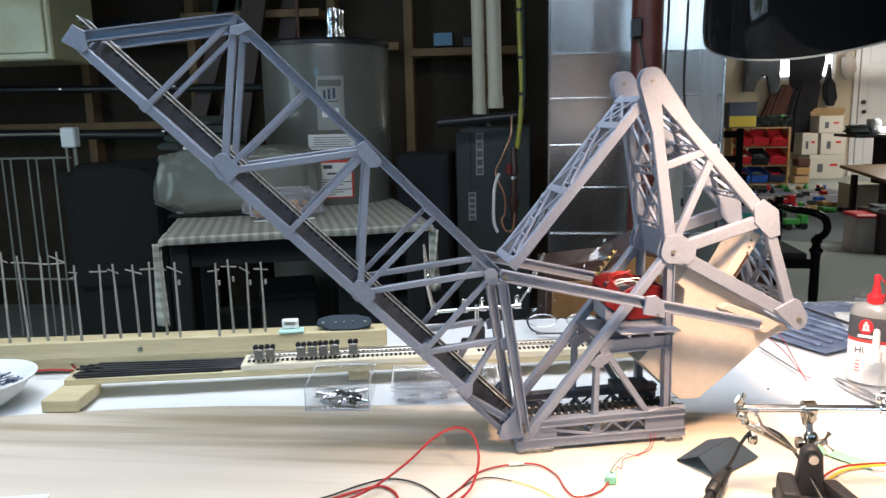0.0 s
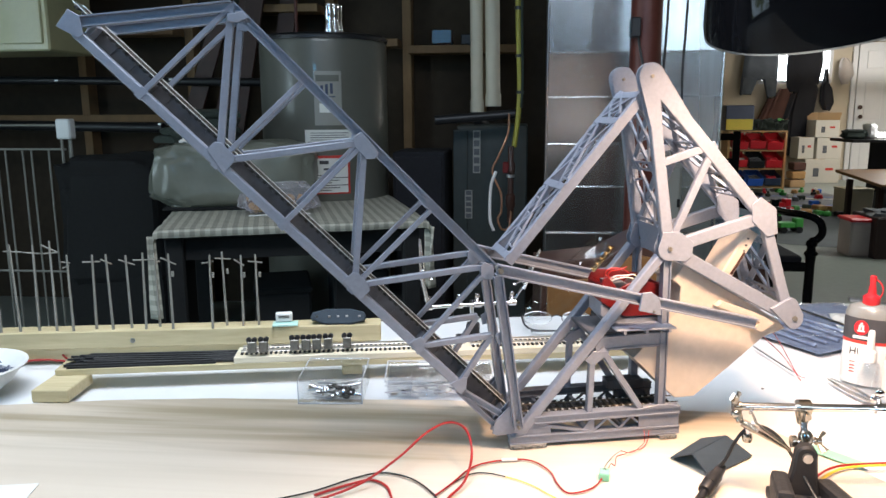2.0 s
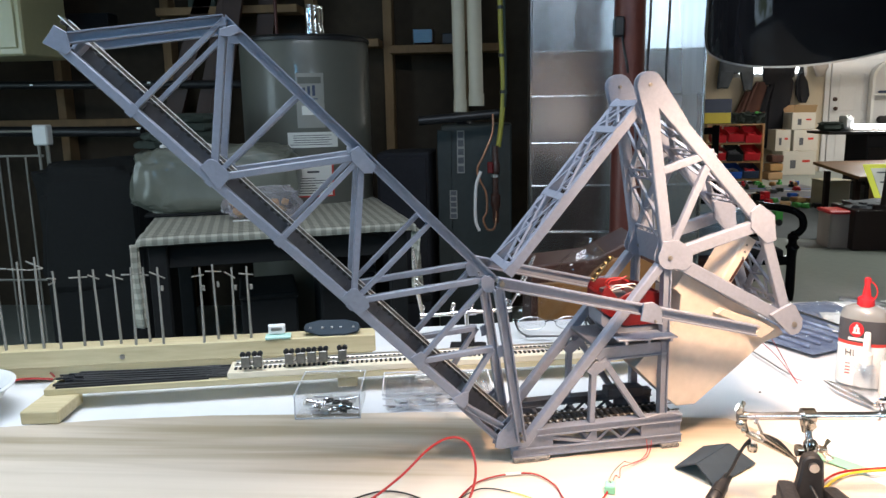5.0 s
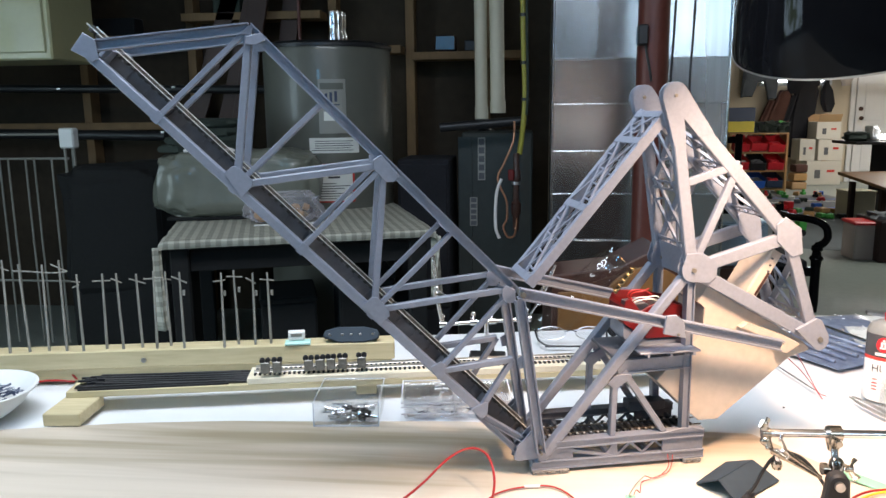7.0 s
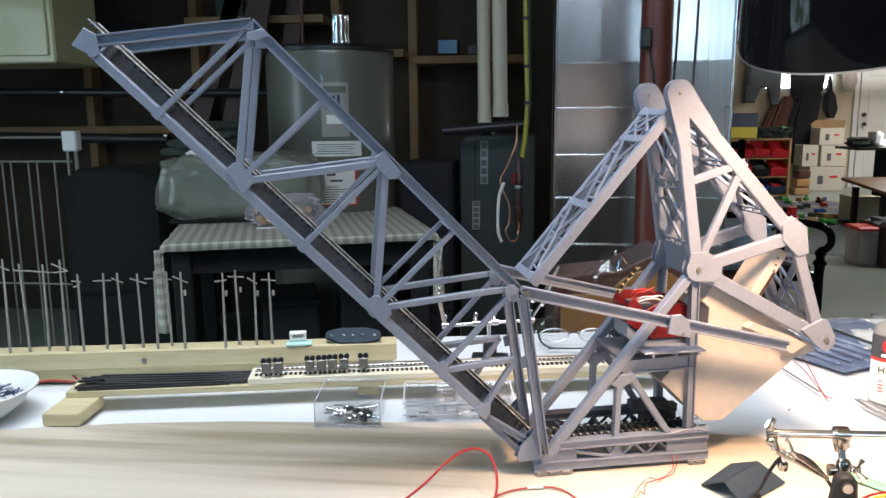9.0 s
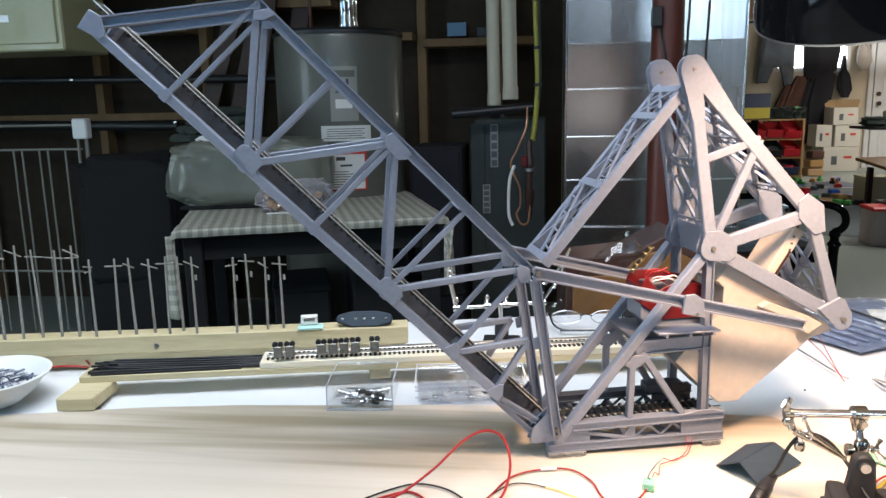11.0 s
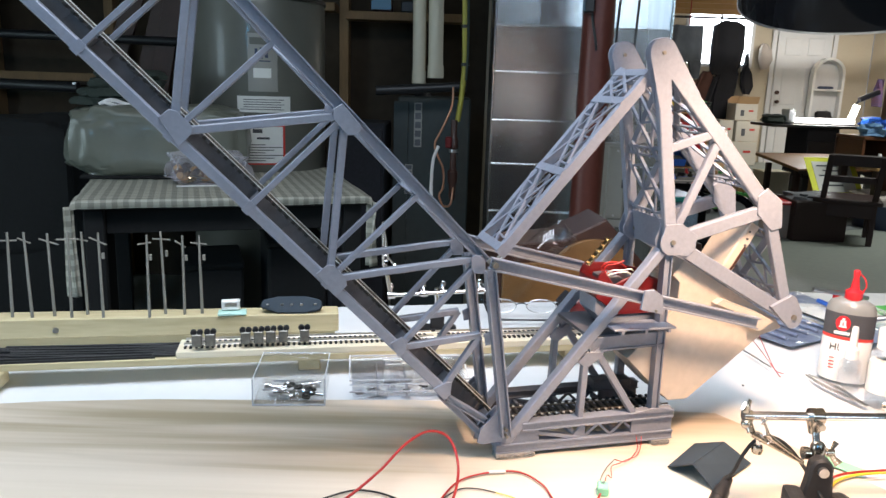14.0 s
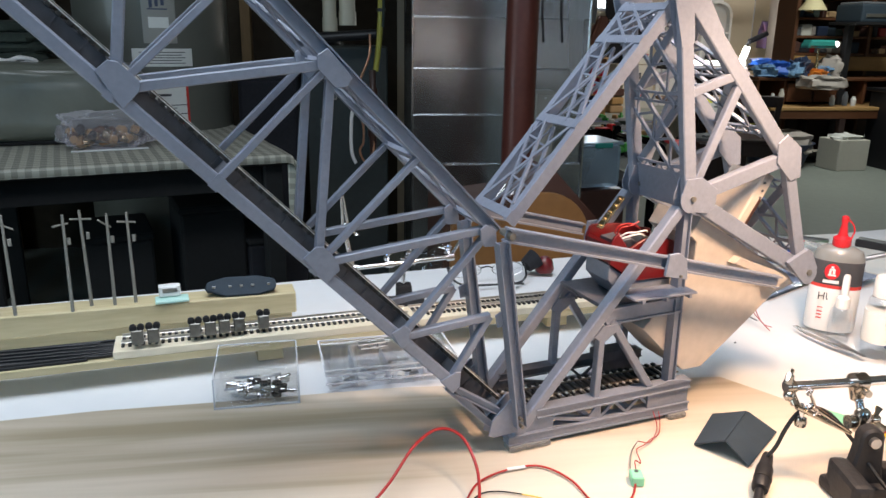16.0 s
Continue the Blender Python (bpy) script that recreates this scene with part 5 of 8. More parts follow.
bars(bottle, [(-0.0140, -0.0020, 0.0865, 0.0024), (-0.0125, -0.0090, 0.0905, 0.0045), (-0.0070, -0.0035, 0.0905, 0.0045), (-0.0125, -0.0035, 0.0945, 0.0024), (-0.0100, -0.0060, 0.0980, 0.0030)], -0.0215, "white")
bars(bottle, [(-0.020, 0.004, 0.0765, 0.0045)], -0.0208, "white")
bars(bottle, [(-0.022, -0.012, 0.030, 0.0016), (-0.022, -0.010, 0.025, 0.0016), (-0.022, -0.013, 0.020, 0.0016), (-0.022, -0.011, 0.036, 0.0012)], -0.0186, "red_ink")


def words(text, size, at, turn, parent, mat="ink", tilt=90):
    cu = bpy.data.curves.new("lettering", "FONT")
    cu.body, cu.size, cu.extrude = text, size, 0.0002
    tmp = bpy.data.objects.new("tmp", cu)
    scene.collection.objects.link(tmp)
    me = bpy.data.meshes.new_from_object(tmp.evaluated_get(bpy.context.evaluated_depsgraph_get()))
    bpy.data.objects.remove(tmp)
    me.materials.append(M[mat])
    ob = new("lettering", me)
    ob.parent = parent
    ob.matrix_basis = pose(*at, tilt, 0, turn)
    return ob


words("HUI", 0.0165, (-0.0245, -0.0196, 0.0480), 0, bottle)

dropper = thing("dropper_bottle", "small clear dropper bottle with a tall white tip", "dropper bottle", (0.6860, 1.2820, 0), 0)
dropper.scale = (0.82, 0.82, 0.90)
part("flask", lathe(bm_new(), [(0, 0), (0.0165, 0), (0.0175, 0.003), (0.0175, 0.040), (0.015, 0.046), (0.009, 0.050), (0, 0.050)], 28), "clear", dropper, smooth=True)
part("contents", lathe(bm_new(), [(0, 0.001), (0.0155, 0.001), (0.016, 0.030), (0, 0.0302)], 24), "clear", dropper, smooth=True)
part("cap", lathe(bm_new(), [(0, 0.049), (0.0105, 0.049), (0.0105, 0.064), (0.006, 0.068), (0.0052, 0.094), (0.004, 0.098), (0, 0.0985)], 24), "white", dropper, "tall white cap", smooth=True)
vial = thing("glue_bottle", "small clear bottle with white cap and printed label", "bottle", (0.7020, 1.2300, 0), 0)
part("flask", lathe(bm_new(), [(0, 0), (0.0185, 0), (0.0195, 0.003), (0.0195, 0.066), (0.016, 0.074), (0.011, 0.078), (0, 0.078)], 28), "clear", vial, smooth=True)
part("wrap_label", lathe(bm_new(), [(0.0197, 0.020), (0.0199, 0.021), (0.0199, 0.058), (0.0197, 0.059)], 28), "label", vial, "pale label", smooth=True)
part("cap", lathe(bm_new(), [(0, 0.077), (0.014, 0.077), (0.014, 0.100), (0.0125, 0.102), (0, 0.102)], 28), "white", vial, "white screw cap", smooth=True)
part("print", box(bm_new(), (-0.003, -0.0198, 0.050), (0.012, 0.0012, 0.007), 0.0004), "blue", vial)
spray = thing("orange_tube", "orange and dark plastic tube standing upright", "tube", (0.7430, 1.2420, 0), 10)
part("body", lathe(bm_new(), [(0, 0), (0.016, 0), (0.017, 0.002), (0.017, 0.022)], 24), "dark_blue", spray, "dark foot", smooth=True)
part("sleeve", lathe(bm_new(), [(0.0168, 0.022), (0.0170, 0.058), (0.010, 0.068), (0, 0.068)], 24), "orange", spray, "orange sleeve", smooth=True)

tw = thing("tweezers", "pair of grey steel tweezers lying on white paper", "tweezers", (0.653, 1.326, 0.0005), -75)
for s in (-1, 1):
    b = bm_new()
    pts = [(0.0, 0.0025 * s), (0.030, 0.0065 * s), (0.060, 0.006 * s), (0.100, 0.001 * s), (0.108, 0.0005 * s)]
    wid = [0.0012, 0.0060, 0.0075, 0.0050, 0.0045]
    ring = []
    for (x, y), w in zip(pts, wid):
        ring.append([b.verts.new((x, y + w / 2, 0.001)), b.verts.new((x, y - w / 2, 0.001)), b.verts.new((x, y - w / 2, 0.0025)), b.verts.new((x, y + w / 2, 0.0025))])
    for p, q in zip(ring, ring[1:]):
        for i in range(4):
            b.faces.new((p[i], p[(i + 1) % 4], q[(i + 1) % 4], q[i]))
    b.faces.new(ring[0][::-1])
    b.faces.new(ring[-1])
    part("arm", b, "steel", tw)

for k, (x, y, z, w, d, turn, mat, label) in enumerate((
        (0.700, 1.560, 0.002, 0.17, 0.20, 32, "pack_blue", "flat blue parts pack in clear film"),
        (0.790, 1.680, 0.006, 0.15, 0.17, 12, "film", "crinkled clear bag of small parts"),
        (0.850, 1.600, 0.010, 0.16, 0.13, -12, "label", "stack of loose white papers"),
        (0.840, 1.520, 0.018, 0.12, 0.10, 28, "film", "crinkled clear plastic packet"))):
    pack = thing("parts_pack" if mat != "label" else "paper_stack", label, "packet" if mat != "label" else "papers", (x, y, z * 0.4), turn)
    b = bmesh.new()
    bmesh.ops.create_grid(b, x_segments=16, y_segments=16, size=0.5)
    b.transform(Matrix.Diagonal((w, d, 1, 1)))
    for v in b.verts:
        edge = max(abs(v.co.x) / (w / 2), abs(v.co.y) / (d / 2))
        v.co.z = 0.003 + (1 - edge ** 4) * 0.010 * (0.6 + 0.8 * noise.noise(v.co * 28 + Vector((k * 5, 0, 0))))
    part("film" if mat != "label" else "sheet", b, "clear" if mat != "label" else "label", pack, smooth=True)
    part("backing", box(bm_new(), (0, 0, 0.0015), (w * 0.92, d * 0.92, 0.002), 0.0005), mat if mat != "film" else "pack_blue", pack)
    if mat == "pack_blue":
        for i in range(5):
            part("sprue", rod(bm_new(), (-0.06 + i * 0.028, -0.07, 0.006), (-0.05 + i * 0.028, 0.07, 0.006), 0.003), "pack_blue", pack)
pen = thing("steel_rule", "slim pale metal rod lying across the packets", "rod", (0.745, 1.60, 0.016), 118)
part("shaft", rod(bm_new(), (-0.075, 0, 0), (0.075, 0, 0.006), 0.003, n=10), "chrome", pen, smooth=True)
heap = thing("parts_heap", "untidy heap of bags, leads and small coloured tools", "clutter heap", (0.960, 1.50, 0.0), 0)
rng = random.Random(21)
for k in range(34):
    b = bm_new()
    m = pose(rng.uniform(-0.13, 0.20), rng.uniform(-0.16, 0.20), 0.006 + rng.uniform(0, 0.035), rng.uniform(-20, 20), rng.uniform(-20, 20), rng.uniform(0, 180))
    if k % 3:
        box(b, (0, 0, 0), (rng.uniform(0.02, 0.07), rng.uniform(0.01, 0.03), rng.uniform(0.006, 0.02)), 0.002)
    else:
        rod(b, (-0.05, 0, 0), (0.05, 0, 0), 0.004)
    b.transform(m)
    part("odd_piece", b, ("film", "black", "label", "blue", "redtoy", "greentoy", "steel", "black", "carton")[k % 9], heap)

# white paper under the right side
for k, (x, y, w, d, turn) in enumerate(((0.90, 1.66, 0.36, 0.25, 5),)):
    b = box(bm_new(), (0, 0, 0), (w, d, 0.0006))
    solo("paper_sheet", b, "label", "large sheet of plain white paper lying flat", "paper", (x, y, 0.0006 + 0.0008 * k), turn)
tape = bm_new()
box(tape, (0, 0, 0), (0.060, 0.020, 0.0004))
solo("masking_tape", tape, "green", "strip of green masking tape holding the paper edge", "tape", (0.562, 1.067, 0.0022), -48)
solo("paper_corner", box(bm_new(), (-0.06, -0.09, 0), (0.20, 0.20, 0.0006)), "label", "corner of a white paper sheet on the plywood", "paper", (-0.335, 0.905, 0.0008), 12)

# folded dark card
tent = thing("folded_card", "small dark slate-grey card folded like a roof", "folded card", (0, 0, 0))
R0, R1 = Vector((0.394, 1.022, 0.0175)), Vector((0.444, 1.074, 0.0175))
for q0, q1, q2, q3 in ((R0, R1, Vector((0.423, 1.101, 0.001)), Vector((0.377, 1.046, 0.001))), (R0, R1, Vector((0.469, 1.060, 0.001)), Vector((0.409, 1.004, 0.001)))):
    b = bmesh.new()
    f = b.faces.new([b.verts.new(v) for v in (q0, q1, q2, q3)])
    nrm = (q1 - q0).cross(q3 - q0).normalized() * 0.0014
    nrm = nrm if nrm.z > 0 else -nrm
    g = bmesh.ops.extrude_face_region(b, geom=[f])
    for v in g["geom"]:
        if isinstance(v, bmesh.types.BMVert):
            v.co += nrm
    part("leaf", b, "slate", tent)

# helping-hand stand at the front
hh = thing("helping_hand_stand", "helping-hand stand with chromed bar on a black cast base", "helping hand", (0, 0, 0))
Q0, Q1 = Vector((0.425, 0.991, 0.087)), Vector((0.640, 0.998, 0.088))
part("cross_bar", rod(bm_new(), Q0, Q1, 0.0042, n=18), "chrome", hh, "polished cross bar", smooth=True)
for x in (0.5707, 0.640):
    wing_joint(hh, (x, 0.9955, 0.0878), (1, 0.03, 0), 1.05)
b = rod(bm_new(), (0.4885, 0.9922, 0.088), (0.5005, 0.9928, 0.088), 0.0080, n=24)
lathe(b, [(0, -0.014), (0.0052, -0.014), (0.0062, -0.010), (0.0078, -0.004), (0.0078, 0.0), (0, 0.0)], 20, pose(0.4945, 0.9915, 0.085))
rod(b, (0.4945, 0.984, 0.083), (0.4945, 0.977, 0.083), 0.0032, n=12)
part("collar", b, "worn_chrome", hh, "bright split collar", smooth=True)
part("post", rod(bm_new(), (0.4945, 0.989, 0.074), (0.4930, 0.972, 0.046), 0.0036, n=14), "chrome", hh, smooth=True)
b = lathe(bm_new(), [(0, -0.012), (0.0060, -0.012), (0.0070, -0.009), (0.0070, 0.006), (0.0050, 0.009), (0, 0.009)], 18, pose(0.4940, 0.980, 0.058))
part("swivel", b, "worn_chrome", hh, "bright swivel block", smooth=True)
part("thumb_screw", rod(bm_new(), (0.4800, 0.979, 0.0565), (0.4850, 0.979, 0.0565), 0.0062, n=18), "worn_chrome", hh, "dark round thumb screw", smooth=True)
part("screw_shank", rod(bm_new(), (0.4850, 0.979, 0.0565), (0.5040, 0.979, 0.0575), 0.0022, n=10), "chrome", hh, smooth=True)
butterfly(hh, (0.5055, 0.979, 0.0578), (1, -0.15, 0.05), 0.011, "worn_chrome")
b = rod(bm_new(), (0.4245, 0.991, 0.087), (0.4330, 0.991, 0.087), 0.0054, n=20)
ball(b, (0.4275, 0.988, 0.080), 0.0052, 10)
rod(b, (0.4290, 0.990, 0.083), (0.4305, 0.982, 0.074), 0.0038, n=14)
part("end_joint", b, "worn_chrome", hh, "chromed ball joint", smooth=True)
butterfly(hh, (0.4265, 0.990, 0.0945), (0.0, -0.1, 1), 0.0072, "worn_chrome")
jaw_clip(hh, (0.4330, 0.982, 0.0755), (0.4760, 0.968, 0.0520))
part("stem", rod(bm_new(), (0.4380, 0.985, 0.073), (0.4395, 0.984, 0.060), 0.0024), "chrome", hh, smooth=True)
part("stem_knob", lathe(bm_new(), [(0, -0.0045), (0.0045, -0.0040), (0.0056, 0.0), (0.0045, 0.0040), (0, 0.0045)], 16, pose(0.4390, 0.984, 0.0565)), "worn_chrome", hh, "dull metal knob", smooth=True)
b = prism(bm_new(), [(-0.0175, 0.0), (0.0165, 0.0), (0.0120, 0.024), (0.0102, 0.046)] + arc((0.0, 0.0485), 0.0102, 0, 180, 14) + [(-0.0102, 0.046), (-0.0120, 0.032)], -0.007, 0.007, 0.0022)
b.transform(pose(0.4880, 0.9600, 0.004, 0, 0, -8))
part("upright", b, "cast", hh, "black cast upright")
part("rivet", rod(bm_new(), (0.4868, 0.9495, 0.0515), (0.4872, 0.9535, 0.0515), 0.0046, n=18), "steel", hh, "bright rivet", smooth=True)
b = box(bm_new(), (0.488, 0.958, 0.006), (0.064, 0.030, 0.012), 0.004, seg=2)
for x, w, h, turn in ((0.4620, 0.0165, 0.0320, -10), (0.5125, 0.0165, 0.0255, 10)):
    t = bmesh.new()
    box(t, (0, 0, 0), (w, 0.050, h), 0.005, seg=2)
    t.transform(pose(x, 0.942, h / 2, 0, 0, turn))
    join(b, t)
part("base", b, "cast", hh, "black cast foot")
lead = thing("jack_lead", "black cable with a moulded jack plug held in a clip", "cable", (0, 0, 0))
part("plug", lathe(bm_new(), [(0, 0), (0.0065, 0), (0.0072, 0.003), (0.0072, 0.026), (0.0058, 0.030), (0.0045, 0.044), (0, 0.044)], 18, Matrix.Translation((0.393, 0.958, 0.009)) @ Vector((0.024, 0.032, 0.010)).to_track_quat("Z", "Y").to_matrix().to_4x4()), "black", lead, smooth=True)
part("plug_band", lathe(bm_new(), [(0.0068, 0), (0.0076, 0), (0.0076, 0.004), (0.0068, 0.004)], 18, Matrix.Translation((0.400, 0.967, 0.012)) @ Vector((0.024, 0.032, 0.010)).to_track_quat("Z", "Y").to_matrix().to_4x4()), "wire_black", lead, smooth=True)
part("cord", tube(bm_new(), [(0.414, 0.986, 0.022), (0.420, 0.984, 0.034), (0.427, 0.985, 0.050), (0.437, 0.986, 0.0640), (0.450, 0.985, 0.0690), (0.466, 0.982, 0.0620), (0.480, 0.968, 0.044), (0.491, 0.940, 0.020), (0.500, 0.905, 0.004)], 0.0018, 10), "wire_black", lead, smooth=True)
part("cord", tube(bm_new(), [(0.393, 0.958, 0.008), (0.384, 0.945, 0.005), (0.372, 0.925, 0.004), (0.35, 0.90, 0.003)], 0.0040, 10), "black", lead, smooth=True)


def wire(label, mat, pts, r=0.0015):
    w = solo("wire", tube(bm_new(), pts, r, 8), mat, label, "wire", smooth=True, group="loose wires on the bench")
    return w


wire("red insulated wire looping up off the plywood", "wire_red", [(-0.06, 0.88, 0.002), (-0.015, 0.905, 0.002), (0.013, 0.920, 0.003), (0.046, 0.945, 0.008), (0.078, 0.980, 0.020), (0.104, 1.018, 0.033), (0.127, 1.036, 0.038), (0.147, 1.028, 0.034),
                                                              (0.156, 0.997, 0.020), (0.151, 0.960, 0.007), (0.137, 0.934, 0.002), (0.131, 0.915, 0.002)], 0.0014)
wire("black insulated wire lying on the plywood", "wire_black", [(-0.05, 0.905, 0.002), (-0.003, 0.933, 0.002), (0.032, 0.964, 0.002), (0.060, 0.979, 0.002), (0.092, 0.970, 0.002), (0.117, 0.944, 0.002), (0.13, 0.92, 0.002)], 0.0010)
wire("thin red wire snaking over the plywood", "wire_red", [(0.122, 0.935, 0.002), (0.136, 0.960, 0.002), (0.157, 1.002, 0.002), (0.188, 1.021, 0.002), (0.219, 1.024, 0.002), (0.240, 1.001, 0.002), (0.248, 0.971, 0.002), (0.259, 0.954, 0.002), (0.283, 0.967, 0.002), (0.298, 0.993, 0.003)], 0.0010)
wire("short red wire curling beside the black one", "wire_red", [(0.00, 0.925, 0.002), (0.030, 0.950, 0.002), (0.052, 0.962, 0.002), (0.070, 0.950, 0.002), (0.080, 0.925, 0.002)], 0.0014)
wire("thin black wire beside the red one", "wire_black", [(0.130, 0.950, 0.0015), (0.142, 0.970, 0.0015), (0.158, 0.988, 0.0015), (0.175, 0.990, 0.0015), (0.193, 0.984, 0.0015)], 0.0007)
wire("thin yellow wire end", "wire_yellow", [(0.193, 0.984, 0.0014), (0.206, 0.978, 0.0014), (0.224, 0.965, 0.0014), (0.240, 0.948, 0.0014), (0.26, 0.93, 0.0014)], 0.0006)
wire("fine red wire running from the base to a green connector", "wire_red", [(0.301, 1.000, 0.003), (0.308, 1.022, 0.003), (0.312, 1.018, 0.003), (0.3165, 1.040, 0.003), (0.326, 1.046, 0.004), (0.337, 1.057, 0.003), (0.349, 1.066, 0.003), (0.357, 1.082, 0.006), (0.3600, 1.094, 0.012)], 0.00045)
wire("fine grey wire twisted beside a red one", "steel", [(0.297, 1.000, 0.003), (0.301, 1.016, 0.003), (0.311, 1.038, 0.003), (0.322, 1.052, 0.005)], 0.00050)
wire("second fine red wire twisted along the first", "wire_red", [(0.322, 1.052, 0.005), (0.334, 1.052, 0.003), (0.346, 1.066, 0.004), (0.3530, 1.080, 0.005), (0.3545, 1.095, 0.012)], 0.00045)
wire("white splice on the thin red wire", "wire_white", [(0.188, 1.0212, 0.0022), (0.196, 1.0226, 0.0022), (0.205, 1.0238, 0.0022)], 0.0017)
wire("orange and yellow leads curling away", "wire_yellow", [(0.480, 0.94, 0.003), (0.495, 0.968, 0.003), (0.524, 1.006, 0.003), (0.556, 1.034, 0.003), (0.600, 1.046, 0.003), (0.66, 1.05, 0.003)], 0.0014)
wire("red lead beside the yellow one", "wire_red", [(0.475, 0.94, 0.003), (0.489, 0.966, 0.004), (0.516, 1.004, 0.005), (0.550, 1.036, 0.004), (0.600, 1.051, 0.003), (0.66, 1.058, 0.003)], 0.0013)
wire("thin red lead running from the counterweight", "wire_red", [(0.504, 1.214, 0.112), (0.530, 1.270, 0.094), (0.560, 1.328, 0.060), (0.588, 1.348, 0.034), (0.606, 1.346, 0.012), (0.610, 1.314, 0.0015)], 0.0006)
wire("second thin red lead from the counterweight", "wire_red", [(0.510, 1.214, 0.112), (0.545, 1.275, 0.092), (0.577, 1.326, 0.060), (0.600, 1.343, 0.026), (0.613, 1.338, 0.003), (0.620, 1.326, 0.0015)], 0.0006)
solo("solder_wire", rod(bm_new(), (0.590, 1.473, 0.0018), (0.612, 1.351, 0.0018), 0.0012, n=8), "steel", "short grey solder wire lying on the paper", "wire", smooth=True)
wire("red wire curling out behind the wood block", "wire_red", [(-0.585, 1.300, 0.006), (-0.5737, 1.3070, 0.010), (-0.552, 1.314, 0.012), (-0.5213, 1.309, 0.011), (-0.505, 1.300, 0.006)], 0.0016)
wire("second red wire behind the wood block", "wire_red", [(-0.562, 1.272, 0.006), (-0.549, 1.2766, 0.009), (-0.523, 1.280, 0.010), (-0.500, 1.288, 0.006)], 0.0016)
conn = thing("green_connector", "tiny green screw connector joining the wires", "connector", (0.2980, 0.9930, 0.0), -10)
part("block", box(bm_new(), (0, 0, 0.0045), (0.011, 0.015, 0.009), 0.001), "green", conn)
part("screw", rod(bm_new(), (0, 0.003, 0.0088), (0, 0.003, 0.0096), 0.002), "steel", conn)

solo("debris_speck", ball(bm_new(), (0, 0, 0), 0.0016, 6, (1, 0.8, 0.7)), "black", "tiny dark crumb lying on the white paper", "crumb", (0.551, 1.294, -0.0047), 0)

# desk lamp
lampob = thing("desk_lamp", "glossy black enamelled desk lamp shade on a jointed arm", "desk lamp", (0, 0, 0))
QS = SHADE_AXIS.to_track_quat("-Z", "Y").to_matrix().to_4x4()
shade = lathe(bm_new(), [(0.1055, 0.0), (0.108, 0.0), (0.1075, 0.010), (0.101, 0.040), (0.090, 0.080), (0.078, 0.115), (0.062, 0.150), (0.046, 0.168), (0.034, 0.175), (0.030, 0.205), (0.0, 0.206), (0.0, 0.203), (0.027, 0.202), (0.031, 0.172), (0.044, 0.165), (0.059, 0.147), (0.075, 0.113), (0.0870, 0.079), (0.098, 0.039), (0.105, 0.010)], 64, Matrix.Translation(SHADE) @ QS, loop=True)
part("shade", shade, "gloss_black", lampob, "glossy black bell shade", smooth=True)
part("rim", lathe(bm_new(), [(0.1050, -0.0006), (0.1084, -0.0006), (0.1084, 0.0010), (0.1050, 0.0010)], 64, Matrix.Translation(SHADE) @ QS, loop=True), "steel", lampob, "thin pale rim", smooth=True)
neck = SHADE - SHADE_AXIS * 0.20
part("arm", rod(bm_new(), neck, neck + Vector((0.30, 0.10, 0.16)), 0.007, n=12), "gloss_black", lampob, smooth=True)
part("arm", rod(bm_new(), neck + Vector((0.30, 0.10, 0.16)), (1.15, 1.42, 0.02), 0.007, n=12), "gloss_black", lampob, smooth=True)
part("clamp", box(bm_new(), (1.15, 1.42, 0.02), (0.05, 0.05, 0.04), 0.005), "gloss_black", lampob)

# ---------------------------------------------------------------- utility corner behind the bench
HC = Vector((-0.640, 3.440, 0))
heater = thing("water_heater", "tall grey enamelled electric water heater with labels", "water heater", (HC.x, HC.y, FLOOR))
HH_ = 0.675 - FLOOR
part("tank", lathe(bm_new(), [(0, 0.05), (0.262, 0.05), (0.266, 0.056), (0.266, HH_ - 0.02), (0.262, HH_), (0, HH_)], 64), "heater", heater, smooth=True)
part("top_cap", lathe(bm_new(), [(0.250, HH_ - 0.002), (0.270, HH_ - 0.004), (0.270, HH_ + 0.010), (0.255, HH_ + 0.020), (0.05, HH_ + 0.036), (0, HH_ + 0.036)], 64), "black", heater, "black top cap", smooth=True)
part("foot_ring", lathe(bm_new(), [(0.20, 0), (0.25, 0), (0.25, 0.052), (0.20, 0.052)], 40, loop=True), "black", heater, smooth=True)
for k, r in ((0, 0.020), (1, 0.026), (2, 0.018)):
    part("pipe_fitting", lathe(bm_new(), [(0, 0), (r, 0), (r * 1.1, 0.02), (r * 0.8, 0.05), (r, 0.075), (r * 0.9, 0.12), (0, 0.12)], 16, pose(0.055 + 0.012 * k, -0.10 + 0.03 * k, HH_ + 0.024)), "chrome", heater, "foil-wrapped pipe fitting", smooth=True)


def on_tank(name, x0, x1, z0, z1, mat, out, label=""):
    """A curved plate on the tank's front between world x0..x1 and z0..z1."""
    b = bmesh.new()
    cols = []
    for i in range(9):
        x = x0 + (x1 - x0) * i / 8 - HC.x
        y = -math.sqrt(max(0.0, (0.266 + out) ** 2 - x * x))
        cols.append([b.verts.new((x, y, z - FLOOR)) for z in (z0, z1)])
    for p, q in zip(cols, cols[1:]):
        b.faces.new((p[0], q[0], q[1], p[1]))
    g = bmesh.ops.extrude_face_region(b, geom=b.faces[:])
    for v in g["geom"]:
        if isinstance(v, bmesh.types.BMVert):
            v.co.y += out * 0.9
    return part(name, b, mat, heater, label)


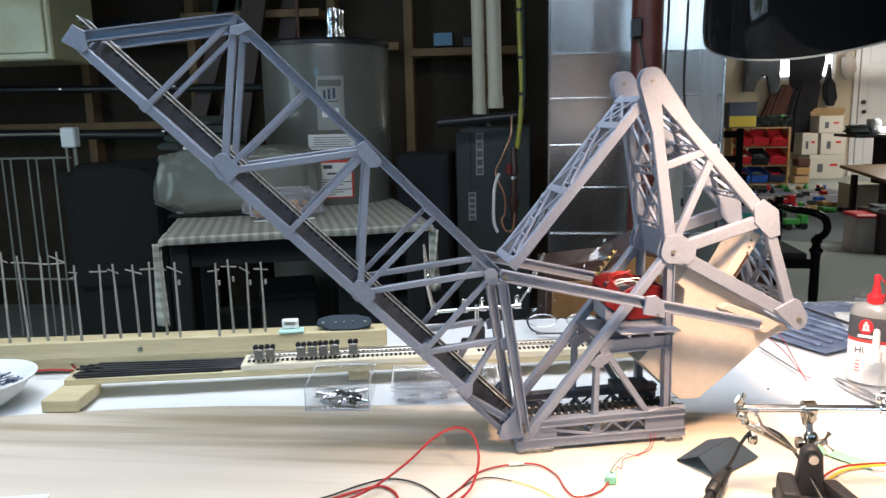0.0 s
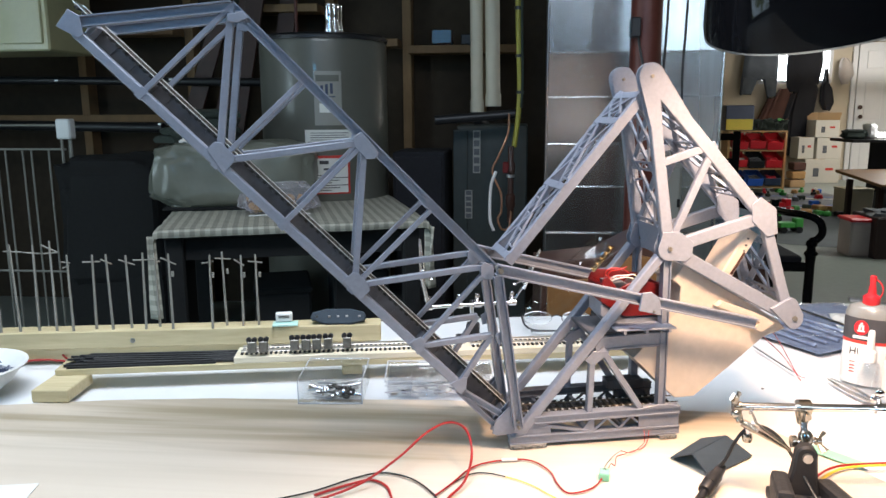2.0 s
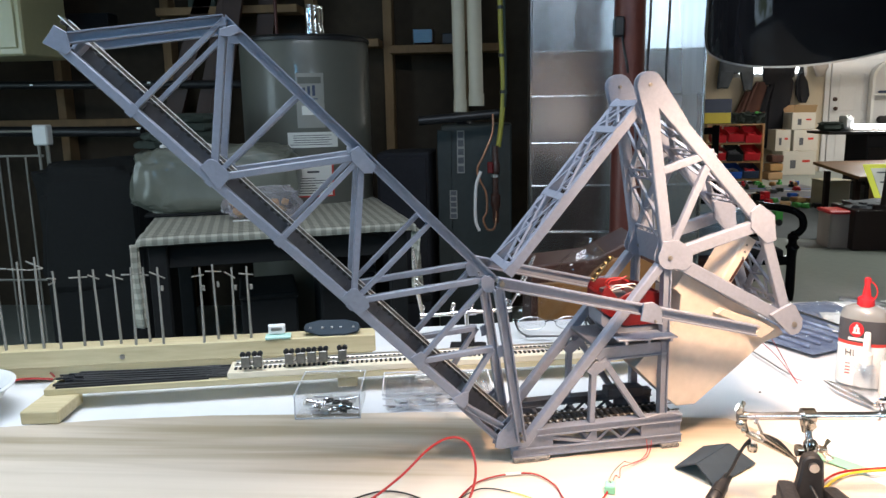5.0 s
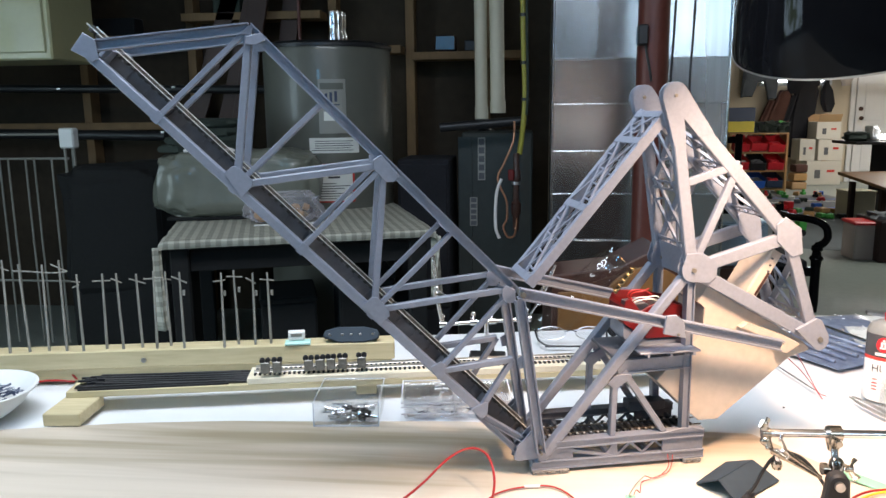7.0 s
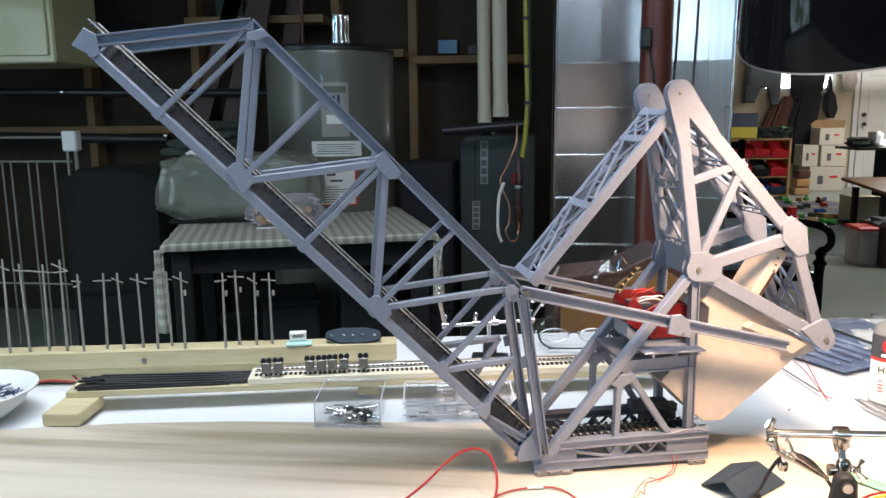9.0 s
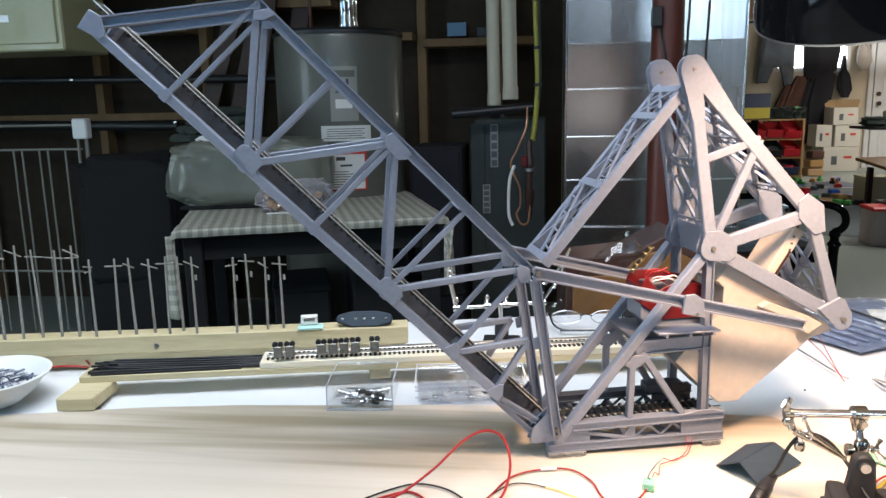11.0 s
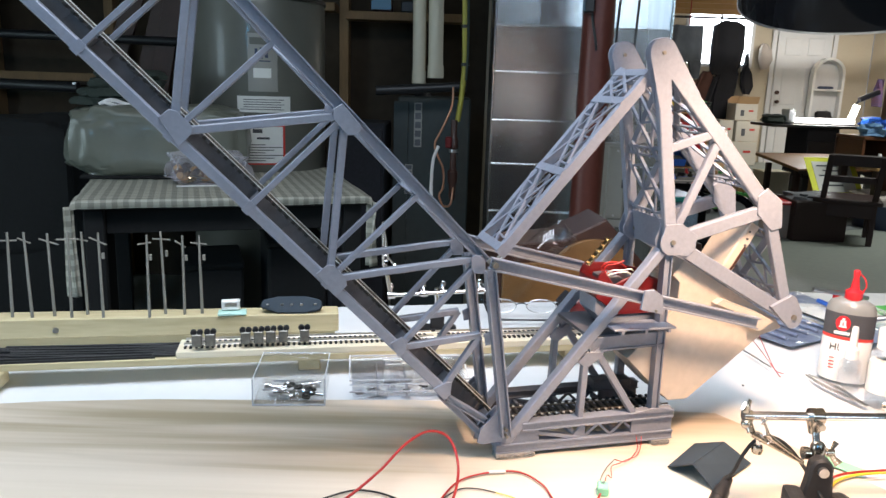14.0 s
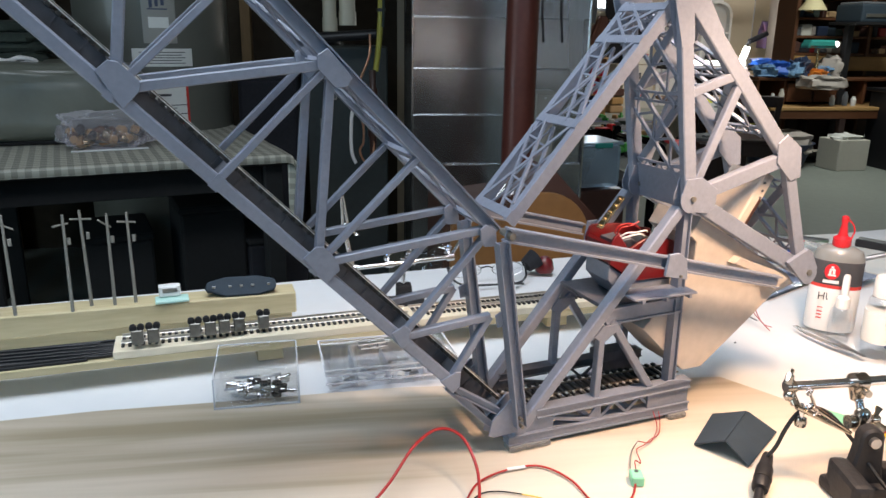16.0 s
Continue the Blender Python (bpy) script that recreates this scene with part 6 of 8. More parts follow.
on_tank("access_panel", -0.612, -0.510, 0.335, 0.545, "panel_grey", 0.006, "pale grey access panel")
on_tank("panel_plate", -0.600, -0.522, 0.350, 0.500, "panel_grey", 0.0075, "pale grey inner panel")
on_tank("panel_strip", -0.604, -0.518, 0.505, 0.530, "heater", 0.0075, "grey strip")
for k in range(3):
    on_tank("panel_badge", -0.586 + 0.018 * k, -0.576 + 0.018 * k, 0.450 + 0.004 * k, 0.490 + 0.004 * k, "dark_blue", 0.009, "dark blue emblem")
on_tank("panel_field", -0.592, -0.532, 0.444, 0.448, "dark_blue", 0.009)
on_tank("panel_field", -0.592, -0.530, 0.385, 0.420, "label", 0.0085, "pale paper strip")
on_tank("paper_label", -0.655, -0.470, 0.258, 0.318, "label", 0.003, "white printed label")
for k in range(5):
    on_tank("print", -0.632 if k else -0.645, -0.49 - 0.01 * (k % 2), 0.268 + 0.009 * k, 0.2705 + 0.009 * k, "ink", 0.0042)
on_tank("warning_label", -0.638, -0.488, 0.062, 0.216, "red_ink", 0.003, "red-edged warning label")
on_tank("warning_field", -0.631, -0.495, 0.068, 0.205, "label", 0.0042)
on_tank("print", -0.600, -0.565, 0.182, 0.196, "ink", 0.0054)
on_tank("print", -0.585, -0.540, 0.158, 0.166, "ink", 0.0054)
for k in range(7):
    on_tank("print", -0.622, -0.555 + 0.03 * (k % 3), 0.076 + 0.010 * k, 0.079 + 0.010 * k, "ink", 0.0054)

# table with a gingham cloth
CT = (-0.915, 2.400)
CTOP = 0.012
CTURN = 19
ctable = thing("cloth_table", "dark side table behind the bench", "table", (*CT, CTOP), CTURN)
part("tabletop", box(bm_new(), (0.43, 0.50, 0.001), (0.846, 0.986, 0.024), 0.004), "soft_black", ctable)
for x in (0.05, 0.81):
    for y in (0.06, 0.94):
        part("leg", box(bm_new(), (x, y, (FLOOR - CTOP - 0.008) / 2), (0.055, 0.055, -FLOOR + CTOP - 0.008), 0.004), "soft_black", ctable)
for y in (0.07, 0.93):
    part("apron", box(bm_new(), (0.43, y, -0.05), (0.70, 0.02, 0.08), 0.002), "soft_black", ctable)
b = bmesh.new()
uvl = b.loops.layers.uv.new("unrolled")
NX, NY = 44, 44
LX, LY, DROP = 0.86, 1.0, 0.026
grid = {}
for i in range(NX + 1):
    for j in range(NY + 1):
        s = -DROP + (LX + 2 * DROP) * i / NX
        t = -DROP + (LY + 2 * DROP) * j / NY
        x, y, z = min(max(s, 0), LX), min(max(t, 0), LY), 0.0210
        dx, dy = s - x, t - y
        z -= (abs(dx) + abs(dy)) * 0.92
        x += dx * 0.25 + (0.006 * noise.noise(Vector((s * 9, t * 9, 0))) if dx or dy else 0)
        y += dy * 0.25 + (0.006 * noise.noise(Vector((s * 9, t * 9, 4))) if dx or dy else 0)
        z += 0.0015 * noise.noise(Vector((s * 14, t * 14, 2)))
        grid[i, j] = (b.verts.new((x, y, z)), s, t)
for i in range(NX):
    for j in range(NY):
        q = [grid[i, j], grid[i + 1, j], grid[i + 1, j + 1], grid[i, j + 1]]
        f = b.faces.new([k[0] for k in q])
        for lp, k in zip(f.loops, q):
            lp[uvl].uv = (k[1] / 0.032, k[2] / 0.032)
cloth = new("tablecloth", mesh_of("tablecloth", b, "gingham", True))
cloth.matrix_basis = pose(*CT, CTOP, 0, 0, CTURN)
cloth.modifiers.new("thick", "SOLIDIFY").thickness = 0.002
tagged(cloth, "grey and white gingham cloth draped over a dark table", "tablecloth")
# hanging corners of the cloth
for name, x0, y0, turn, w, h in (("cloth_corner", -0.922, 2.395, 64, 0.035, 0.26), ("cloth_corner", -0.100, 2.683, 122, 0.075, 0.21)):
    b = bmesh.new()
    uvl = b.loops.layers.uv.new("unrolled")
    vs = {}
    for i in range(11):
        for j in range(13):
            s, t = i / 10, j / 12
            vs[i, j] = (b.verts.new(((s - 0.5) * w * (1 - 0.45 * t), 0.014 * math.sin(s * 9 + t * 2) * (0.3 + t), 0.015 - h * t)), s, t)
    for i in range(10):
        for j in range(12):
            q = [vs[i, j], vs[i, j + 1], vs[i + 1, j + 1], vs[i + 1, j]]
            f = b.faces.new([k[0] for k in q])
            for lp, k in zip(f.loops, q):
                lp[uvl].uv = (k[1] * w / 0.032, k[2] * h / 0.032)
    ob = part(name, b, "gingham", cloth, smooth=True)
    ob.matrix_basis = cloth.matrix_basis.inverted() @ pose(x0, y0, 0, 0, 0, turn)
    ob.modifiers.new("thick", "SOLIDIFY").thickness = 0.002


def lump(c, size, seed, rough=0.18, n=28, square=0.55):
    """A soft wrapped bulk."""
    t = bmesh.new()
    bmesh.ops.create_uvsphere(t, u_segments=n, v_segments=n // 2, radius=1)
    for v in t.verts:
        q = v.co.copy()
        for k in range(3):
            q[k] = math.copysign(abs(q[k]) ** square, q[k])
        d = 1 + rough * noise.noise(v.co * 2.2 + Vector((seed, 0, 0))) + 0.35 * rough * noise.noise(v.co * 7 + Vector((0, seed, 0))) + 0.2 * rough * noise.noise(v.co * 17 + Vector((0, 0, seed)))
        v.co = Vector((q.x * size[0] * d, q.y * size[1] * d, q.z * size[2] * d)) + Vector(c)
    return t


bagged = thing("wrapped_machine", "bulky machine wrapped in milky plastic sheet on the table", "wrapped machine", (-0.890, 3.000, 0.0355), 14)
part("base_board", box(bm_new(), (0.01, 0, 0.006), (0.50, 0.26, 0.012), 0.003), "soft_black", bagged, "dark base under the sheet")
part("sheet", crumple(lump((0.01, 0, 0.122), (0.295, 0.155, 0.124), 3, 0.08, 96, 0.42), 0.009, 22, 5), "bag", bagged, smooth=True)
rag = thing("folded_tarpaulin", "dark green folded tarpaulin piled on the wrapped machine", "tarpaulin", (-1.015, 3.000, 0.262), CTURN)
for k in range(4):
    part("fold", lump((0.012 * k, 0, 0.028 + 0.030 * k), (0.15 - 0.012 * k, 0.11, 0.020), 11 + k, 0.22, 20), "cloth_green", rag, smooth=True)
part("rope", tube(bm_new(), [(-0.06, -0.115, 0.02), (-0.02, -0.125, 0.035), (0.03, -0.120, 0.02), (0.07, -0.125, 0.03), (0.11, -0.11, 0.018), (0.02, -0.128, 0.012), (-0.05, -0.12, 0.028)], 0.007, 8), "wire_white", rag, "coil of white rope", smooth=True)
pbag = thing("bag_of_corks", "clear plastic bag of small round wooden pieces", "bag", (-0.655, 2.805, 0.0355), CTURN)
rng = random.Random(9)
for k in range(44):
    b = bm_new()
    m = pose(rng.uniform(-0.10, 0.09), rng.uniform(-0.03, 0.04), 0.014 + rng.uniform(0, 0.042), rng.uniform(60, 120), 0, rng.uniform(0, 180))
    lathe(b, [(0, -0.010), (0.011, -0.010), (0.012, -0.008), (0.012, 0.008), (0.011, 0.010), (0, 0.010)], 14, m)
    part("round_piece", b, ("oak", "brass", "leather", "oak", "darkwood")[k % 5], pbag, smooth=True)
part("film", lump((0, 0, 0.052), (0.125, 0.060, 0.052), 5, 0.35, 40), "bag_film", pbag, smooth=True)
skewer = solo("white_rod", rod(bm_new(), (-0.105, 0, 0), (0.105, 0, 0), 0.003), "white", "thin white rod lying on the gingham cloth", "rod", (-0.630, 2.745, 0.0375), 21)

# furnace, flue pipes and cables
fur = thing("furnace", "dark green-grey steel furnace cabinet with paper labels", "furnace", (0.055, 3.66, FLOOR))
part("cabinet", box(bm_new(), (0.02, 0.0, 0.505), (0.30, 0.40, 1.01), 0.006), "furnace", fur)
part("side_panel", box(bm_new(), (-0.115, -0.205, 0.50), (0.060, 0.008, 0.98), 0.002), "furnace", fur)
for z0, z1, x in ((0.127, 0.307, 0.0), (-0.069, 0.054, -0.034)):
    b = part("paper_label", box(bm_new(), (-0.055 + x + 0.01, -0.2105, (z0 + z1) / 2 - FLOOR), (0.032, 0.002, z1 - z0)), "panel_grey", fur, "grey column label")
    for k in range(5):
        part("print", box(bm_new(), (-0.055 + x + 0.01, -0.2118, z0 - FLOOR + (z1 - z0) * (k + 0.5) / 5), (0.024, 0.001, (z1 - z0) / 7)), "cloth_grey", b)
tub_ = solo("pipe_insulation", rod(bm_new(), (-0.15, 3.30, 0.352), (0.20, 3.33, 0.378), 0.018, n=16), "black", "black foam pipe sleeve running level above the furnace", "pipe", smooth=True)
for x0, x1, r, z in ((0.004, -0.010, 0.027, 0.386), (0.074, 0.055, 0.031, 0.410)):
    b = rod(bm_new(), (x0, 3.57, z), (x1, 3.575, CEIL), r, n=24)
    rod(b, (x0, 3.57, z - 0.002), (x0, 3.57, z + 0.05), r * 1.1, n=24)
    solo("vent_pipe", b, "pvc", "off-white plastic vent pipe rising to the ceiling", "pipe", smooth=True, group="vent pipes")
solo("vent_elbow", tube(bm_new(), [(0.004, 3.57, 0.40), (0.004, 3.57, 0.36), (0.02, 3.60, 0.33), (0.04, 3.62, 0.32)], 0.026, 14), "black", "black rubber pipe boot under the vent pipes", "pipe", smooth=True)
solo("yellow_conduit", tube(bm_new(), [(0.175, 3.28, CEIL), (0.178, 3.28, 0.90), (0.185, 3.28, 0.62), (0.190, 3.28, 0.48), (0.184, 3.28, 0.36), (0.170, 3.285, 0.245)], 0.0105, 12), "yellow", "yellow flexible gas line hanging beside the furnace", "gas line", smooth=True)
solo("green_cable", tube(bm_new(), [(0.190, 3.268, CEIL), (0.194, 3.268, 0.82), (0.200, 3.268, 0.52), (0.197, 3.268, 0.40)], 0.005, 8), "cloth_green", "green cable strapped to the gas line", "cable", smooth=True)
for z in (1.05, 0.78, 0.60, 0.46):
    solo("cable_tie", lathe(bm_new(), [(0.012, -0.006), (0.0155, -0.006), (0.0155, 0.006), (0.012, 0.006)], 16, loop=True), "black", "black cable tie round the yellow gas line", "cable tie", (0.178 + 0.012 * max(0, 0.9 - z) / 0.4, 3.28, z), smooth=True, group="cable ties")
valve = thing("gas_valve", "dark brass gas valve with a red handle", "valve", (0.158, 3.27, 0))
part("body", lathe(bm_new(), [(0, -0.06), (0.012, -0.06), (0.014, 0.0), (0.020, 0.01), (0.020, 0.05), (0.012, 0.06), (0.012, 0.14), (0.018, 0.145), (0.018, 0.18), (0.012, 0.19), (0.012, 0.25), (0, 0.25)], 16), "dark_brown", valve, smooth=True)
part("handle", box(bm_new(), (-0.020, -0.02, 0.165), (0.024, 0.016, 0.045), 0.004), "red", valve, "red lever handle")
part("collar", lathe(bm_new(), [(0.013, 0), (0.017, 0), (0.017, 0.012), (0.013, 0.012)], 16, pose(0, 0, 0.125), loop=True), "steel", valve, smooth=True)
solo("copper_tube", tube(bm_new(), [(0.150, 3.26, 0.375), (0.146, 3.26, 0.300), (0.112, 3.26, 0.215), (0.086, 3.26, 0.160), (0.096, 3.26, 0.115), (0.120, 3.26, 0.060), (0.122, 3.26, -0.010), (0.108, 3.26, -0.045), (0.125, 3.26, -0.085), (0.152, 3.26, -0.080), (0.160, 3.26, -0.03), (0.158, 3.262, 0.01)], 0.0045, 8),
     "copper", "bent copper tube looping down to the valve", "tube", smooth=True)
solo("white_cable", tube(bm_new(), [(0.100, 3.25, 0.150), (0.082, 3.25, 0.100), (0.076, 3.25, 0.020), (0.078, 3.25, -0.050), (0.092, 3.25, -0.090)], 0.0065, 8), "wire_white", "white cable hanging beside the copper tube", "cable", smooth=True)

# galvanised duct with folded seams
duct = thing("sheet_metal_duct", "large galvanised sheet metal duct with folded seams", "duct", (0.612, 3.36, 0))
part("casing", box(bm_new(), (0, 0.012, (CEIL + FLOOR) / 2), (0.628, 0.40, CEIL - FLOOR), 0.004), "galv", duct)
SEAMS = (FLOOR, -0.42, -0.08, 0.10, 0.262, 0.437, 0.600, 0.95, CEIL)
for k, (z0, z1) in enumerate(zip(SEAMS, SEAMS[1:])):
    lean = (0.8, -3.5, -4.2, -3.4, -4.4, -3.6, 0.0, 0.6)[k]
    sheet_ = box(bm_new(), (0, 0, 0), (0.634, 0.006, z1 - z0 - 0.003), 0.001, Matrix.Rotation(radians(-lean), 4, "X"))
    sheet_.transform(Matrix.Translation((0, -0.203, (z0 + z1) / 2)))
    part("sheet_panel", sheet_, "galv", duct)
    if k:
        part("seam", box(bm_new(), (0, -0.2070, z0), (0.640, 0.006, 0.0055), 0.0025, seg=2), "galv", duct, "folded bright seam")
for s in (-1, 1):
    part("corner_fold", box(bm_new(), (s * 0.318, -0.210, (CEIL + FLOOR) / 2), (0.010, 0.016, CEIL - FLOOR), 0.003), "galv", duct)

# steel column with switch gear
post = thing("steel_column", "round oxide-red steel column with dark cables", "column", (0.588, 2.745, 0))
part("tube", rod(bm_new(), (0, 0, FLOOR), (0, 0, CEIL), 0.049, n=40), "pillar", post, smooth=True)
part("base_plate", box(bm_new(), (0, 0, FLOOR + 0.006), (0.16, 0.16, 0.012), 0.002), "pillar", post)
part("outlet_box", box(bm_new(), (-0.040, -0.040, 0.640), (0.030, 0.050, 0.060), 0.004), "black", post, "small black box")
part("cable", tube(bm_new(), [(-0.030, -0.050, 0.66), (-0.028, -0.046, 0.60), (-0.015, -0.054, 0.53), (-0.010, -0.052, 0.50)], 0.004, 8), "wire_black", post, smooth=True)
for x in (0.066, 0.125):
    solo("hanging_cord", tube(bm_new(), [(0.588 + x, 2.76, CEIL), (0.588 + x + 0.002, 2.76, 0.8), (0.588 + x - 0.004, 2.76, 0.50), (0.588 + x + 0.006, 2.76, 0.36)], 0.004, 8), "wire_black", "black cord hanging straight down from the ceiling", "cord", smooth=True, group="hanging cords")

# meter box beyond the column
meter = thing("breaker_box", "pale grey electrical box with a cable on a stand", "electrical box", (0.725, 3.02, 0))
part("case", box(bm_new(), (0, 0, 0.05), (0.095, 0.06, 0.30), 0.008, seg=2), "panel_grey", meter, "pale grey case")
part("cover", box(bm_new(), (0.01, -0.033, 0.06), (0.065, 0.012, 0.26), 0.006), "panel_grey", meter)
part("knockout", rod(bm_new(), (-0.034, -0.0295, -0.06), (-0.034, -0.034, -0.06), 0.007, n=16), "steel", meter, "round steel knockout", smooth=True)
for z in (-0.055, 0.175):
    part("screw", rod(bm_new(), (0.01, -0.038, z), (0.01, -0.042, z), 0.004, n=12), "steel", meter, smooth=True)
part("latch", box(bm_new(), (0.036, -0.042, 0.06), (0.010, 0.008, 0.030), 0.002), "black", meter, "black latch")
part("stand", box(bm_new(), (0, 0, (FLOOR - 0.10) / 2), (0.05, 0.04, -FLOOR - 0.10), 0.004), "steel", meter)
part("cable", tube(bm_new(), [(-0.02, -0.04, -0.09), (-0.02, -0.05, -0.16), (-0.06, -0.06, -0.21), (-0.12, -0.10, -0.17)], 0.006, 8), "wire_white", meter, smooth=True)
adapter = thing("plug_adapter", "pale green-white mains plug adapter hanging on a lead", "plug", (0.5016, 2.175, -0.004), 0)
part("body", box(bm_new(), (-0.012, 0, 0), (0.034, 0.028, 0.034), 0.003), "aqua", adapter)
part("plug", box(bm_new(), (0.016, 0, 0.002), (0.026, 0.026, 0.026), 0.003), "white", adapter)
part("lead", tube(bm_new(), [(0.010, 0.010, 0.006), (0.030, 0.10, 0.03), (0.07, 0.4, -0.06), (0.103, 0.745, -0.166)], 0.0030, 8), "wire_white", adapter, smooth=True)

# brown wooden box behind the bench, wrapped at one side in film
wbox = thing("wooden_cabinet", "dark brown wooden cabinet with a tan arched front panel", "cabinet", (0.42, 1.97, 0), 6)
part("carcass", prism(bm_new(), [(-0.17, FLOOR), (0.26, FLOOR), (0.26, -0.09), (0.178, -0.006), (0.076, 0.102), (-0.021, 0.053), (-0.17, 0.038)], 0.0, 0.15, 0.003), "dark_brown", wbox)
part("front_panel", prism(bm_new(), [(-0.155, FLOOR + 0.02), (0.240, FLOOR + 0.02), (0.240, -0.12)] + arc((0.05, -0.05), 0.108, 20, 150, 14) + [(-0.155, 0.0)], -0.012, -0.0005, 0.002), "tan_board", wbox, "tan arched panel")
b = tube(bm_new(), [(0.225, 1.925, -0.11), (0.262, 1.925, -0.055), (0.318, 1.93, 0.0), (0.365, 1.935, 0.050), (0.400, 1.94, 0.086)], 0.040, 28, 10)
crumple(b, 0.010, 34, 3)
solo("plastic_bag", b, "clear", "crinkled clear plastic bag standing against the cabinet", "plastic bag", smooth=True)

# drying rack of white wire
rack = thing("drying_rack", "white wire drying rack with many thin uprights", "drying rack", (0, 0, 0))
for x, y in ((-1.752, 3.28), (-1.730, 3.30), (-1.712, 3.28)):
    part("upright", rod(bm_new(), (x, y, FLOOR), (x, y, 0.35), 0.006, n=10), "pole", rack, smooth=True)
part("corner_bracket", box(bm_new(), (-1.733, 3.285, 0.322), (0.066, 0.045, 0.085), 0.006), "white", rack, "white plastic corner bracket")
for z, x0 in ((0.338, -2.6), (0.236, -2.6), (-0.30, -2.6), (-0.36, -1.75)):
    part("rail", rod(bm_new(), (x0, 3.285, z), (-1.74 if z > -0.35 else -1.35, 3.285, z), 0.005, n=10), "pole", rack, smooth=True)
for x in (-2.42, -2.30, -2.18, -2.06, -2.02, -1.94, -1.90, -1.82):
    part("bar", rod(bm_new(), (x, 3.285, FLOOR + 0.1), (x, 3.285, 0.236), 0.0042, n=8), "pole", rack, smooth=True)
part("foot", rod(bm_new(), (-1.75, 3.10, FLOOR + 0.008), (-1.75, 3.45, FLOOR + 0.008), 0.008, n=10), "pole", rack)
part("foot", rod(bm_new(), (-2.5, 3.10, FLOOR + 0.008), (-2.5, 3.45, FLOOR + 0.008), 0.008, n=10), "pole", rack)
part("upright", rod(bm_new(), (-2.5, 3.285, FLOOR), (-2.5, 3.285, 0.34), 0.006, n=8), "pole", rack)

# beige steel panel, framing and shelves
pan = thing("electrical_panel", "beige steel panel box mounted on the framing", "panel box", (-2.25, 3.625, 0.0))
part("case", box(bm_new(), (0, 0, 0.99), (0.75, 0.35, 0.66), 0.008), "panel_cream", pan)
part("door", box(bm_new(), (0.0, -0.179, 0.99), (0.70, 0.012, 0.60), 0.005), "panel_cream", pan)
part("nameplate", box(bm_new(), (0.10, -0.187, 0.80), (0.07, 0.003, 0.030)), "steel", pan)
part("latch", box(bm_new(), (0.30, -0.190, 0.98), (0.02, 0.012, 0.05), 0.003), "steel", pan)
part("hanger", box(bm_new(), (0, 0.35, 1.2), (0.5, 0.55, 0.04)), "stud", pan)
for x in (-2.95, -2.17, -1.56, -0.795, -0.395, -0.01):
    setting("trim_stud", (x, 4.22, (FLOOR + CEIL) / 2), (0.045, 0.09, CEIL - FLOOR), "stud", "rough framing stud against the dark wall", 0.002)
for x0, x1, z in ((-3.6, -1.58, 0.80), (-1.05, -0.42, 0.725), (-0.37, 0.20, 0.690), (-3.6, -1.58, 0.36), (-1.54, -0.82, 0.90)):
    setting("trim_rail", ((x0 + x1) / 2, 4.10, z), (x1 - x0, 0.14, 0.038), "stud", "rough horizontal framing board", 0.002)
for k, (z, y, r) in enumerate(((0.565, 3.95, 0.020), (0.345, 3.80, 0.024))):
    bp = thing("black_pipe", "black iron pipe running level along the framing", "pipe", group="black iron pipes")
    part("run", rod(bm_new(), (-3.6, y, z + 0.01), (-1.05 - 0.5 * k, y, z - 0.03), r, n=14), "black", bp, smooth=True)
    for x in (-2.95, -2.17, -1.56):
        part("strap", box(bm_new(), (x, (y + 4.20) / 2, z - 0.012), (0.02, 4.24 - y, 0.012), 0.002), "steel", bp, "steel pipe strap")
solo("red_pipe", rod(bm_new(), (-0.845, 3.75, 0.70), (-0.85, 3.75, CEIL), 0.008, n=10), "pillar", "thin dark red pipe rising from the water heater", "pipe", smooth=True)
for k, (x, z, tilt) in enumerate(((-1.20, 0.55, 12), (-1.28, 0.52, 16), (-1.42, 0.60, 20), (-1.02, 0.66, 9))):
    b = box(bm_new(), (0, 0, 0), (0.09, 0.02, 1.5), 0.002)
    b.transform(Matrix.Rotation(radians(tilt), 4, "Y"))
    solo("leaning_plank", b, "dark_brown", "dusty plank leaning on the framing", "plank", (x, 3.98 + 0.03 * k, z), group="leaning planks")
shelf_goods = [(-0.20, 0.750, 0.10, 0.07, "dark_brown"), (-0.06, 0.735, 0.09, 0.05, "black"), (-1.9, 0.86, 0.22, 0.09, "black"), (-2.5, 0.85, 0.18, 0.07, "dark_brown"), (-1.3, 0.96, 0.14, 0.09, "cloth_green")]
for x, z, w, h, mat in shelf_goods:
    solo("stored_box", box(bm_new(), (0, 0, 0), (w, 0.10, h), 0.004), mat, "dusty dark box stored on a framing board", "box", (x, 4.08, z - 0.735 + 0.735), group="stored boxes")
dk = thing("storage_chest", "large dark storage chest standing under the shelves", "chest", (-1.52, 3.45, FLOOR))
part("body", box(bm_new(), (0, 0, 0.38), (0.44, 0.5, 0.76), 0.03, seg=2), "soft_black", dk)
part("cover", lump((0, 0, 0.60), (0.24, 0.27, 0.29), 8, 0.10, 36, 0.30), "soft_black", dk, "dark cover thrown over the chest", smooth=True)
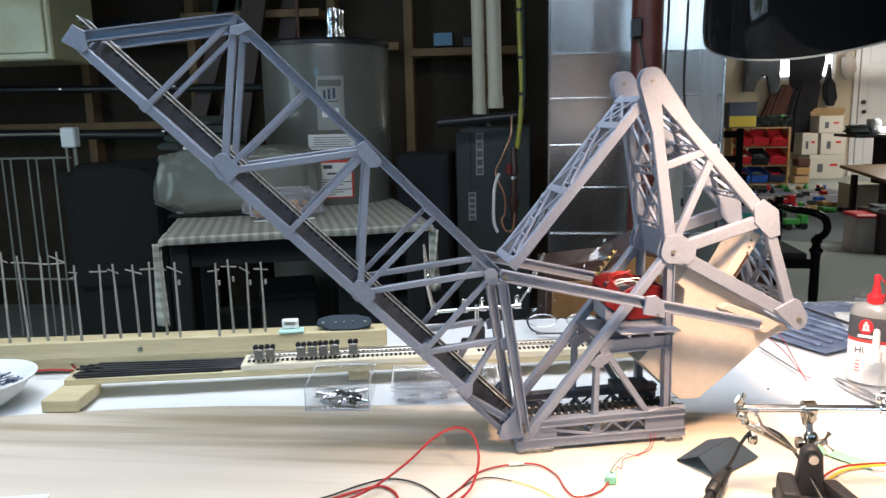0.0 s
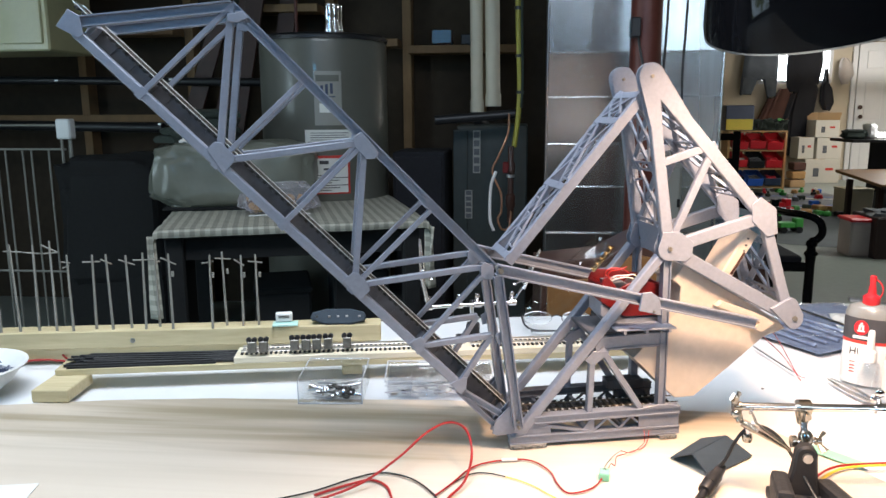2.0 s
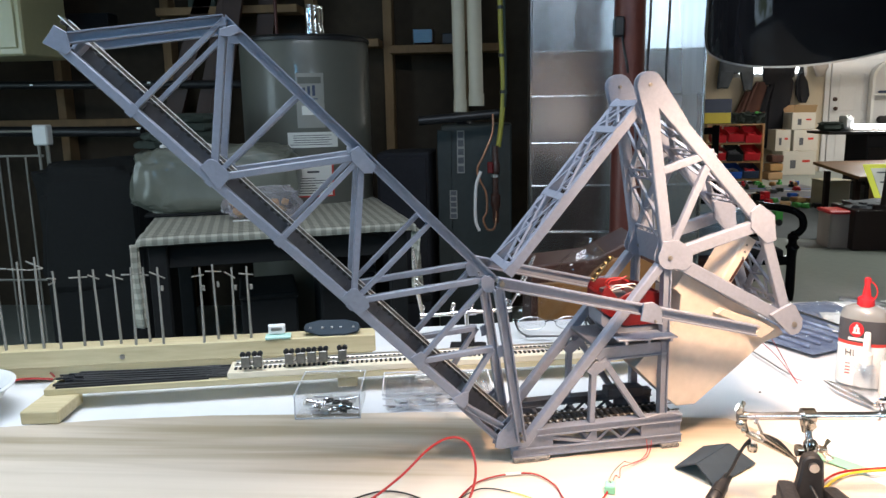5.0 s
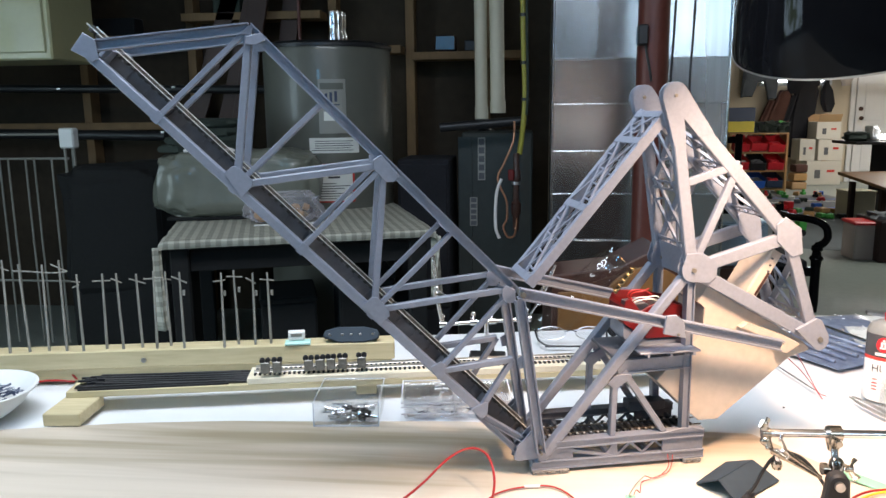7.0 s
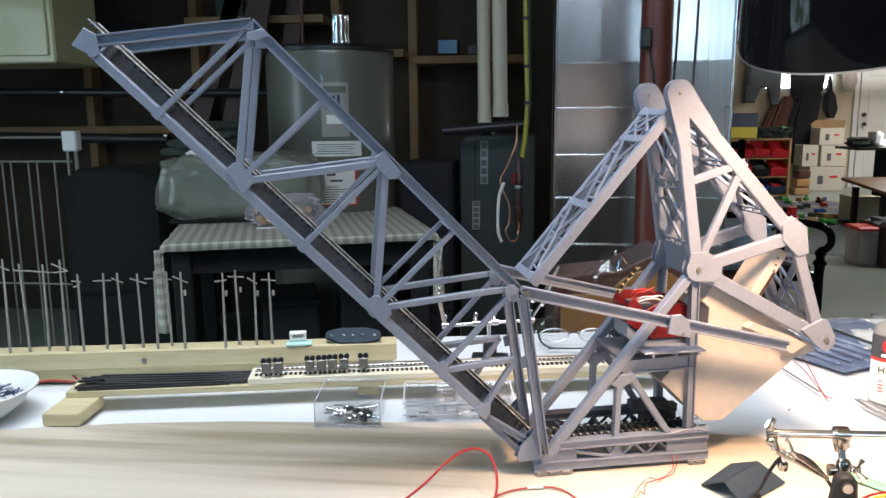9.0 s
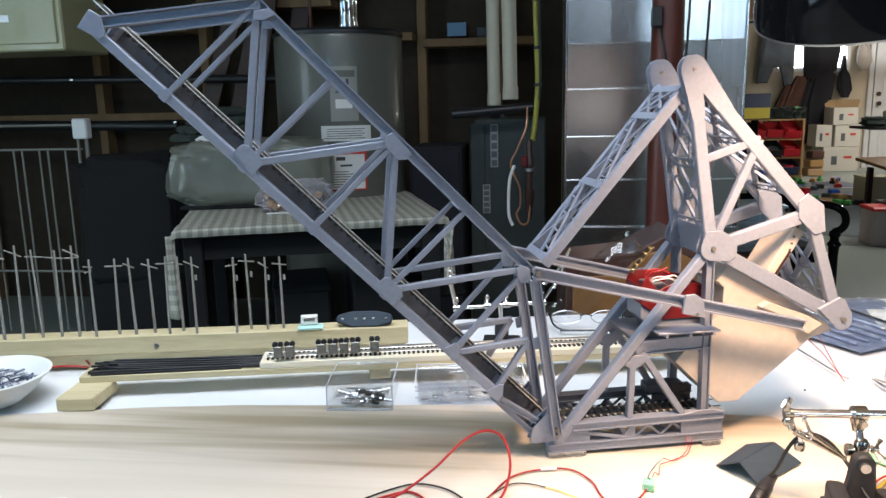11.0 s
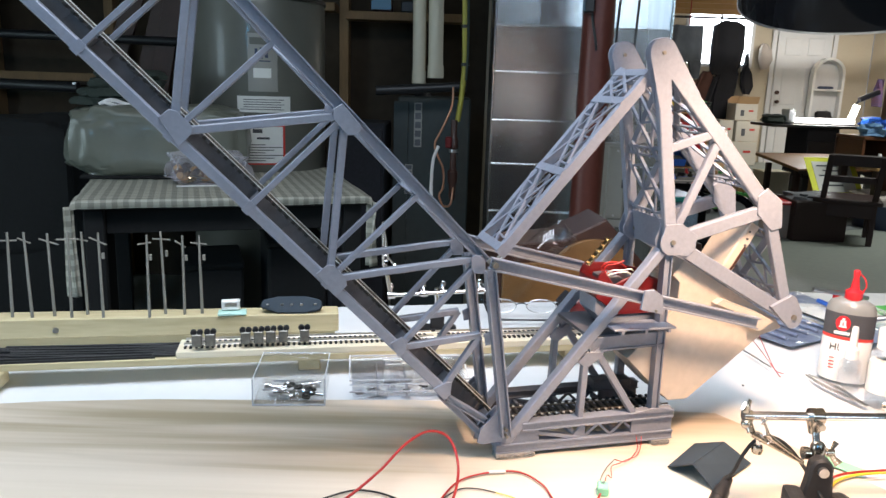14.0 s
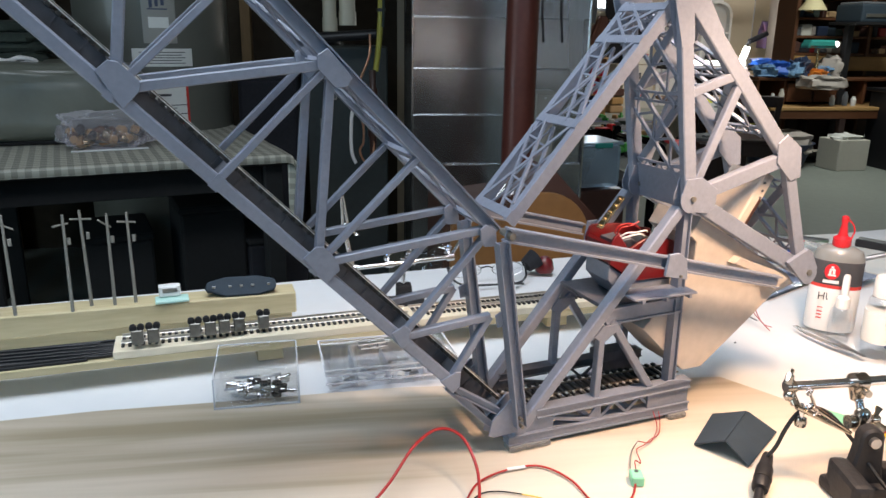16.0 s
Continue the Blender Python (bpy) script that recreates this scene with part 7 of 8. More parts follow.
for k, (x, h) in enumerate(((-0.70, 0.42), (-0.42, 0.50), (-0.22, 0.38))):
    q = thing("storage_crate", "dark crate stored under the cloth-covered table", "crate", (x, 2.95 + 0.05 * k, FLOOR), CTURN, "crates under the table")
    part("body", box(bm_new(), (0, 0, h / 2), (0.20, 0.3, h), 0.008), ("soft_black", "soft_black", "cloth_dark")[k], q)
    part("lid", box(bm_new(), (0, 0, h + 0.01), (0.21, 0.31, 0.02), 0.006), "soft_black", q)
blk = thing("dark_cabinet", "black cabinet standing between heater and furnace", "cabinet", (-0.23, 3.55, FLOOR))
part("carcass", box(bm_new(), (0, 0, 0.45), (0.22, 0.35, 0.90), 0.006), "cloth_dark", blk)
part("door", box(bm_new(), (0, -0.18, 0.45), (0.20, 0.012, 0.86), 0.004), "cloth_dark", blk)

# ---------------------------------------------------------------- far end of the workshop
YW = 12.40


def panel_door(x, w, z0, h):
    d = tagged(thing("door_1", "white six-panel door with dark knob and deadbolt", "door", (x, YW - 0.02, 0)), kind="structure")
    part("slab", box(bm_new(), (0, 0, z0 + h / 2), (w, 0.04, h), 0.003), "door", d)
    for cx in (-0.21, 0.21):
        for cz, ph in ((0.48, 0.62), (1.20, 0.56), (1.80, 0.26)):
            part("door_panel", box(bm_new(), (cx * w, -0.020, z0 + cz), (0.30 * w, 0.016, ph), 0.012), "door", d)
    part("door_knob", ball(rod(bm_new(), (-w * 0.42, -0.02, z0 + 0.96), (-w * 0.42, -0.06, z0 + 0.96), 0.016), (-w * 0.42, -0.075, z0 + 0.96), 0.032), "dark_brown", d, "dark bronze knob", smooth=True)
    part("deadbolt", rod(bm_new(), (-w * 0.42, -0.02, z0 + 1.10), (-w * 0.42, -0.045, z0 + 1.10), 0.032, n=18), "dark_brown", d, "dark round deadbolt", smooth=True)
    for s in (-1, 1):
        part("casing", box(bm_new(), (s * (w / 2 + 0.05), -0.005, z0 + h / 2 + 0.03), (0.07, 0.03, h + 0.06), 0.004), "door", d)
    part("casing", box(bm_new(), (0, -0.005, z0 + h + 0.05), (w + 0.17, 0.03, 0.07), 0.004), "door", d)
    return d


panel_door(5.60, 0.84, FLOOR, 2.05)
arch_ = thing("arched_shelf", "white arched display shelf with small things on it", "display shelf", (5.95, YW - 0.16, 0))
b = bm_new()
outer, inner = arc((0, 0.72), 0.245, 180, 0, 16), arc((0, 0.72), 0.205, 180, 0, 16)
for (p0, p1), (q0, q1) in zip(zip(outer, outer[1:]), zip(inner, inner[1:])):
    prism(b, [p0, p1, q1, q0], -0.06, 0.06)
part("arch", b, "white", arch_)
for s in (-1, 1):
    part("stile", box(bm_new(), (s * 0.225, 0, 0.33), (0.04, 0.12, 0.78), 0.003), "white", arch_)
for z in (0.02, 0.48):
    part("shelf", box(bm_new(), (-0.02, 0, z), (0.44, 0.14, 0.025), 0.003), "white", arch_)
part("trinket", lump((-0.02, -0.02, 0.515), (0.12, 0.04, 0.022), 2, 0.2, 16), "dark_blue", arch_, "dark blue dish", smooth=True)
part("trinket", lump((0.0, -0.02, 0.10), (0.12, 0.05, 0.06), 4, 0.4, 16), "black", arch_, smooth=True)
part("back", box(bm_new(), (0, 0.068, 0.45), (0.42, 0.01, 0.9)), "door", arch_)
part("hook", box(bm_new(), (0, 0.11, 0.3), (0.1, 0.09, 0.05)), "white", arch_)

win = tagged(thing("window_1", "bright daylit window behind hanging coats", "window", (4.27, YW - 0.03, 0)), kind="structure")
for x in (-0.24, 0.24):
    part("pane", box(bm_new(), (x, 0, 1.20), (0.46, 0.012, 0.76)), "window", win, "glaring daylit pane")
for c, s in (((0, -0.012, 0.80), (1.06, 0.05, 0.05)), ((0, -0.012, 1.60), (1.06, 0.05, 0.05)), ((-0.505, -0.012, 1.2), (0.05, 0.05, 0.80)), ((0.505, -0.012, 1.2), (0.05, 0.05, 0.80)), ((0, -0.012, 1.2), (0.035, 0.03, 0.78))):
    part("window_frame", box(bm_new(), c, s, 0.004), "door", win)


def drape(name, rows, y, mat, parent, seed, deep=0.05):
    """Hanging cloth: rows of (z, left, right) from the top down, with soft folds."""
    t = bmesh.new()
    rings, n = [], 28
    steps = []
    for (z0, a0, b0), (z1, a1, b1) in zip(rows, rows[1:]):
        for k in range(5):
            q = k / 5
            steps.append((z0 + (z1 - z0) * q, a0 + (a1 - a0) * q, b0 + (b1 - b0) * q))
    steps.append(rows[-1])
    for z, a, b in steps:
        ring = []
        for i in range(n):
            w = 2 * math.pi * i / n
            cx, cy = math.cos(w), math.sin(w)
            fold = 0.022 * noise.noise(Vector((cx * 4 + seed, z * 1.2, 0))) + 0.012 * noise.noise(Vector((cx * 9, z * 5 + seed, 3)))
            ring.append(t.verts.new(((a + b) / 2 + (b - a) / 2 * math.copysign(abs(cx) ** 0.6, cx) + 0.3 * fold, y + deep * cy + fold, z + 0.03 * noise.noise(Vector((cx * 3, seed, z))))))
        rings.append(ring)
    for p, q in zip(rings, rings[1:]):
        for i in range(n):
            t.faces.new((p[i], p[(i + 1) % n], q[(i + 1) % n], q[i]))
    t.faces.new(rings[0][::-1])
    t.faces.new(rings[-1])
    return part(name, t, mat, parent, smooth=True)


def garment(label, category, mat, seed, hook, pieces, y=YW - 0.12, back=YW + 0.04, at=(0, 0, 0), turn=0):
    g = thing(category, label, category, at, turn, "hanging clothes")
    for nm, rows in pieces:
        drape(nm, rows, y, mat, g, seed)
    part("hook", rod(bm_new(), (hook[0], y, hook[1] - 0.02), (hook[0], back, hook[1] + 0.01), 0.008), "steel", g)
    return g


garment("grey work trousers hanging flat against the cream wall", "trousers", "cloth_blue_grey", 1, (3.75, 1.36), (
    ("waist", ((1.37, 3.52, 3.98), (1.05, 3.49, 4.00), (0.84, 3.47, 4.00))), ("leg", ((0.86, 3.47, 3.72), (0.62, 3.46, 3.63))), ("leg", ((0.86, 3.78, 4.00), (0.58, 3.86, 3.985)))))
garment("dark blue-grey jacket hanging before the window", "jacket", "cloth_dark", 2, (4.38, 1.44), (
    ("body", ((1.45, 4.28, 4.48), (1.39, 4.13, 4.62), (1.05, 4.115, 4.64), (0.78, 4.13, 4.60), (0.66, 4.15, 4.42))),))
garment("long black coat hanging low on the wall", "coat", "cloth_dark", 3, (4.48, 0.82), (
    ("body", ((0.84, 4.42, 4.53), (0.68, 4.24, 4.60), (0.33, 4.17, 4.56), (0.0, 4.18, 4.48), (-0.30, 4.20, 4.36))), ("sleeve", ((0.62, 4.18, 4.30), (0.25, 4.08, 4.20)))))
garment("patterned brown jacket hanging low on the wall", "jacket", "cloth_brown", 4, (4.10, 0.69), (
    ("body", ((0.70, 4.04, 4.16), (0.56, 3.95, 4.27), (0.25, 3.84, 4.22), (-0.02, 3.80, 4.10))), ("sleeve", ((0.56, 3.88, 3.98), (0.05, 3.66, 3.80)))))
garment("black drawstring bag hanging from a hook", "bag", "cloth_dark", 5, (4.69, 0.98), (
    ("body", ((0.80, 4.66, 4.72), (0.70, 4.62, 4.80), (0.50, 4.63, 4.84), (0.38, 4.69, 4.79))), ("strap", ((0.99, 4.680, 4.696), (0.80, 4.66, 4.68))), ("strap", ((0.99, 4.684, 4.702), (0.80, 4.71, 4.73)))))
garment("pale beige bag hanging alone on the wall", "bag", "cloth_beige", 8, (4.94, 1.13), (("body", ((1.14, 4.90, 4.98), (1.06, 4.87, 5.06), (0.90, 4.87, 5.09), (0.76, 4.92, 5.02))),))
garment("pale beige coat hanging on the side wall", "coat", "cloth_beige", 6, (11.62, 1.00), (
    ("body", ((1.00, 11.58, 11.66), (0.92, 11.42, 11.76), (0.50, 11.28, 11.76), (0.05, 11.10, 11.72))), ("sleeve", ((0.86, 11.36, 11.46), (0.25, 11.02, 11.14)))), 0, -0.14, (6.57, 0, 0), 90)
garment("pink and blue bag hanging on the side wall", "bag", "cloth_pink", 7, (11.84, 0.66), (
    ("body", ((0.52, 11.70, 11.98), (0.40, 11.64, 12.02), (0.26, 11.66, 12.00))), ("strap", ((0.66, 11.83, 11.85), (0.50, 11.74, 11.77))), ("strap", ((0.66, 11.83, 11.85), (0.50, 11.92, 11.95)))), 0, -0.14, (6.57, 0, 0), 90)


def carton(x, y, z, w, d, h, turn, opened=False):
    c = thing("carton", "white cardboard carton with dark printing" + (" and open flaps" if opened else ", taped shut"), "carton", (x, y, z), turn, "stack of cartons")
    part("body", box(bm_new(), (0, 0, h / 2), (w, d, h), 0.006), "carton", c)
    part("print", box(bm_new(), (-w * 0.18, -d / 2 - 0.001, h * 0.45), (w * 0.16, 0.004, h * 0.35)), "cloth_grey", c, "printed bars")
    part("print", box(bm_new(), (w * 0.20, -d / 2 - 0.001, h * 0.58), (w * 0.22, 0.004, h * 0.10)), "red_ink", c, "printed bars")
    if opened:
        for s in (-1, 1):
            f = box(bm_new(), (0, 0, 0.06), (w * 0.94, 0.006, 0.12))
            f.transform(Matrix.Translation((0, s * d / 2, h)) @ Matrix.Rotation(radians(-s * 28), 4, "X"))
            part("flap", f, "brown_card", c, "open brown flap")
    else:
        part("tape", box(bm_new(), (0, 0, h + 0.0015), (0.06, d, 0.003)), "brown_card", c)
    return c


carton(4.58, 12.05, FLOOR, 0.50, 0.40, 0.35, 3)
carton(4.35, 12.06, FLOOR + 0.353, 0.22, 0.36, 0.315, 0)
carton(4.66, 12.05, FLOOR + 0.353, 0.36, 0.36, 0.31, 4)
carton(4.62, 12.04, FLOOR + 0.668, 0.34, 0.34, 0.25, 2, True)

# toy shelf
ts = thing("toy_shelf", "pale wooden shelf unit filled with red and blue bins", "shelf unit", (3.26, 10.72, FLOOR), 0)
for x in (-0.36, 0.36):
    part("side", box(bm_new(), (x, 0, 0.40), (0.03, 0.34, 0.80), 0.004), "oak", ts)
for z in (0.06, 0.30, 0.54, 0.79):
    part("shelf", box(bm_new(), (0, 0, z), (0.69, 0.34, 0.02), 0.003), "oak", ts)
for z, mats in ((0.07, ("blue", "blue", "dark_blue")), (0.31, ("redtoy", "black", "redtoy")), (0.55, ("redtoy", "redtoy", "redtoy"))):
    for k, mat in enumerate(mats):
        q = thing("toy_bin", "open coloured plastic bin of toys tilted on the shelf", "bin", (3.26 - 0.22 + 0.22 * k, 10.66, FLOOR + z + 0.012), 0, "toy bins")
        tray_ = bm_new()
        for c, sz in (((0, 0, 0.008), (0.20, 0.28, 0.012)), ((0, -0.136, 0.05), (0.20, 0.008, 0.10)), ((0, 0.136, 0.07), (0.20, 0.008, 0.14)), ((-0.096, 0, 0.06), (0.008, 0.27, 0.12)), ((0.096, 0, 0.06), (0.008, 0.27, 0.12))):
            box(tray_, c, sz, 0.003)
        tray_.transform(pose(0, 0, 0.034, 13 + 3 * ((k * 5 + int(z * 30)) % 3)))
        part("tub", tray_, mat, q)
        part("toy_heap", lump((0, 0, 0.07), (0.08, 0.11, 0.045), k + 7, 0.6, 18), ("label", "cloth_grey", "redtoy")[(k + int(z * 10)) % 3] if z < 0.5 else "redtoy", q, "heap of toys", smooth=True)
bb = thing("toy_box", "blue storage box with a yellow front on the shelf", "box", (3.02, 10.70, FLOOR + 0.80))
part("body", box(bm_new(), (0, 0, 0.165), (0.36, 0.28, 0.33), 0.01), "dark_blue", bb)
part("front_label", box(bm_new(), (0.0, -0.142, 0.08), (0.34, 0.008, 0.14), 0.003), "yellowtoy", bb)
for k in range(7):
    solo("toy", lump((0, 0, 0.06), (0.085, 0.08, 0.075), k + 30, 0.7, 22), ("cloth_green", "cloth_dark", "yellowtoy", "cloth_green", "cloth_dark", "greentoy", "cloth_green")[k], "small coloured toy on the shelf top", "toy", (3.24 + 0.055 * k, 10.66 + 0.03 * (k % 3), FLOOR + 0.80), 30 * k, "toys on the shelf", smooth=True)

# rug with toys
rug = thing("play_rug", "grey play rug printed with blue roads on the floor", "rug", (3.55, 9.35, FLOOR), 8)
part("woven_top", box(bm_new(), (0, 0, 0.004), (1.35, 1.9, 0.008), 0.003), "cloth_grey", rug)
for k in range(7):
    line = [(-0.62 + 0.25 * i, -0.85 + 0.28 * k + 0.10 * math.sin(i * 1.4 + k), 0.0035) for i in range(6)]
    strip = tube(bm_new(), line, 0.022 if k % 2 else 0.03, 6, 6)
    for v in strip.verts:
        v.co.z = 0.0085 + max(0.0, v.co.z) * 0.04
    part("printed_road", strip, ("dark_blue", "label", "blue")[k % 3], rug, smooth=True)
rng = random.Random(17)
for k in range(60):
    x, y = rng.uniform(2.6, 4.25), rng.uniform(8.1, 10.5)
    b = bm_new()
    mat = ("greentoy", "redtoy", "cloth_green", "blue", "oak", "greentoy", "black", "cloth_grey", "label")[k % 9]
    if k % 2:
        box(b, (0, 0, 0.030), (rng.uniform(0.06, 0.12), 0.06, 0.035), 0.006)
        for sx in (-0.025, 0.025):
            rod(b, (sx, -0.034, 0.014), (sx, 0.034, 0.014), 0.014)
    else:
        box(b, (0, 0, 0.018), (rng.uniform(0.03, 0.08), rng.uniform(0.03, 0.08), 0.036), 0.005)
        box(b, (0.006, 0, 0.052), (0.03, 0.03, 0.032), 0.005)
    solo("toy", b, mat, "small bright plastic toy lying on the floor", "toy", (x, y, FLOOR + (0.010 if 2.9 < x < 4.2 else 0)), rng.uniform(0, 180), "toys on the floor")

# plain round rug under the toys, larger toy trucks
rr = solo("round_rug", lathe(bm_new(), [(0, 0), (1.25, 0), (1.26, 0.002), (1.25, 0.004), (0, 0.004)], 64), "rug_grey", "plain grey round rug lying on the concrete floor", "rug", (2.95, 7.55, FLOOR), smooth=True)
for k, (x, y, turn, mat) in enumerate(((2.60, 7.75, 25, "greentoy"), (2.55, 7.05, 10, "greentoy"), (3.02, 8.00, 70, "cloth_green"), (2.95, 8.55, 15, "redtoy"), (3.25, 8.35, 100, "blue"))):
    tr = thing("toy_truck", "chunky plastic toy truck standing on the rug", "toy truck", (x, y, FLOOR + 0.005), turn, "toy trucks")
    part("cab", box(bm_new(), (0.065, 0, 0.085), (0.07, 0.085, 0.085), 0.012, seg=2), mat, tr)
    part("bed", box(bm_new(), (-0.045, 0, 0.068), (0.14, 0.10, 0.05), 0.008), mat if k % 2 else "oak", tr)
    for wx in (-0.08, 0.06):
        for wy in (-0.048, 0.048):
            part("wheel", rod(bm_new(), (wx, wy - 0.012, 0.028), (wx, wy + 0.012, 0.028), 0.028, n=16), "black", tr, "black wheel", smooth=True)
sb = thing("basket_stack", "stack of small brown baskets beside the cartons", "baskets", (3.99, 11.2, FLOOR), 6)
for k, (z, mat) in enumerate(((0.0, "brown_card"), (0.12, "oak"), (0.24, "cloth_brown"))):
    part("basket", box(bm_new(), (0.01 * k, 0, z + 0.055), (0.21 - 0.02 * k, 0.20, 0.105), 0.02, seg=2), mat, sb)

# bin with a red lid
rb = thing("storage_bin", "clear plastic storage bin with a red lid", "storage bin", (2.675, 6.04, FLOOR), 0)
part("tub", box(bm_new(), (0, 0, 0.13), (0.17, 0.22, 0.26), 0.02, seg=2), "tub_pink", rb, "translucent tub")
part("contents", box(bm_new(), (0, 0, 0.10), (0.12, 0.16, 0.17), 0.03, seg=2), "cloth_grey", rb, "dim contents")
part("lid", box(bm_new(), (0, 0, 0.272), (0.19, 0.24, 0.026), 0.01), "redtoy", rb, "red lid")

sbx = thing("beige_box", "low beige cardboard box on the floor by the rug", "box", (3.60, 8.36, FLOOR), 4)
part("body", box(bm_new(), (0, 0, 0.13), (0.28, 0.26, 0.26), 0.008), "beige_card", sbx)
part("lid", box(bm_new(), (0, 0, 0.268), (0.29, 0.27, 0.016), 0.004), "beige_card", sbx)

# carved armchair near the bench
arm = thing("wooden_armchair", "black carved wooden armchair with scrolled arm", "armchair", (1.765, 4.42, FLOOR), 0)
leg_profile = [(0, 0), (0.022, 0), (0.026, 0.05), (0.024, 0.24), (0.028, 0.285), (0.036, 0.295), (0.034, 0.305), (0.024, 0.315), (0.022, 0.335), (0.030, 0.345), (0.028, 0.365), (0.016, 0.375), (0, 0.376)]
for x, y in ((0, 0), (-0.52, 0)):
    part("front_leg", lathe(bm_new(), leg_profile, 20, pose(x, y, 0)), "gloss_black", arm, smooth=True)
    part("arm", tube(bm_new(), [(x - 0.10, 0.30, 0.500), (x - 0.09, 0.16, 0.503), (x - 0.06, 0.06, 0.508), (x - 0.01, 0.0, 0.500), (x + 0.034, -0.01, 0.468), (x + 0.046, -0.01, 0.415), (x + 0.028, 0, 0.378), (x - 0.004, 0, 0.366)], 0.0205, 14), "gloss_black", arm, "scrolled arm", smooth=True)
    part("back_leg", box(bm_new(), (x - 0.06, 0.46, 0.27), (0.045, 0.045, 0.54), 0.006), "gloss_black", arm)
part("seat", box(bm_new(), (-0.27, 0.22, 0.262), (0.46, 0.44, 0.045), 0.03, seg=3), "cloth_dark", arm, "black padded seat")
part("back_rest", box(bm_new(), (-0.32, 0.47, 0.47), (0.47, 0.04, 0.10), 0.015), "gloss_black", arm)
part("seat_rail", box(bm_new(), (-0.26, 0.0, 0.225), (0.48, 0.03, 0.05), 0.005), "gloss_black", arm)
tall = thing("wooden_chair", "black wooden chair beside the toy shelf", "chair", (2.16, 8.0, FLOOR), -6)
for x in (-0.17, 0.17):
    part("back_post", box(bm_new(), (x, 0.17, 0.43), (0.07, 0.045, 0.86), 0.008), "gloss_black", tall)
    part("leg", box(bm_new(), (x, -0.17, 0.20), (0.045, 0.045, 0.40), 0.008), "gloss_black", tall)
for z in (0.55, 0.80):
    part("slat", box(bm_new(), (0, 0.17, z), (0.28, 0.02, 0.07), 0.006), "gloss_black", tall)
part("seat", box(bm_new(), (0, 0, 0.415), (0.40, 0.40, 0.035), 0.008), "gloss_black", tall)

# dining chair by the papers
ch = thing("dining_chair", "dark-stained wooden chair with slatted back", "chair", (3.18, 5.99, FLOOR), -25)
for x in (-0.175, 0.165):
    t = bm_new()
    sweep(t, rect(0.04, 0.035, 0.004), (x, -0.19, 0), (x, -0.20, 0.32), (1, 0, 0))
    sweep(t, rect(0.04, 0.035, 0.004), (x, -0.20, 0.32), (x + 0.02 * (1 if x < 0 else 1), -0.26, 0.655), (1, 0, 0))
    part("back_post", t, "darkwood", ch)
    part("front_leg", box(bm_new(), (x, 0.20, 0.15), (0.04, 0.04, 0.30), 0.004), "darkwood", ch)
part("seat", box(bm_new(), (-0.01, 0.0, 0.315), (0.46, 0.46, 0.035), 0.008), "darkwood", ch)
part("top_rail", box(bm_new(), (0.006, -0.252, 0.620), (0.35, 0.025, 0.085), 0.008), "darkwood", ch)
part("mid_rail", box(bm_new(), (0.0, -0.228, 0.480), (0.32, 0.02, 0.05), 0.006), "darkwood", ch)
part("seat_skirt", box(bm_new(), (-0.01, -0.21, 0.250), (0.36, 0.02, 0.10), 0.004), "darkwood", ch)
cab = thing("low_cabinet", "dark wooden low cabinet with an open top", "cabinet", (2.93, 6.06, FLOOR), 0)
part("carcass", box(bm_new(), (0, 0, 0.15), (0.40, 0.42, 0.30), 0.008), "darkwood", cab)
part("contents", lump((0, 0, 0.30), (0.17, 0.16, 0.035), 6, 0.5, 16), "cloth_grey", cab, "heap of odds and ends", smooth=True)

# drafting table, board and papers
dt = thing("drafting_table", "oak drawing table with a tilted top", "drawing table", (3.95, 7.85, FLOOR), 8)
tt = box(bm_new(), (0, 0, 0), (1.15, 0.80, 0.03), 0.004)
tt.transform(Matrix.Translation((0, 0, 0.42)) @ Matrix.Rotation(radians(6), 4, "X"))
part("top", tt, "tan_board", dt)
edge = box(bm_new(), (0, -0.40, -0.012), (1.16, 0.014, 0.03), 0.003)
edge.transform(Matrix.Translation((0, 0, 0.42)) @ Matrix.Rotation(radians(6), 4, "X"))
part("edge_strip", edge, "black", dt, "black edge strip")
for x in (-0.5, 0.5):
    for y in (-0.25, 0.25):
        part("leg", box(bm_new(), (x, y, 0.195), (0.05, 0.05, 0.39), 0.005), "darkwood", dt)
pd = thing("paper_pad", "yellow-bordered printed sheet leaning on the table edge", "poster", (3.56, 6.98, -0.31), 6)
pm = Matrix.Rotation(radians(-38), 4, "X")
for nm, sz, off, mat in (("backing", (0.46, 0.006, 0.40), 0.0, "poster_yellow"), ("sheet", (0.35, 0.004, 0.31), -0.006, "label")):
    t = box(bm_new(), (0.0, off, 0.0), sz)
    t.transform(pm)
    part(nm, t, mat, pd)
for k in range(5):
    t = box(bm_new(), (-0.04 + 0.05 * (k % 2), -0.010, 0.11 - 0.05 * k), (0.20, 0.002, 0.014))
    t.transform(pm)
    part("print", t, "cloth_grey", pd)
prop = part("prop", box(bm_new(), (0, 0.12, -0.19), (0.3, 0.02, 0.36)), "oak", pd)
solo("paper_sheet", box(bm_new(), (0, 0, 0), (0.42, 0.30, 0.002)), "label", "white paper sheet lying on the drawing table", "paper", (4.02, 7.66, -0.236), 25)

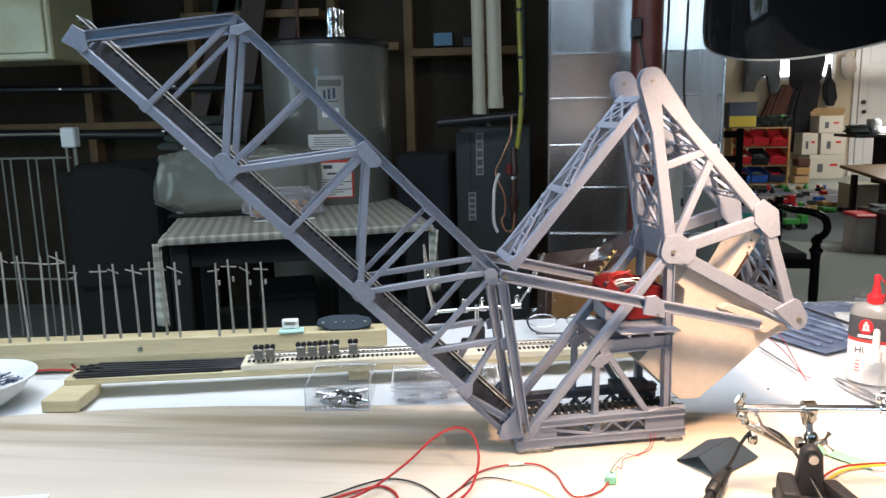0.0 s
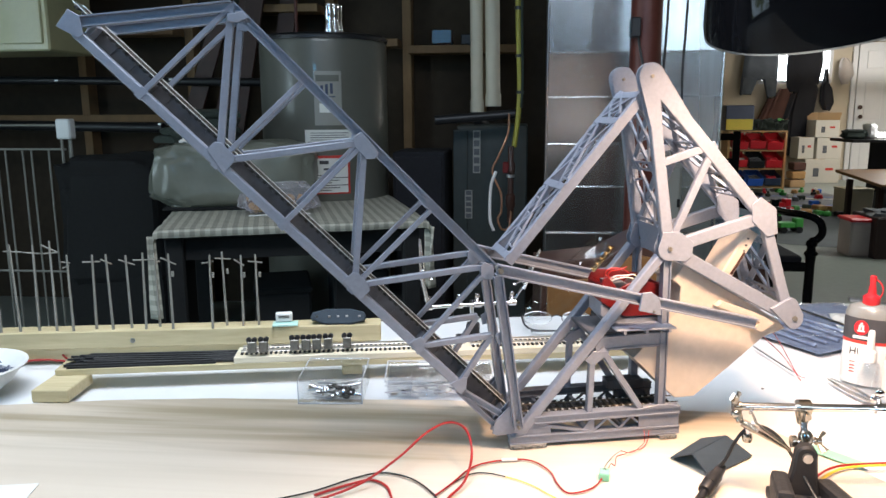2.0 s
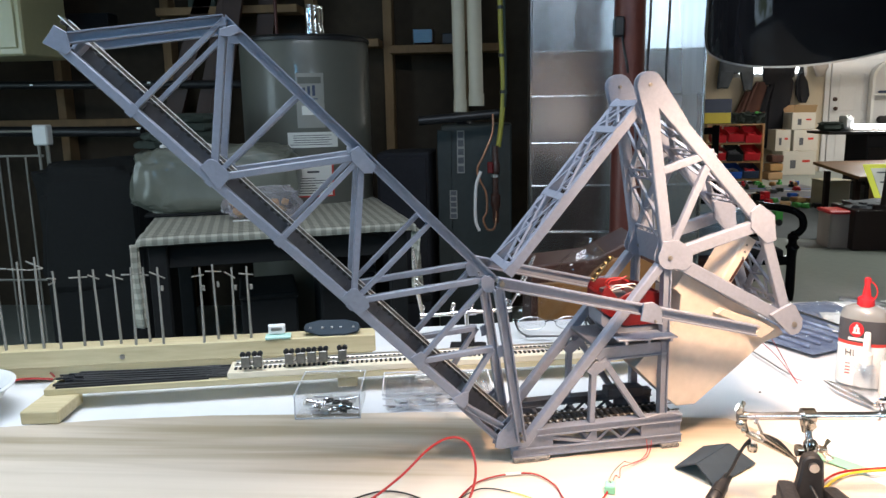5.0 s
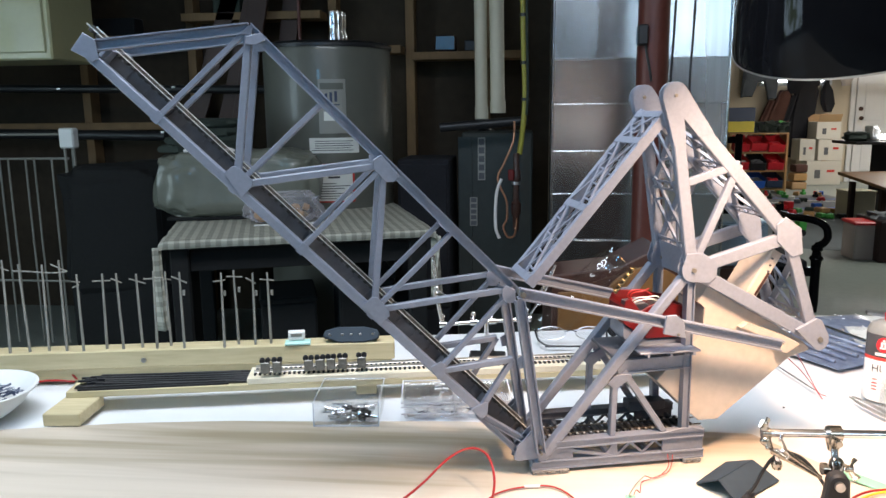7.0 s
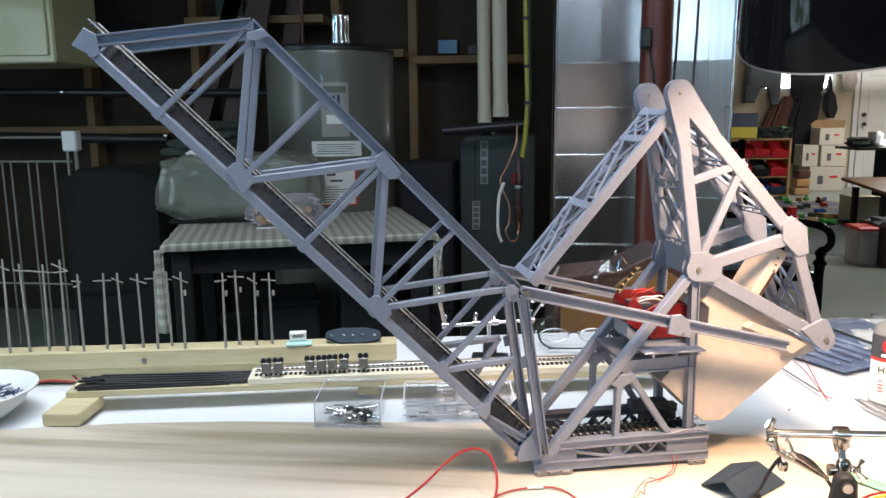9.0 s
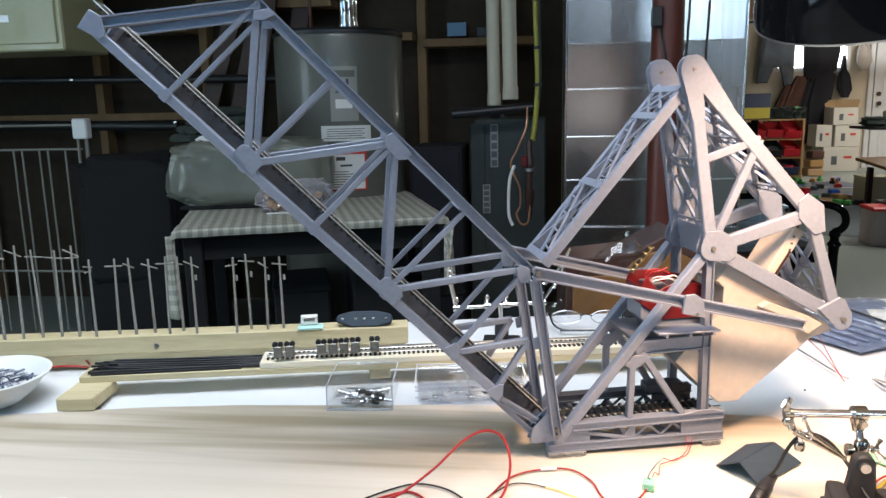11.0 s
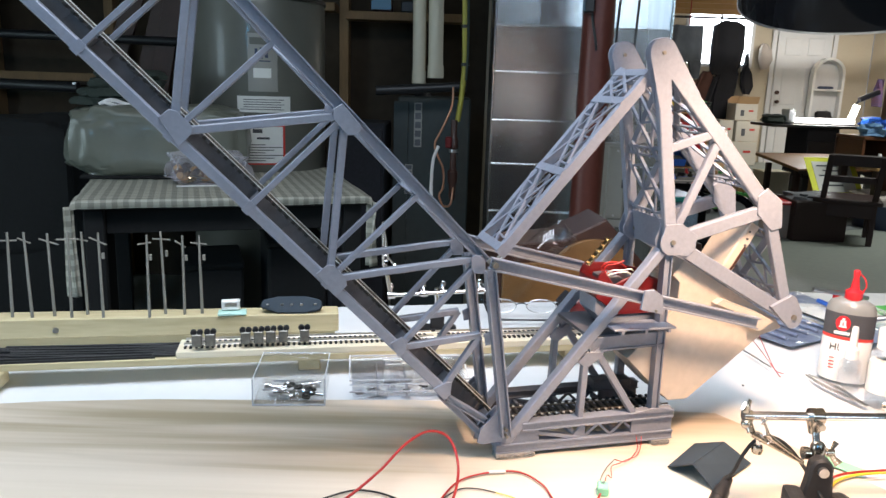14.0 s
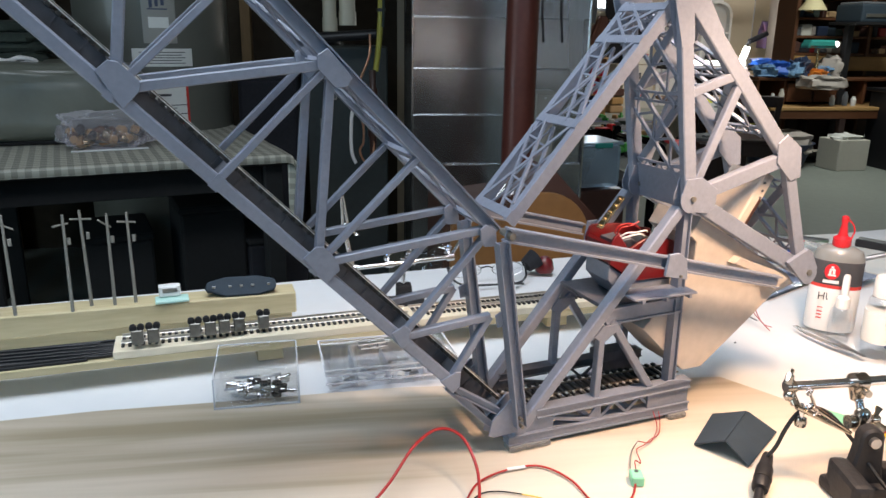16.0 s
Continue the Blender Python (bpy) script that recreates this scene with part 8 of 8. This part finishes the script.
# black desk with lit lamp
bd = thing("long_desk", "long black desk covered with craft clutter", "desk", (4.45, 8.75, FLOOR), 2)
part("top", box(bm_new(), (0, 0, 0.745), (1.75, 0.55, 0.03), 0.004), "black", bd)
for x in (-0.28, 0.66):
    part("pedestal", box(bm_new(), (x, 0.02, 0.46), (0.35, 0.48, 0.54), 0.008), "cloth_dark", bd)
    for z in (0.30, 0.50):
        part("drawer_front", box(bm_new(), (x, -0.225, z), (0.32, 0.02, 0.17), 0.004), "black", bd)
    part("foot", box(bm_new(), (x, 0.02, 0.10), (0.30, 0.44, 0.20), 0.004), "black", bd)
dl = thing("tube_desk_lamp", "bent desk lamp with a glaring white tube", "desk lamp", (4.55, 8.66, FLOOR + 0.76))
part("base", lathe(bm_new(), [(0, 0), (0.08, 0), (0.085, 0.01), (0.02, 0.02), (0, 0.02)], 24), "black", dl, smooth=True)
part("neck", tube(bm_new(), [(0, 0, 0.02), (-0.02, 0, 0.12), (0.02, 0, 0.26), (0.14, 0, 0.33), (0.22, 0, 0.36)], 0.012, 10), "black", dl, smooth=True)
part("head", rod(bm_new(), (0.02, -0.02, 0.28), (0.22, -0.02, 0.37), 0.03, n=14), "black", dl, smooth=True)
part("tube", rod(bm_new(), (-0.05, -0.03, 0.06), (0.0, -0.03, 0.22), 0.035, n=14), "tube", dl, "glaring tube", smooth=True)
part("light_panel", box(bm_new(), (-0.34, -0.05, 0.045), (0.62, 0.10, 0.05), 0.01), "tube", dl, "glaring light panel")
for k, (x, w, h, mat) in enumerate(((-0.78, 0.24, 0.10, "cloth_green"), (-0.62, 0.10, 0.16, "white"), (0.36, 0.36, 0.10, "blue"), (0.66, 0.26, 0.13, "blue"), (0.52, 0.3, 0.06, "white"))):
    solo("craft_item", lump((0, 0, h * 0.5), (w / 2, 0.10, h / 2), k + 50, 0.3, 18), mat, "soft craft material lying on the desk", "craft material", (4.45 + x, 8.66, FLOOR + 0.76), 0, "craft clutter", smooth=True)

# red-brown writing desk with pigeonholes, bookcase beside it
wd = thing("writing_desk", "red-brown wooden writing desk with pigeonholes", "desk", (4.30, 6.85, FLOOR), 2)
part("top", box(bm_new(), (0.10, -0.10, 0.50), (1.60, 0.60, 0.03), 0.006), "oak", wd, "worn golden front edge")
part("upper_top", box(bm_new(), (0.10, 0.06, 0.735), (1.60, 0.44, 0.03), 0.006), "redwood", wd)
part("back", box(bm_new(), (0.10, 0.27, 0.60), (1.60, 0.02, 0.24), 0.004), "dark_brown", wd)
for x in (-0.68, -0.42, -0.16, 0.10, 0.36, 0.88):
    part("divider", box(bm_new(), (x, 0.06, 0.618), (0.025, 0.40, 0.20), 0.003), "redwood", wd)
part("drawer", box(bm_new(), (-0.29, -0.15, 0.62), (0.24, 0.03, 0.16), 0.006), "redwood", wd)
part("drawer", box(bm_new(), (-0.03, -0.15, 0.62), (0.24, 0.03, 0.16), 0.006), "redwood", wd)
for x in (-0.66, 0.0, 0.86):
    for y in (-0.36, 0.16):
        part("leg", box(bm_new(), (x, y, 0.242), (0.06, 0.06, 0.485), 0.006), "darkwood", wd)
part("apron", box(bm_new(), (0.10, -0.38, 0.45), (1.40, 0.025, 0.07), 0.004), "redwood", wd)
bc = thing("bookcase", "dark red-brown bookcase crowded with muted boxes", "bookcase", (4.86, 7.20, FLOOR), 0)
part("back", box(bm_new(), (0, 0.16, 1.15), (1.44, 0.02, 2.26), 0.003), "dark_brown", bc)
for x in (-0.735, 0.0, 0.735):
    part("side", box(bm_new(), (x, 0, 1.15), (0.035, 0.32, 2.28), 0.004), "redwood", bc)
BAYS = (0.94, 1.09, 1.25, 1.43, 1.66)
for z in BAYS:
    part("shelf", box(bm_new(), (0, 0, z), (1.43, 0.30, 0.022), 0.003), "redwood", bc)
part("plinth", box(bm_new(), (0, -0.16, 0.86), (1.44, 0.02, 0.13), 0.004), "oak", bc, "golden brown rail")
rng = random.Random(6)
MUTED = ("cloth_brown", "cloth_grey", "dark_blue", "dark_brown", "cloth_dark", "carton", "slate", "brown_card", "red", "cloth_beige", "cloth_green")
for k in range(64):
    z = BAYS[k % 4]
    w, h = rng.uniform(0.03, 0.11), rng.uniform(0.04, 0.115)
    x = 4.17 + (k // 4) * 0.085 + rng.uniform(-0.02, 0.02)
    b = lump((0, 0, h / 2), (w / 2, 0.07, h / 2), k, 0.3, 10, 0.4) if k % 3 == 0 else box(bm_new(), (0, 0, h / 2), (w, 0.12, h), 0.006)
    solo("shelf_item", b, MUTED[k % 11], "small dull box or bundle crowded onto the bookcase", "shelf item", (x, 7.16 + rng.uniform(-0.04, 0.02), FLOOR + z + 0.011), rng.uniform(-12, 12), "clutter on the bookcase")
tl = thing("glass_lamp", "small brass table lamp with a long teal glass shade", "table lamp", (4.16, 6.72, FLOOR + 0.752))
part("stem", lathe(bm_new(), [(0, 0), (0.05, 0), (0.055, 0.01), (0.014, 0.03), (0.020, 0.10), (0.010, 0.13), (0.010, 0.25), (0, 0.25)], 20), "brass", tl, smooth=True)
part("shade", prism(bm_new(), [(-0.13, 0.245), (0.13, 0.245), (0.135, 0.262), (0.11, 0.315), (-0.11, 0.315), (-0.135, 0.262)], -0.075, 0.075, 0.02), "teal", tl, "long teal glass shade", smooth=True)
part("bulb_end", ball(bm_new(), (0.125, -0.05, 0.280), 0.026, 8), "tube", tl, "bright bulb end", smooth=True)
for k, (x, w, h, mat) in enumerate(((-0.36, 0.20, 0.13, "blue"), (-0.24, 0.18, 0.11, "blue_cloth"), (-0.14, 0.14, 0.15, "dark_blue"), (-0.02, 0.10, 0.07, "orange"), (0.07, 0.12, 0.10, "blue_cloth"), (0.12, 0.07, 0.16, "cloth_beige"), (-0.46, 0.16, 0.09, "blue_cloth"))):
    solo("craft_cloth", lump((0, 0, h * 0.5), (w / 2, 0.09, h / 2), k + 50, 0.6, 26, 0.6), mat, "crumpled bright craft cloth lying on the desk", "cloth", (4.16 + x, 6.74 - 0.03 * (k % 2), FLOOR + 0.751), 10 * k, "craft cloths", smooth=True)
solo("cloth_cover", lump((0, 0, 0.05), (0.17, 0.13, 0.055), 77, 0.35, 30, 0.5), "cloth_beige", "olive-beige cloth heap hanging over the desk edge", "cloth", (4.12, 6.56, FLOOR + 0.665), 5, smooth=True)
for k, (x, h) in enumerate(((3.72, 0.10), (3.80, 0.14), (4.28, 0.09), (4.40, 0.12), (4.48, 0.08))):
    solo("small_jar", lathe(bm_new(), [(0, 0), (0.022, 0), (0.024, h * 0.7), (0.014, h * 0.85), (0.014, h), (0, h)], 14), ("white", "carton", "label", "cloth_grey", "white")[k], "small pale jar standing on the lower desk top", "jar", (x, 6.60, FLOOR + 0.516), group="small jars", smooth=True)
pst = thing("printer_stand", "black printer on a tall black post", "printer stand", (4.52, 6.70, FLOOR), 4)
part("post", box(bm_new(), (-0.12, 0, 0.61), (0.06, 0.06, 1.17), 0.005), "black", pst)
part("foot", box(bm_new(), (-0.08, 0, 0.015), (0.34, 0.34, 0.03), 0.006), "black", pst)
part("platform", box(bm_new(), (0.10, 0, 1.205), (0.60, 0.34, 0.025), 0.004), "black", pst)
part("printer_body", box(bm_new(), (0.10, 0, 1.29), (0.50, 0.32, 0.145), 0.015, seg=2), "slate", pst, "dark printer body")
part("paper_slot", box(bm_new(), (0.08, -0.164, 1.27), (0.38, 0.012, 0.03), 0.003), "steel", pst, "pale paper slot")
part("printer_lid", box(bm_new(), (0.10, 0.01, 1.372), (0.46, 0.28, 0.022), 0.006), "cloth_grey", pst)
cone = thing("shaded_lamp", "lamp with a cream cone shade on the bookcase", "table lamp", (4.22, 6.98, FLOOR + 1.30), 0)
part("shade", lathe(bm_new(), [(0.12, 0.02), (0.05, 0.13), (0.046, 0.13), (0.115, 0.02)], 28, loop=True), "cream_shade", cone, "cream cone shade", smooth=True)
part("stem", rod(bm_new(), (0, 0, 0.0), (0, 0, 0.14), 0.008), "brass", cone, smooth=True)
part("bracket", rod(bm_new(), (0, 0, 0.005), (0, 0.10, 0.005), 0.012), "brass", cone)
sd = thing("side_desk", "black desk with grey cases beside the printer", "desk", (5.10, 6.40, FLOOR), 0)
part("top", box(bm_new(), (0, 0, 0.66), (0.96, 0.50, 0.03), 0.005), "black", sd)
for x in (-0.44, 0.44):
    part("leg", box(bm_new(), (x, 0, 0.322), (0.05, 0.40, 0.644), 0.005), "black", sd)
part("rear_panel", box(bm_new(), (0, 0.2, 0.45), (0.84, 0.02, 0.38), 0.004), "dark_brown", sd)
hc = thing("hard_case", "grey-green hard case lying on the black desk", "case", (4.86, 6.36, FLOOR + 0.676), 6)
part("shell", box(bm_new(), (0, 0, 0.05), (0.34, 0.24, 0.10), 0.02, seg=2), "heater", hc)
part("handle", tube(bm_new(), [(-0.06, -0.12, 0.05), (-0.05, -0.15, 0.05), (0.05, -0.15, 0.05), (0.06, -0.12, 0.05)], 0.008, 8), "black", hc, smooth=True)
wb = thing("white_carton", "open white carton on the floor under the desk", "carton", (4.30, 6.38, FLOOR), 6)
part("body", box(bm_new(), (0, 0, 0.13), (0.30, 0.26, 0.26), 0.006), "carton", wb)
part("paper_heap", lump((0, 0, 0.26), (0.13, 0.11, 0.035), 12, 0.5, 18), "label", wb, "heap of white paper", smooth=True)
ub = thing("blue_basin", "blue plastic basin heaped with white cloth under the desk", "basin", (3.84, 6.62, FLOOR), 0)
part("tub", lathe(bm_new(), [(0, 0), (0.22, 0), (0.29, 0.20), (0.30, 0.205), (0.28, 0.205), (0.21, 0.01), (0, 0.01)], 32), "dark_blue", ub, smooth=True)
part("laundry", lump((0, 0, 0.20), (0.25, 0.22, 0.09), 5, 0.4, 20), "cloth_beige", ub, "heap of pale cloth", smooth=True)
tubm = thing("plastic_tub", "pale translucent plastic tub on a low stand", "tub", (1.08, 3.55, FLOOR), 10)
part("stand", box(bm_new(), (0, 0, 0.22), (0.26, 0.26, 0.44), 0.006), "dark_brown", tubm)
part("tub", box(bm_new(), (0, 0, 0.535), (0.22, 0.22, 0.18), 0.02, seg=2), "tub_blue", tubm, "bluish translucent tub")
part("rim", box(bm_new(), (0, 0, 0.632), (0.232, 0.232, 0.012), 0.005), "tub_blue", tubm)
part("latch", box(bm_new(), (0.02, -0.115, 0.626), (0.08, 0.014, 0.022), 0.004), "teal", tubm, "dark teal latch")
part("contents", lump((0, 0, 0.50), (0.085, 0.085, 0.05), 41, 0.4, 18), "cloth_grey", tubm, "dim contents", smooth=True)
# red beam, joists and a pull cord near the ceiling
setting("trim_beam", (3.9, 9.0, 1.57), (4.4, 0.12, 0.30), "pillar", "oxide-red steel beam under the ceiling", 0.004)
for k in range(3):
    setting("trim_joist", (3.9, 10.0 + 0.35 * k, 1.50 - 0.03 * k), (4.4, 0.05, 0.09), "oak", "bare wooden joist under the ceiling", 0.003)
solo("curtain_rail", rod(bm_new(), (0.44, 11.0, 1.385), (6.66, 11.0, 1.375), 0.014, n=12), "black", "thin black rail hung across the far end", "rail", smooth=True)
cord = thing("pull_cord", "red pull cord with a brass ball", "pull cord", (1.8575, 6.0, 0))
part("cord", rod(bm_new(), (0, 0, 0.86), (0, 0, CEIL), 0.004, n=8), "wire_red", cord, smooth=True)
part("ball", ball(bm_new(), (0, 0, 1.10), 0.028, 10), "brass", cord, "brass ball", smooth=True)
# galvanised door tracks
for x in (2.2, 3.1):
    solo("ceiling_track", box(bm_new(), (0, 0, 0), (0.05, 8.0, 0.04), 0.004), "steel", "galvanised door track under the ceiling", "track", (x, 8.3, CEIL - 0.022))
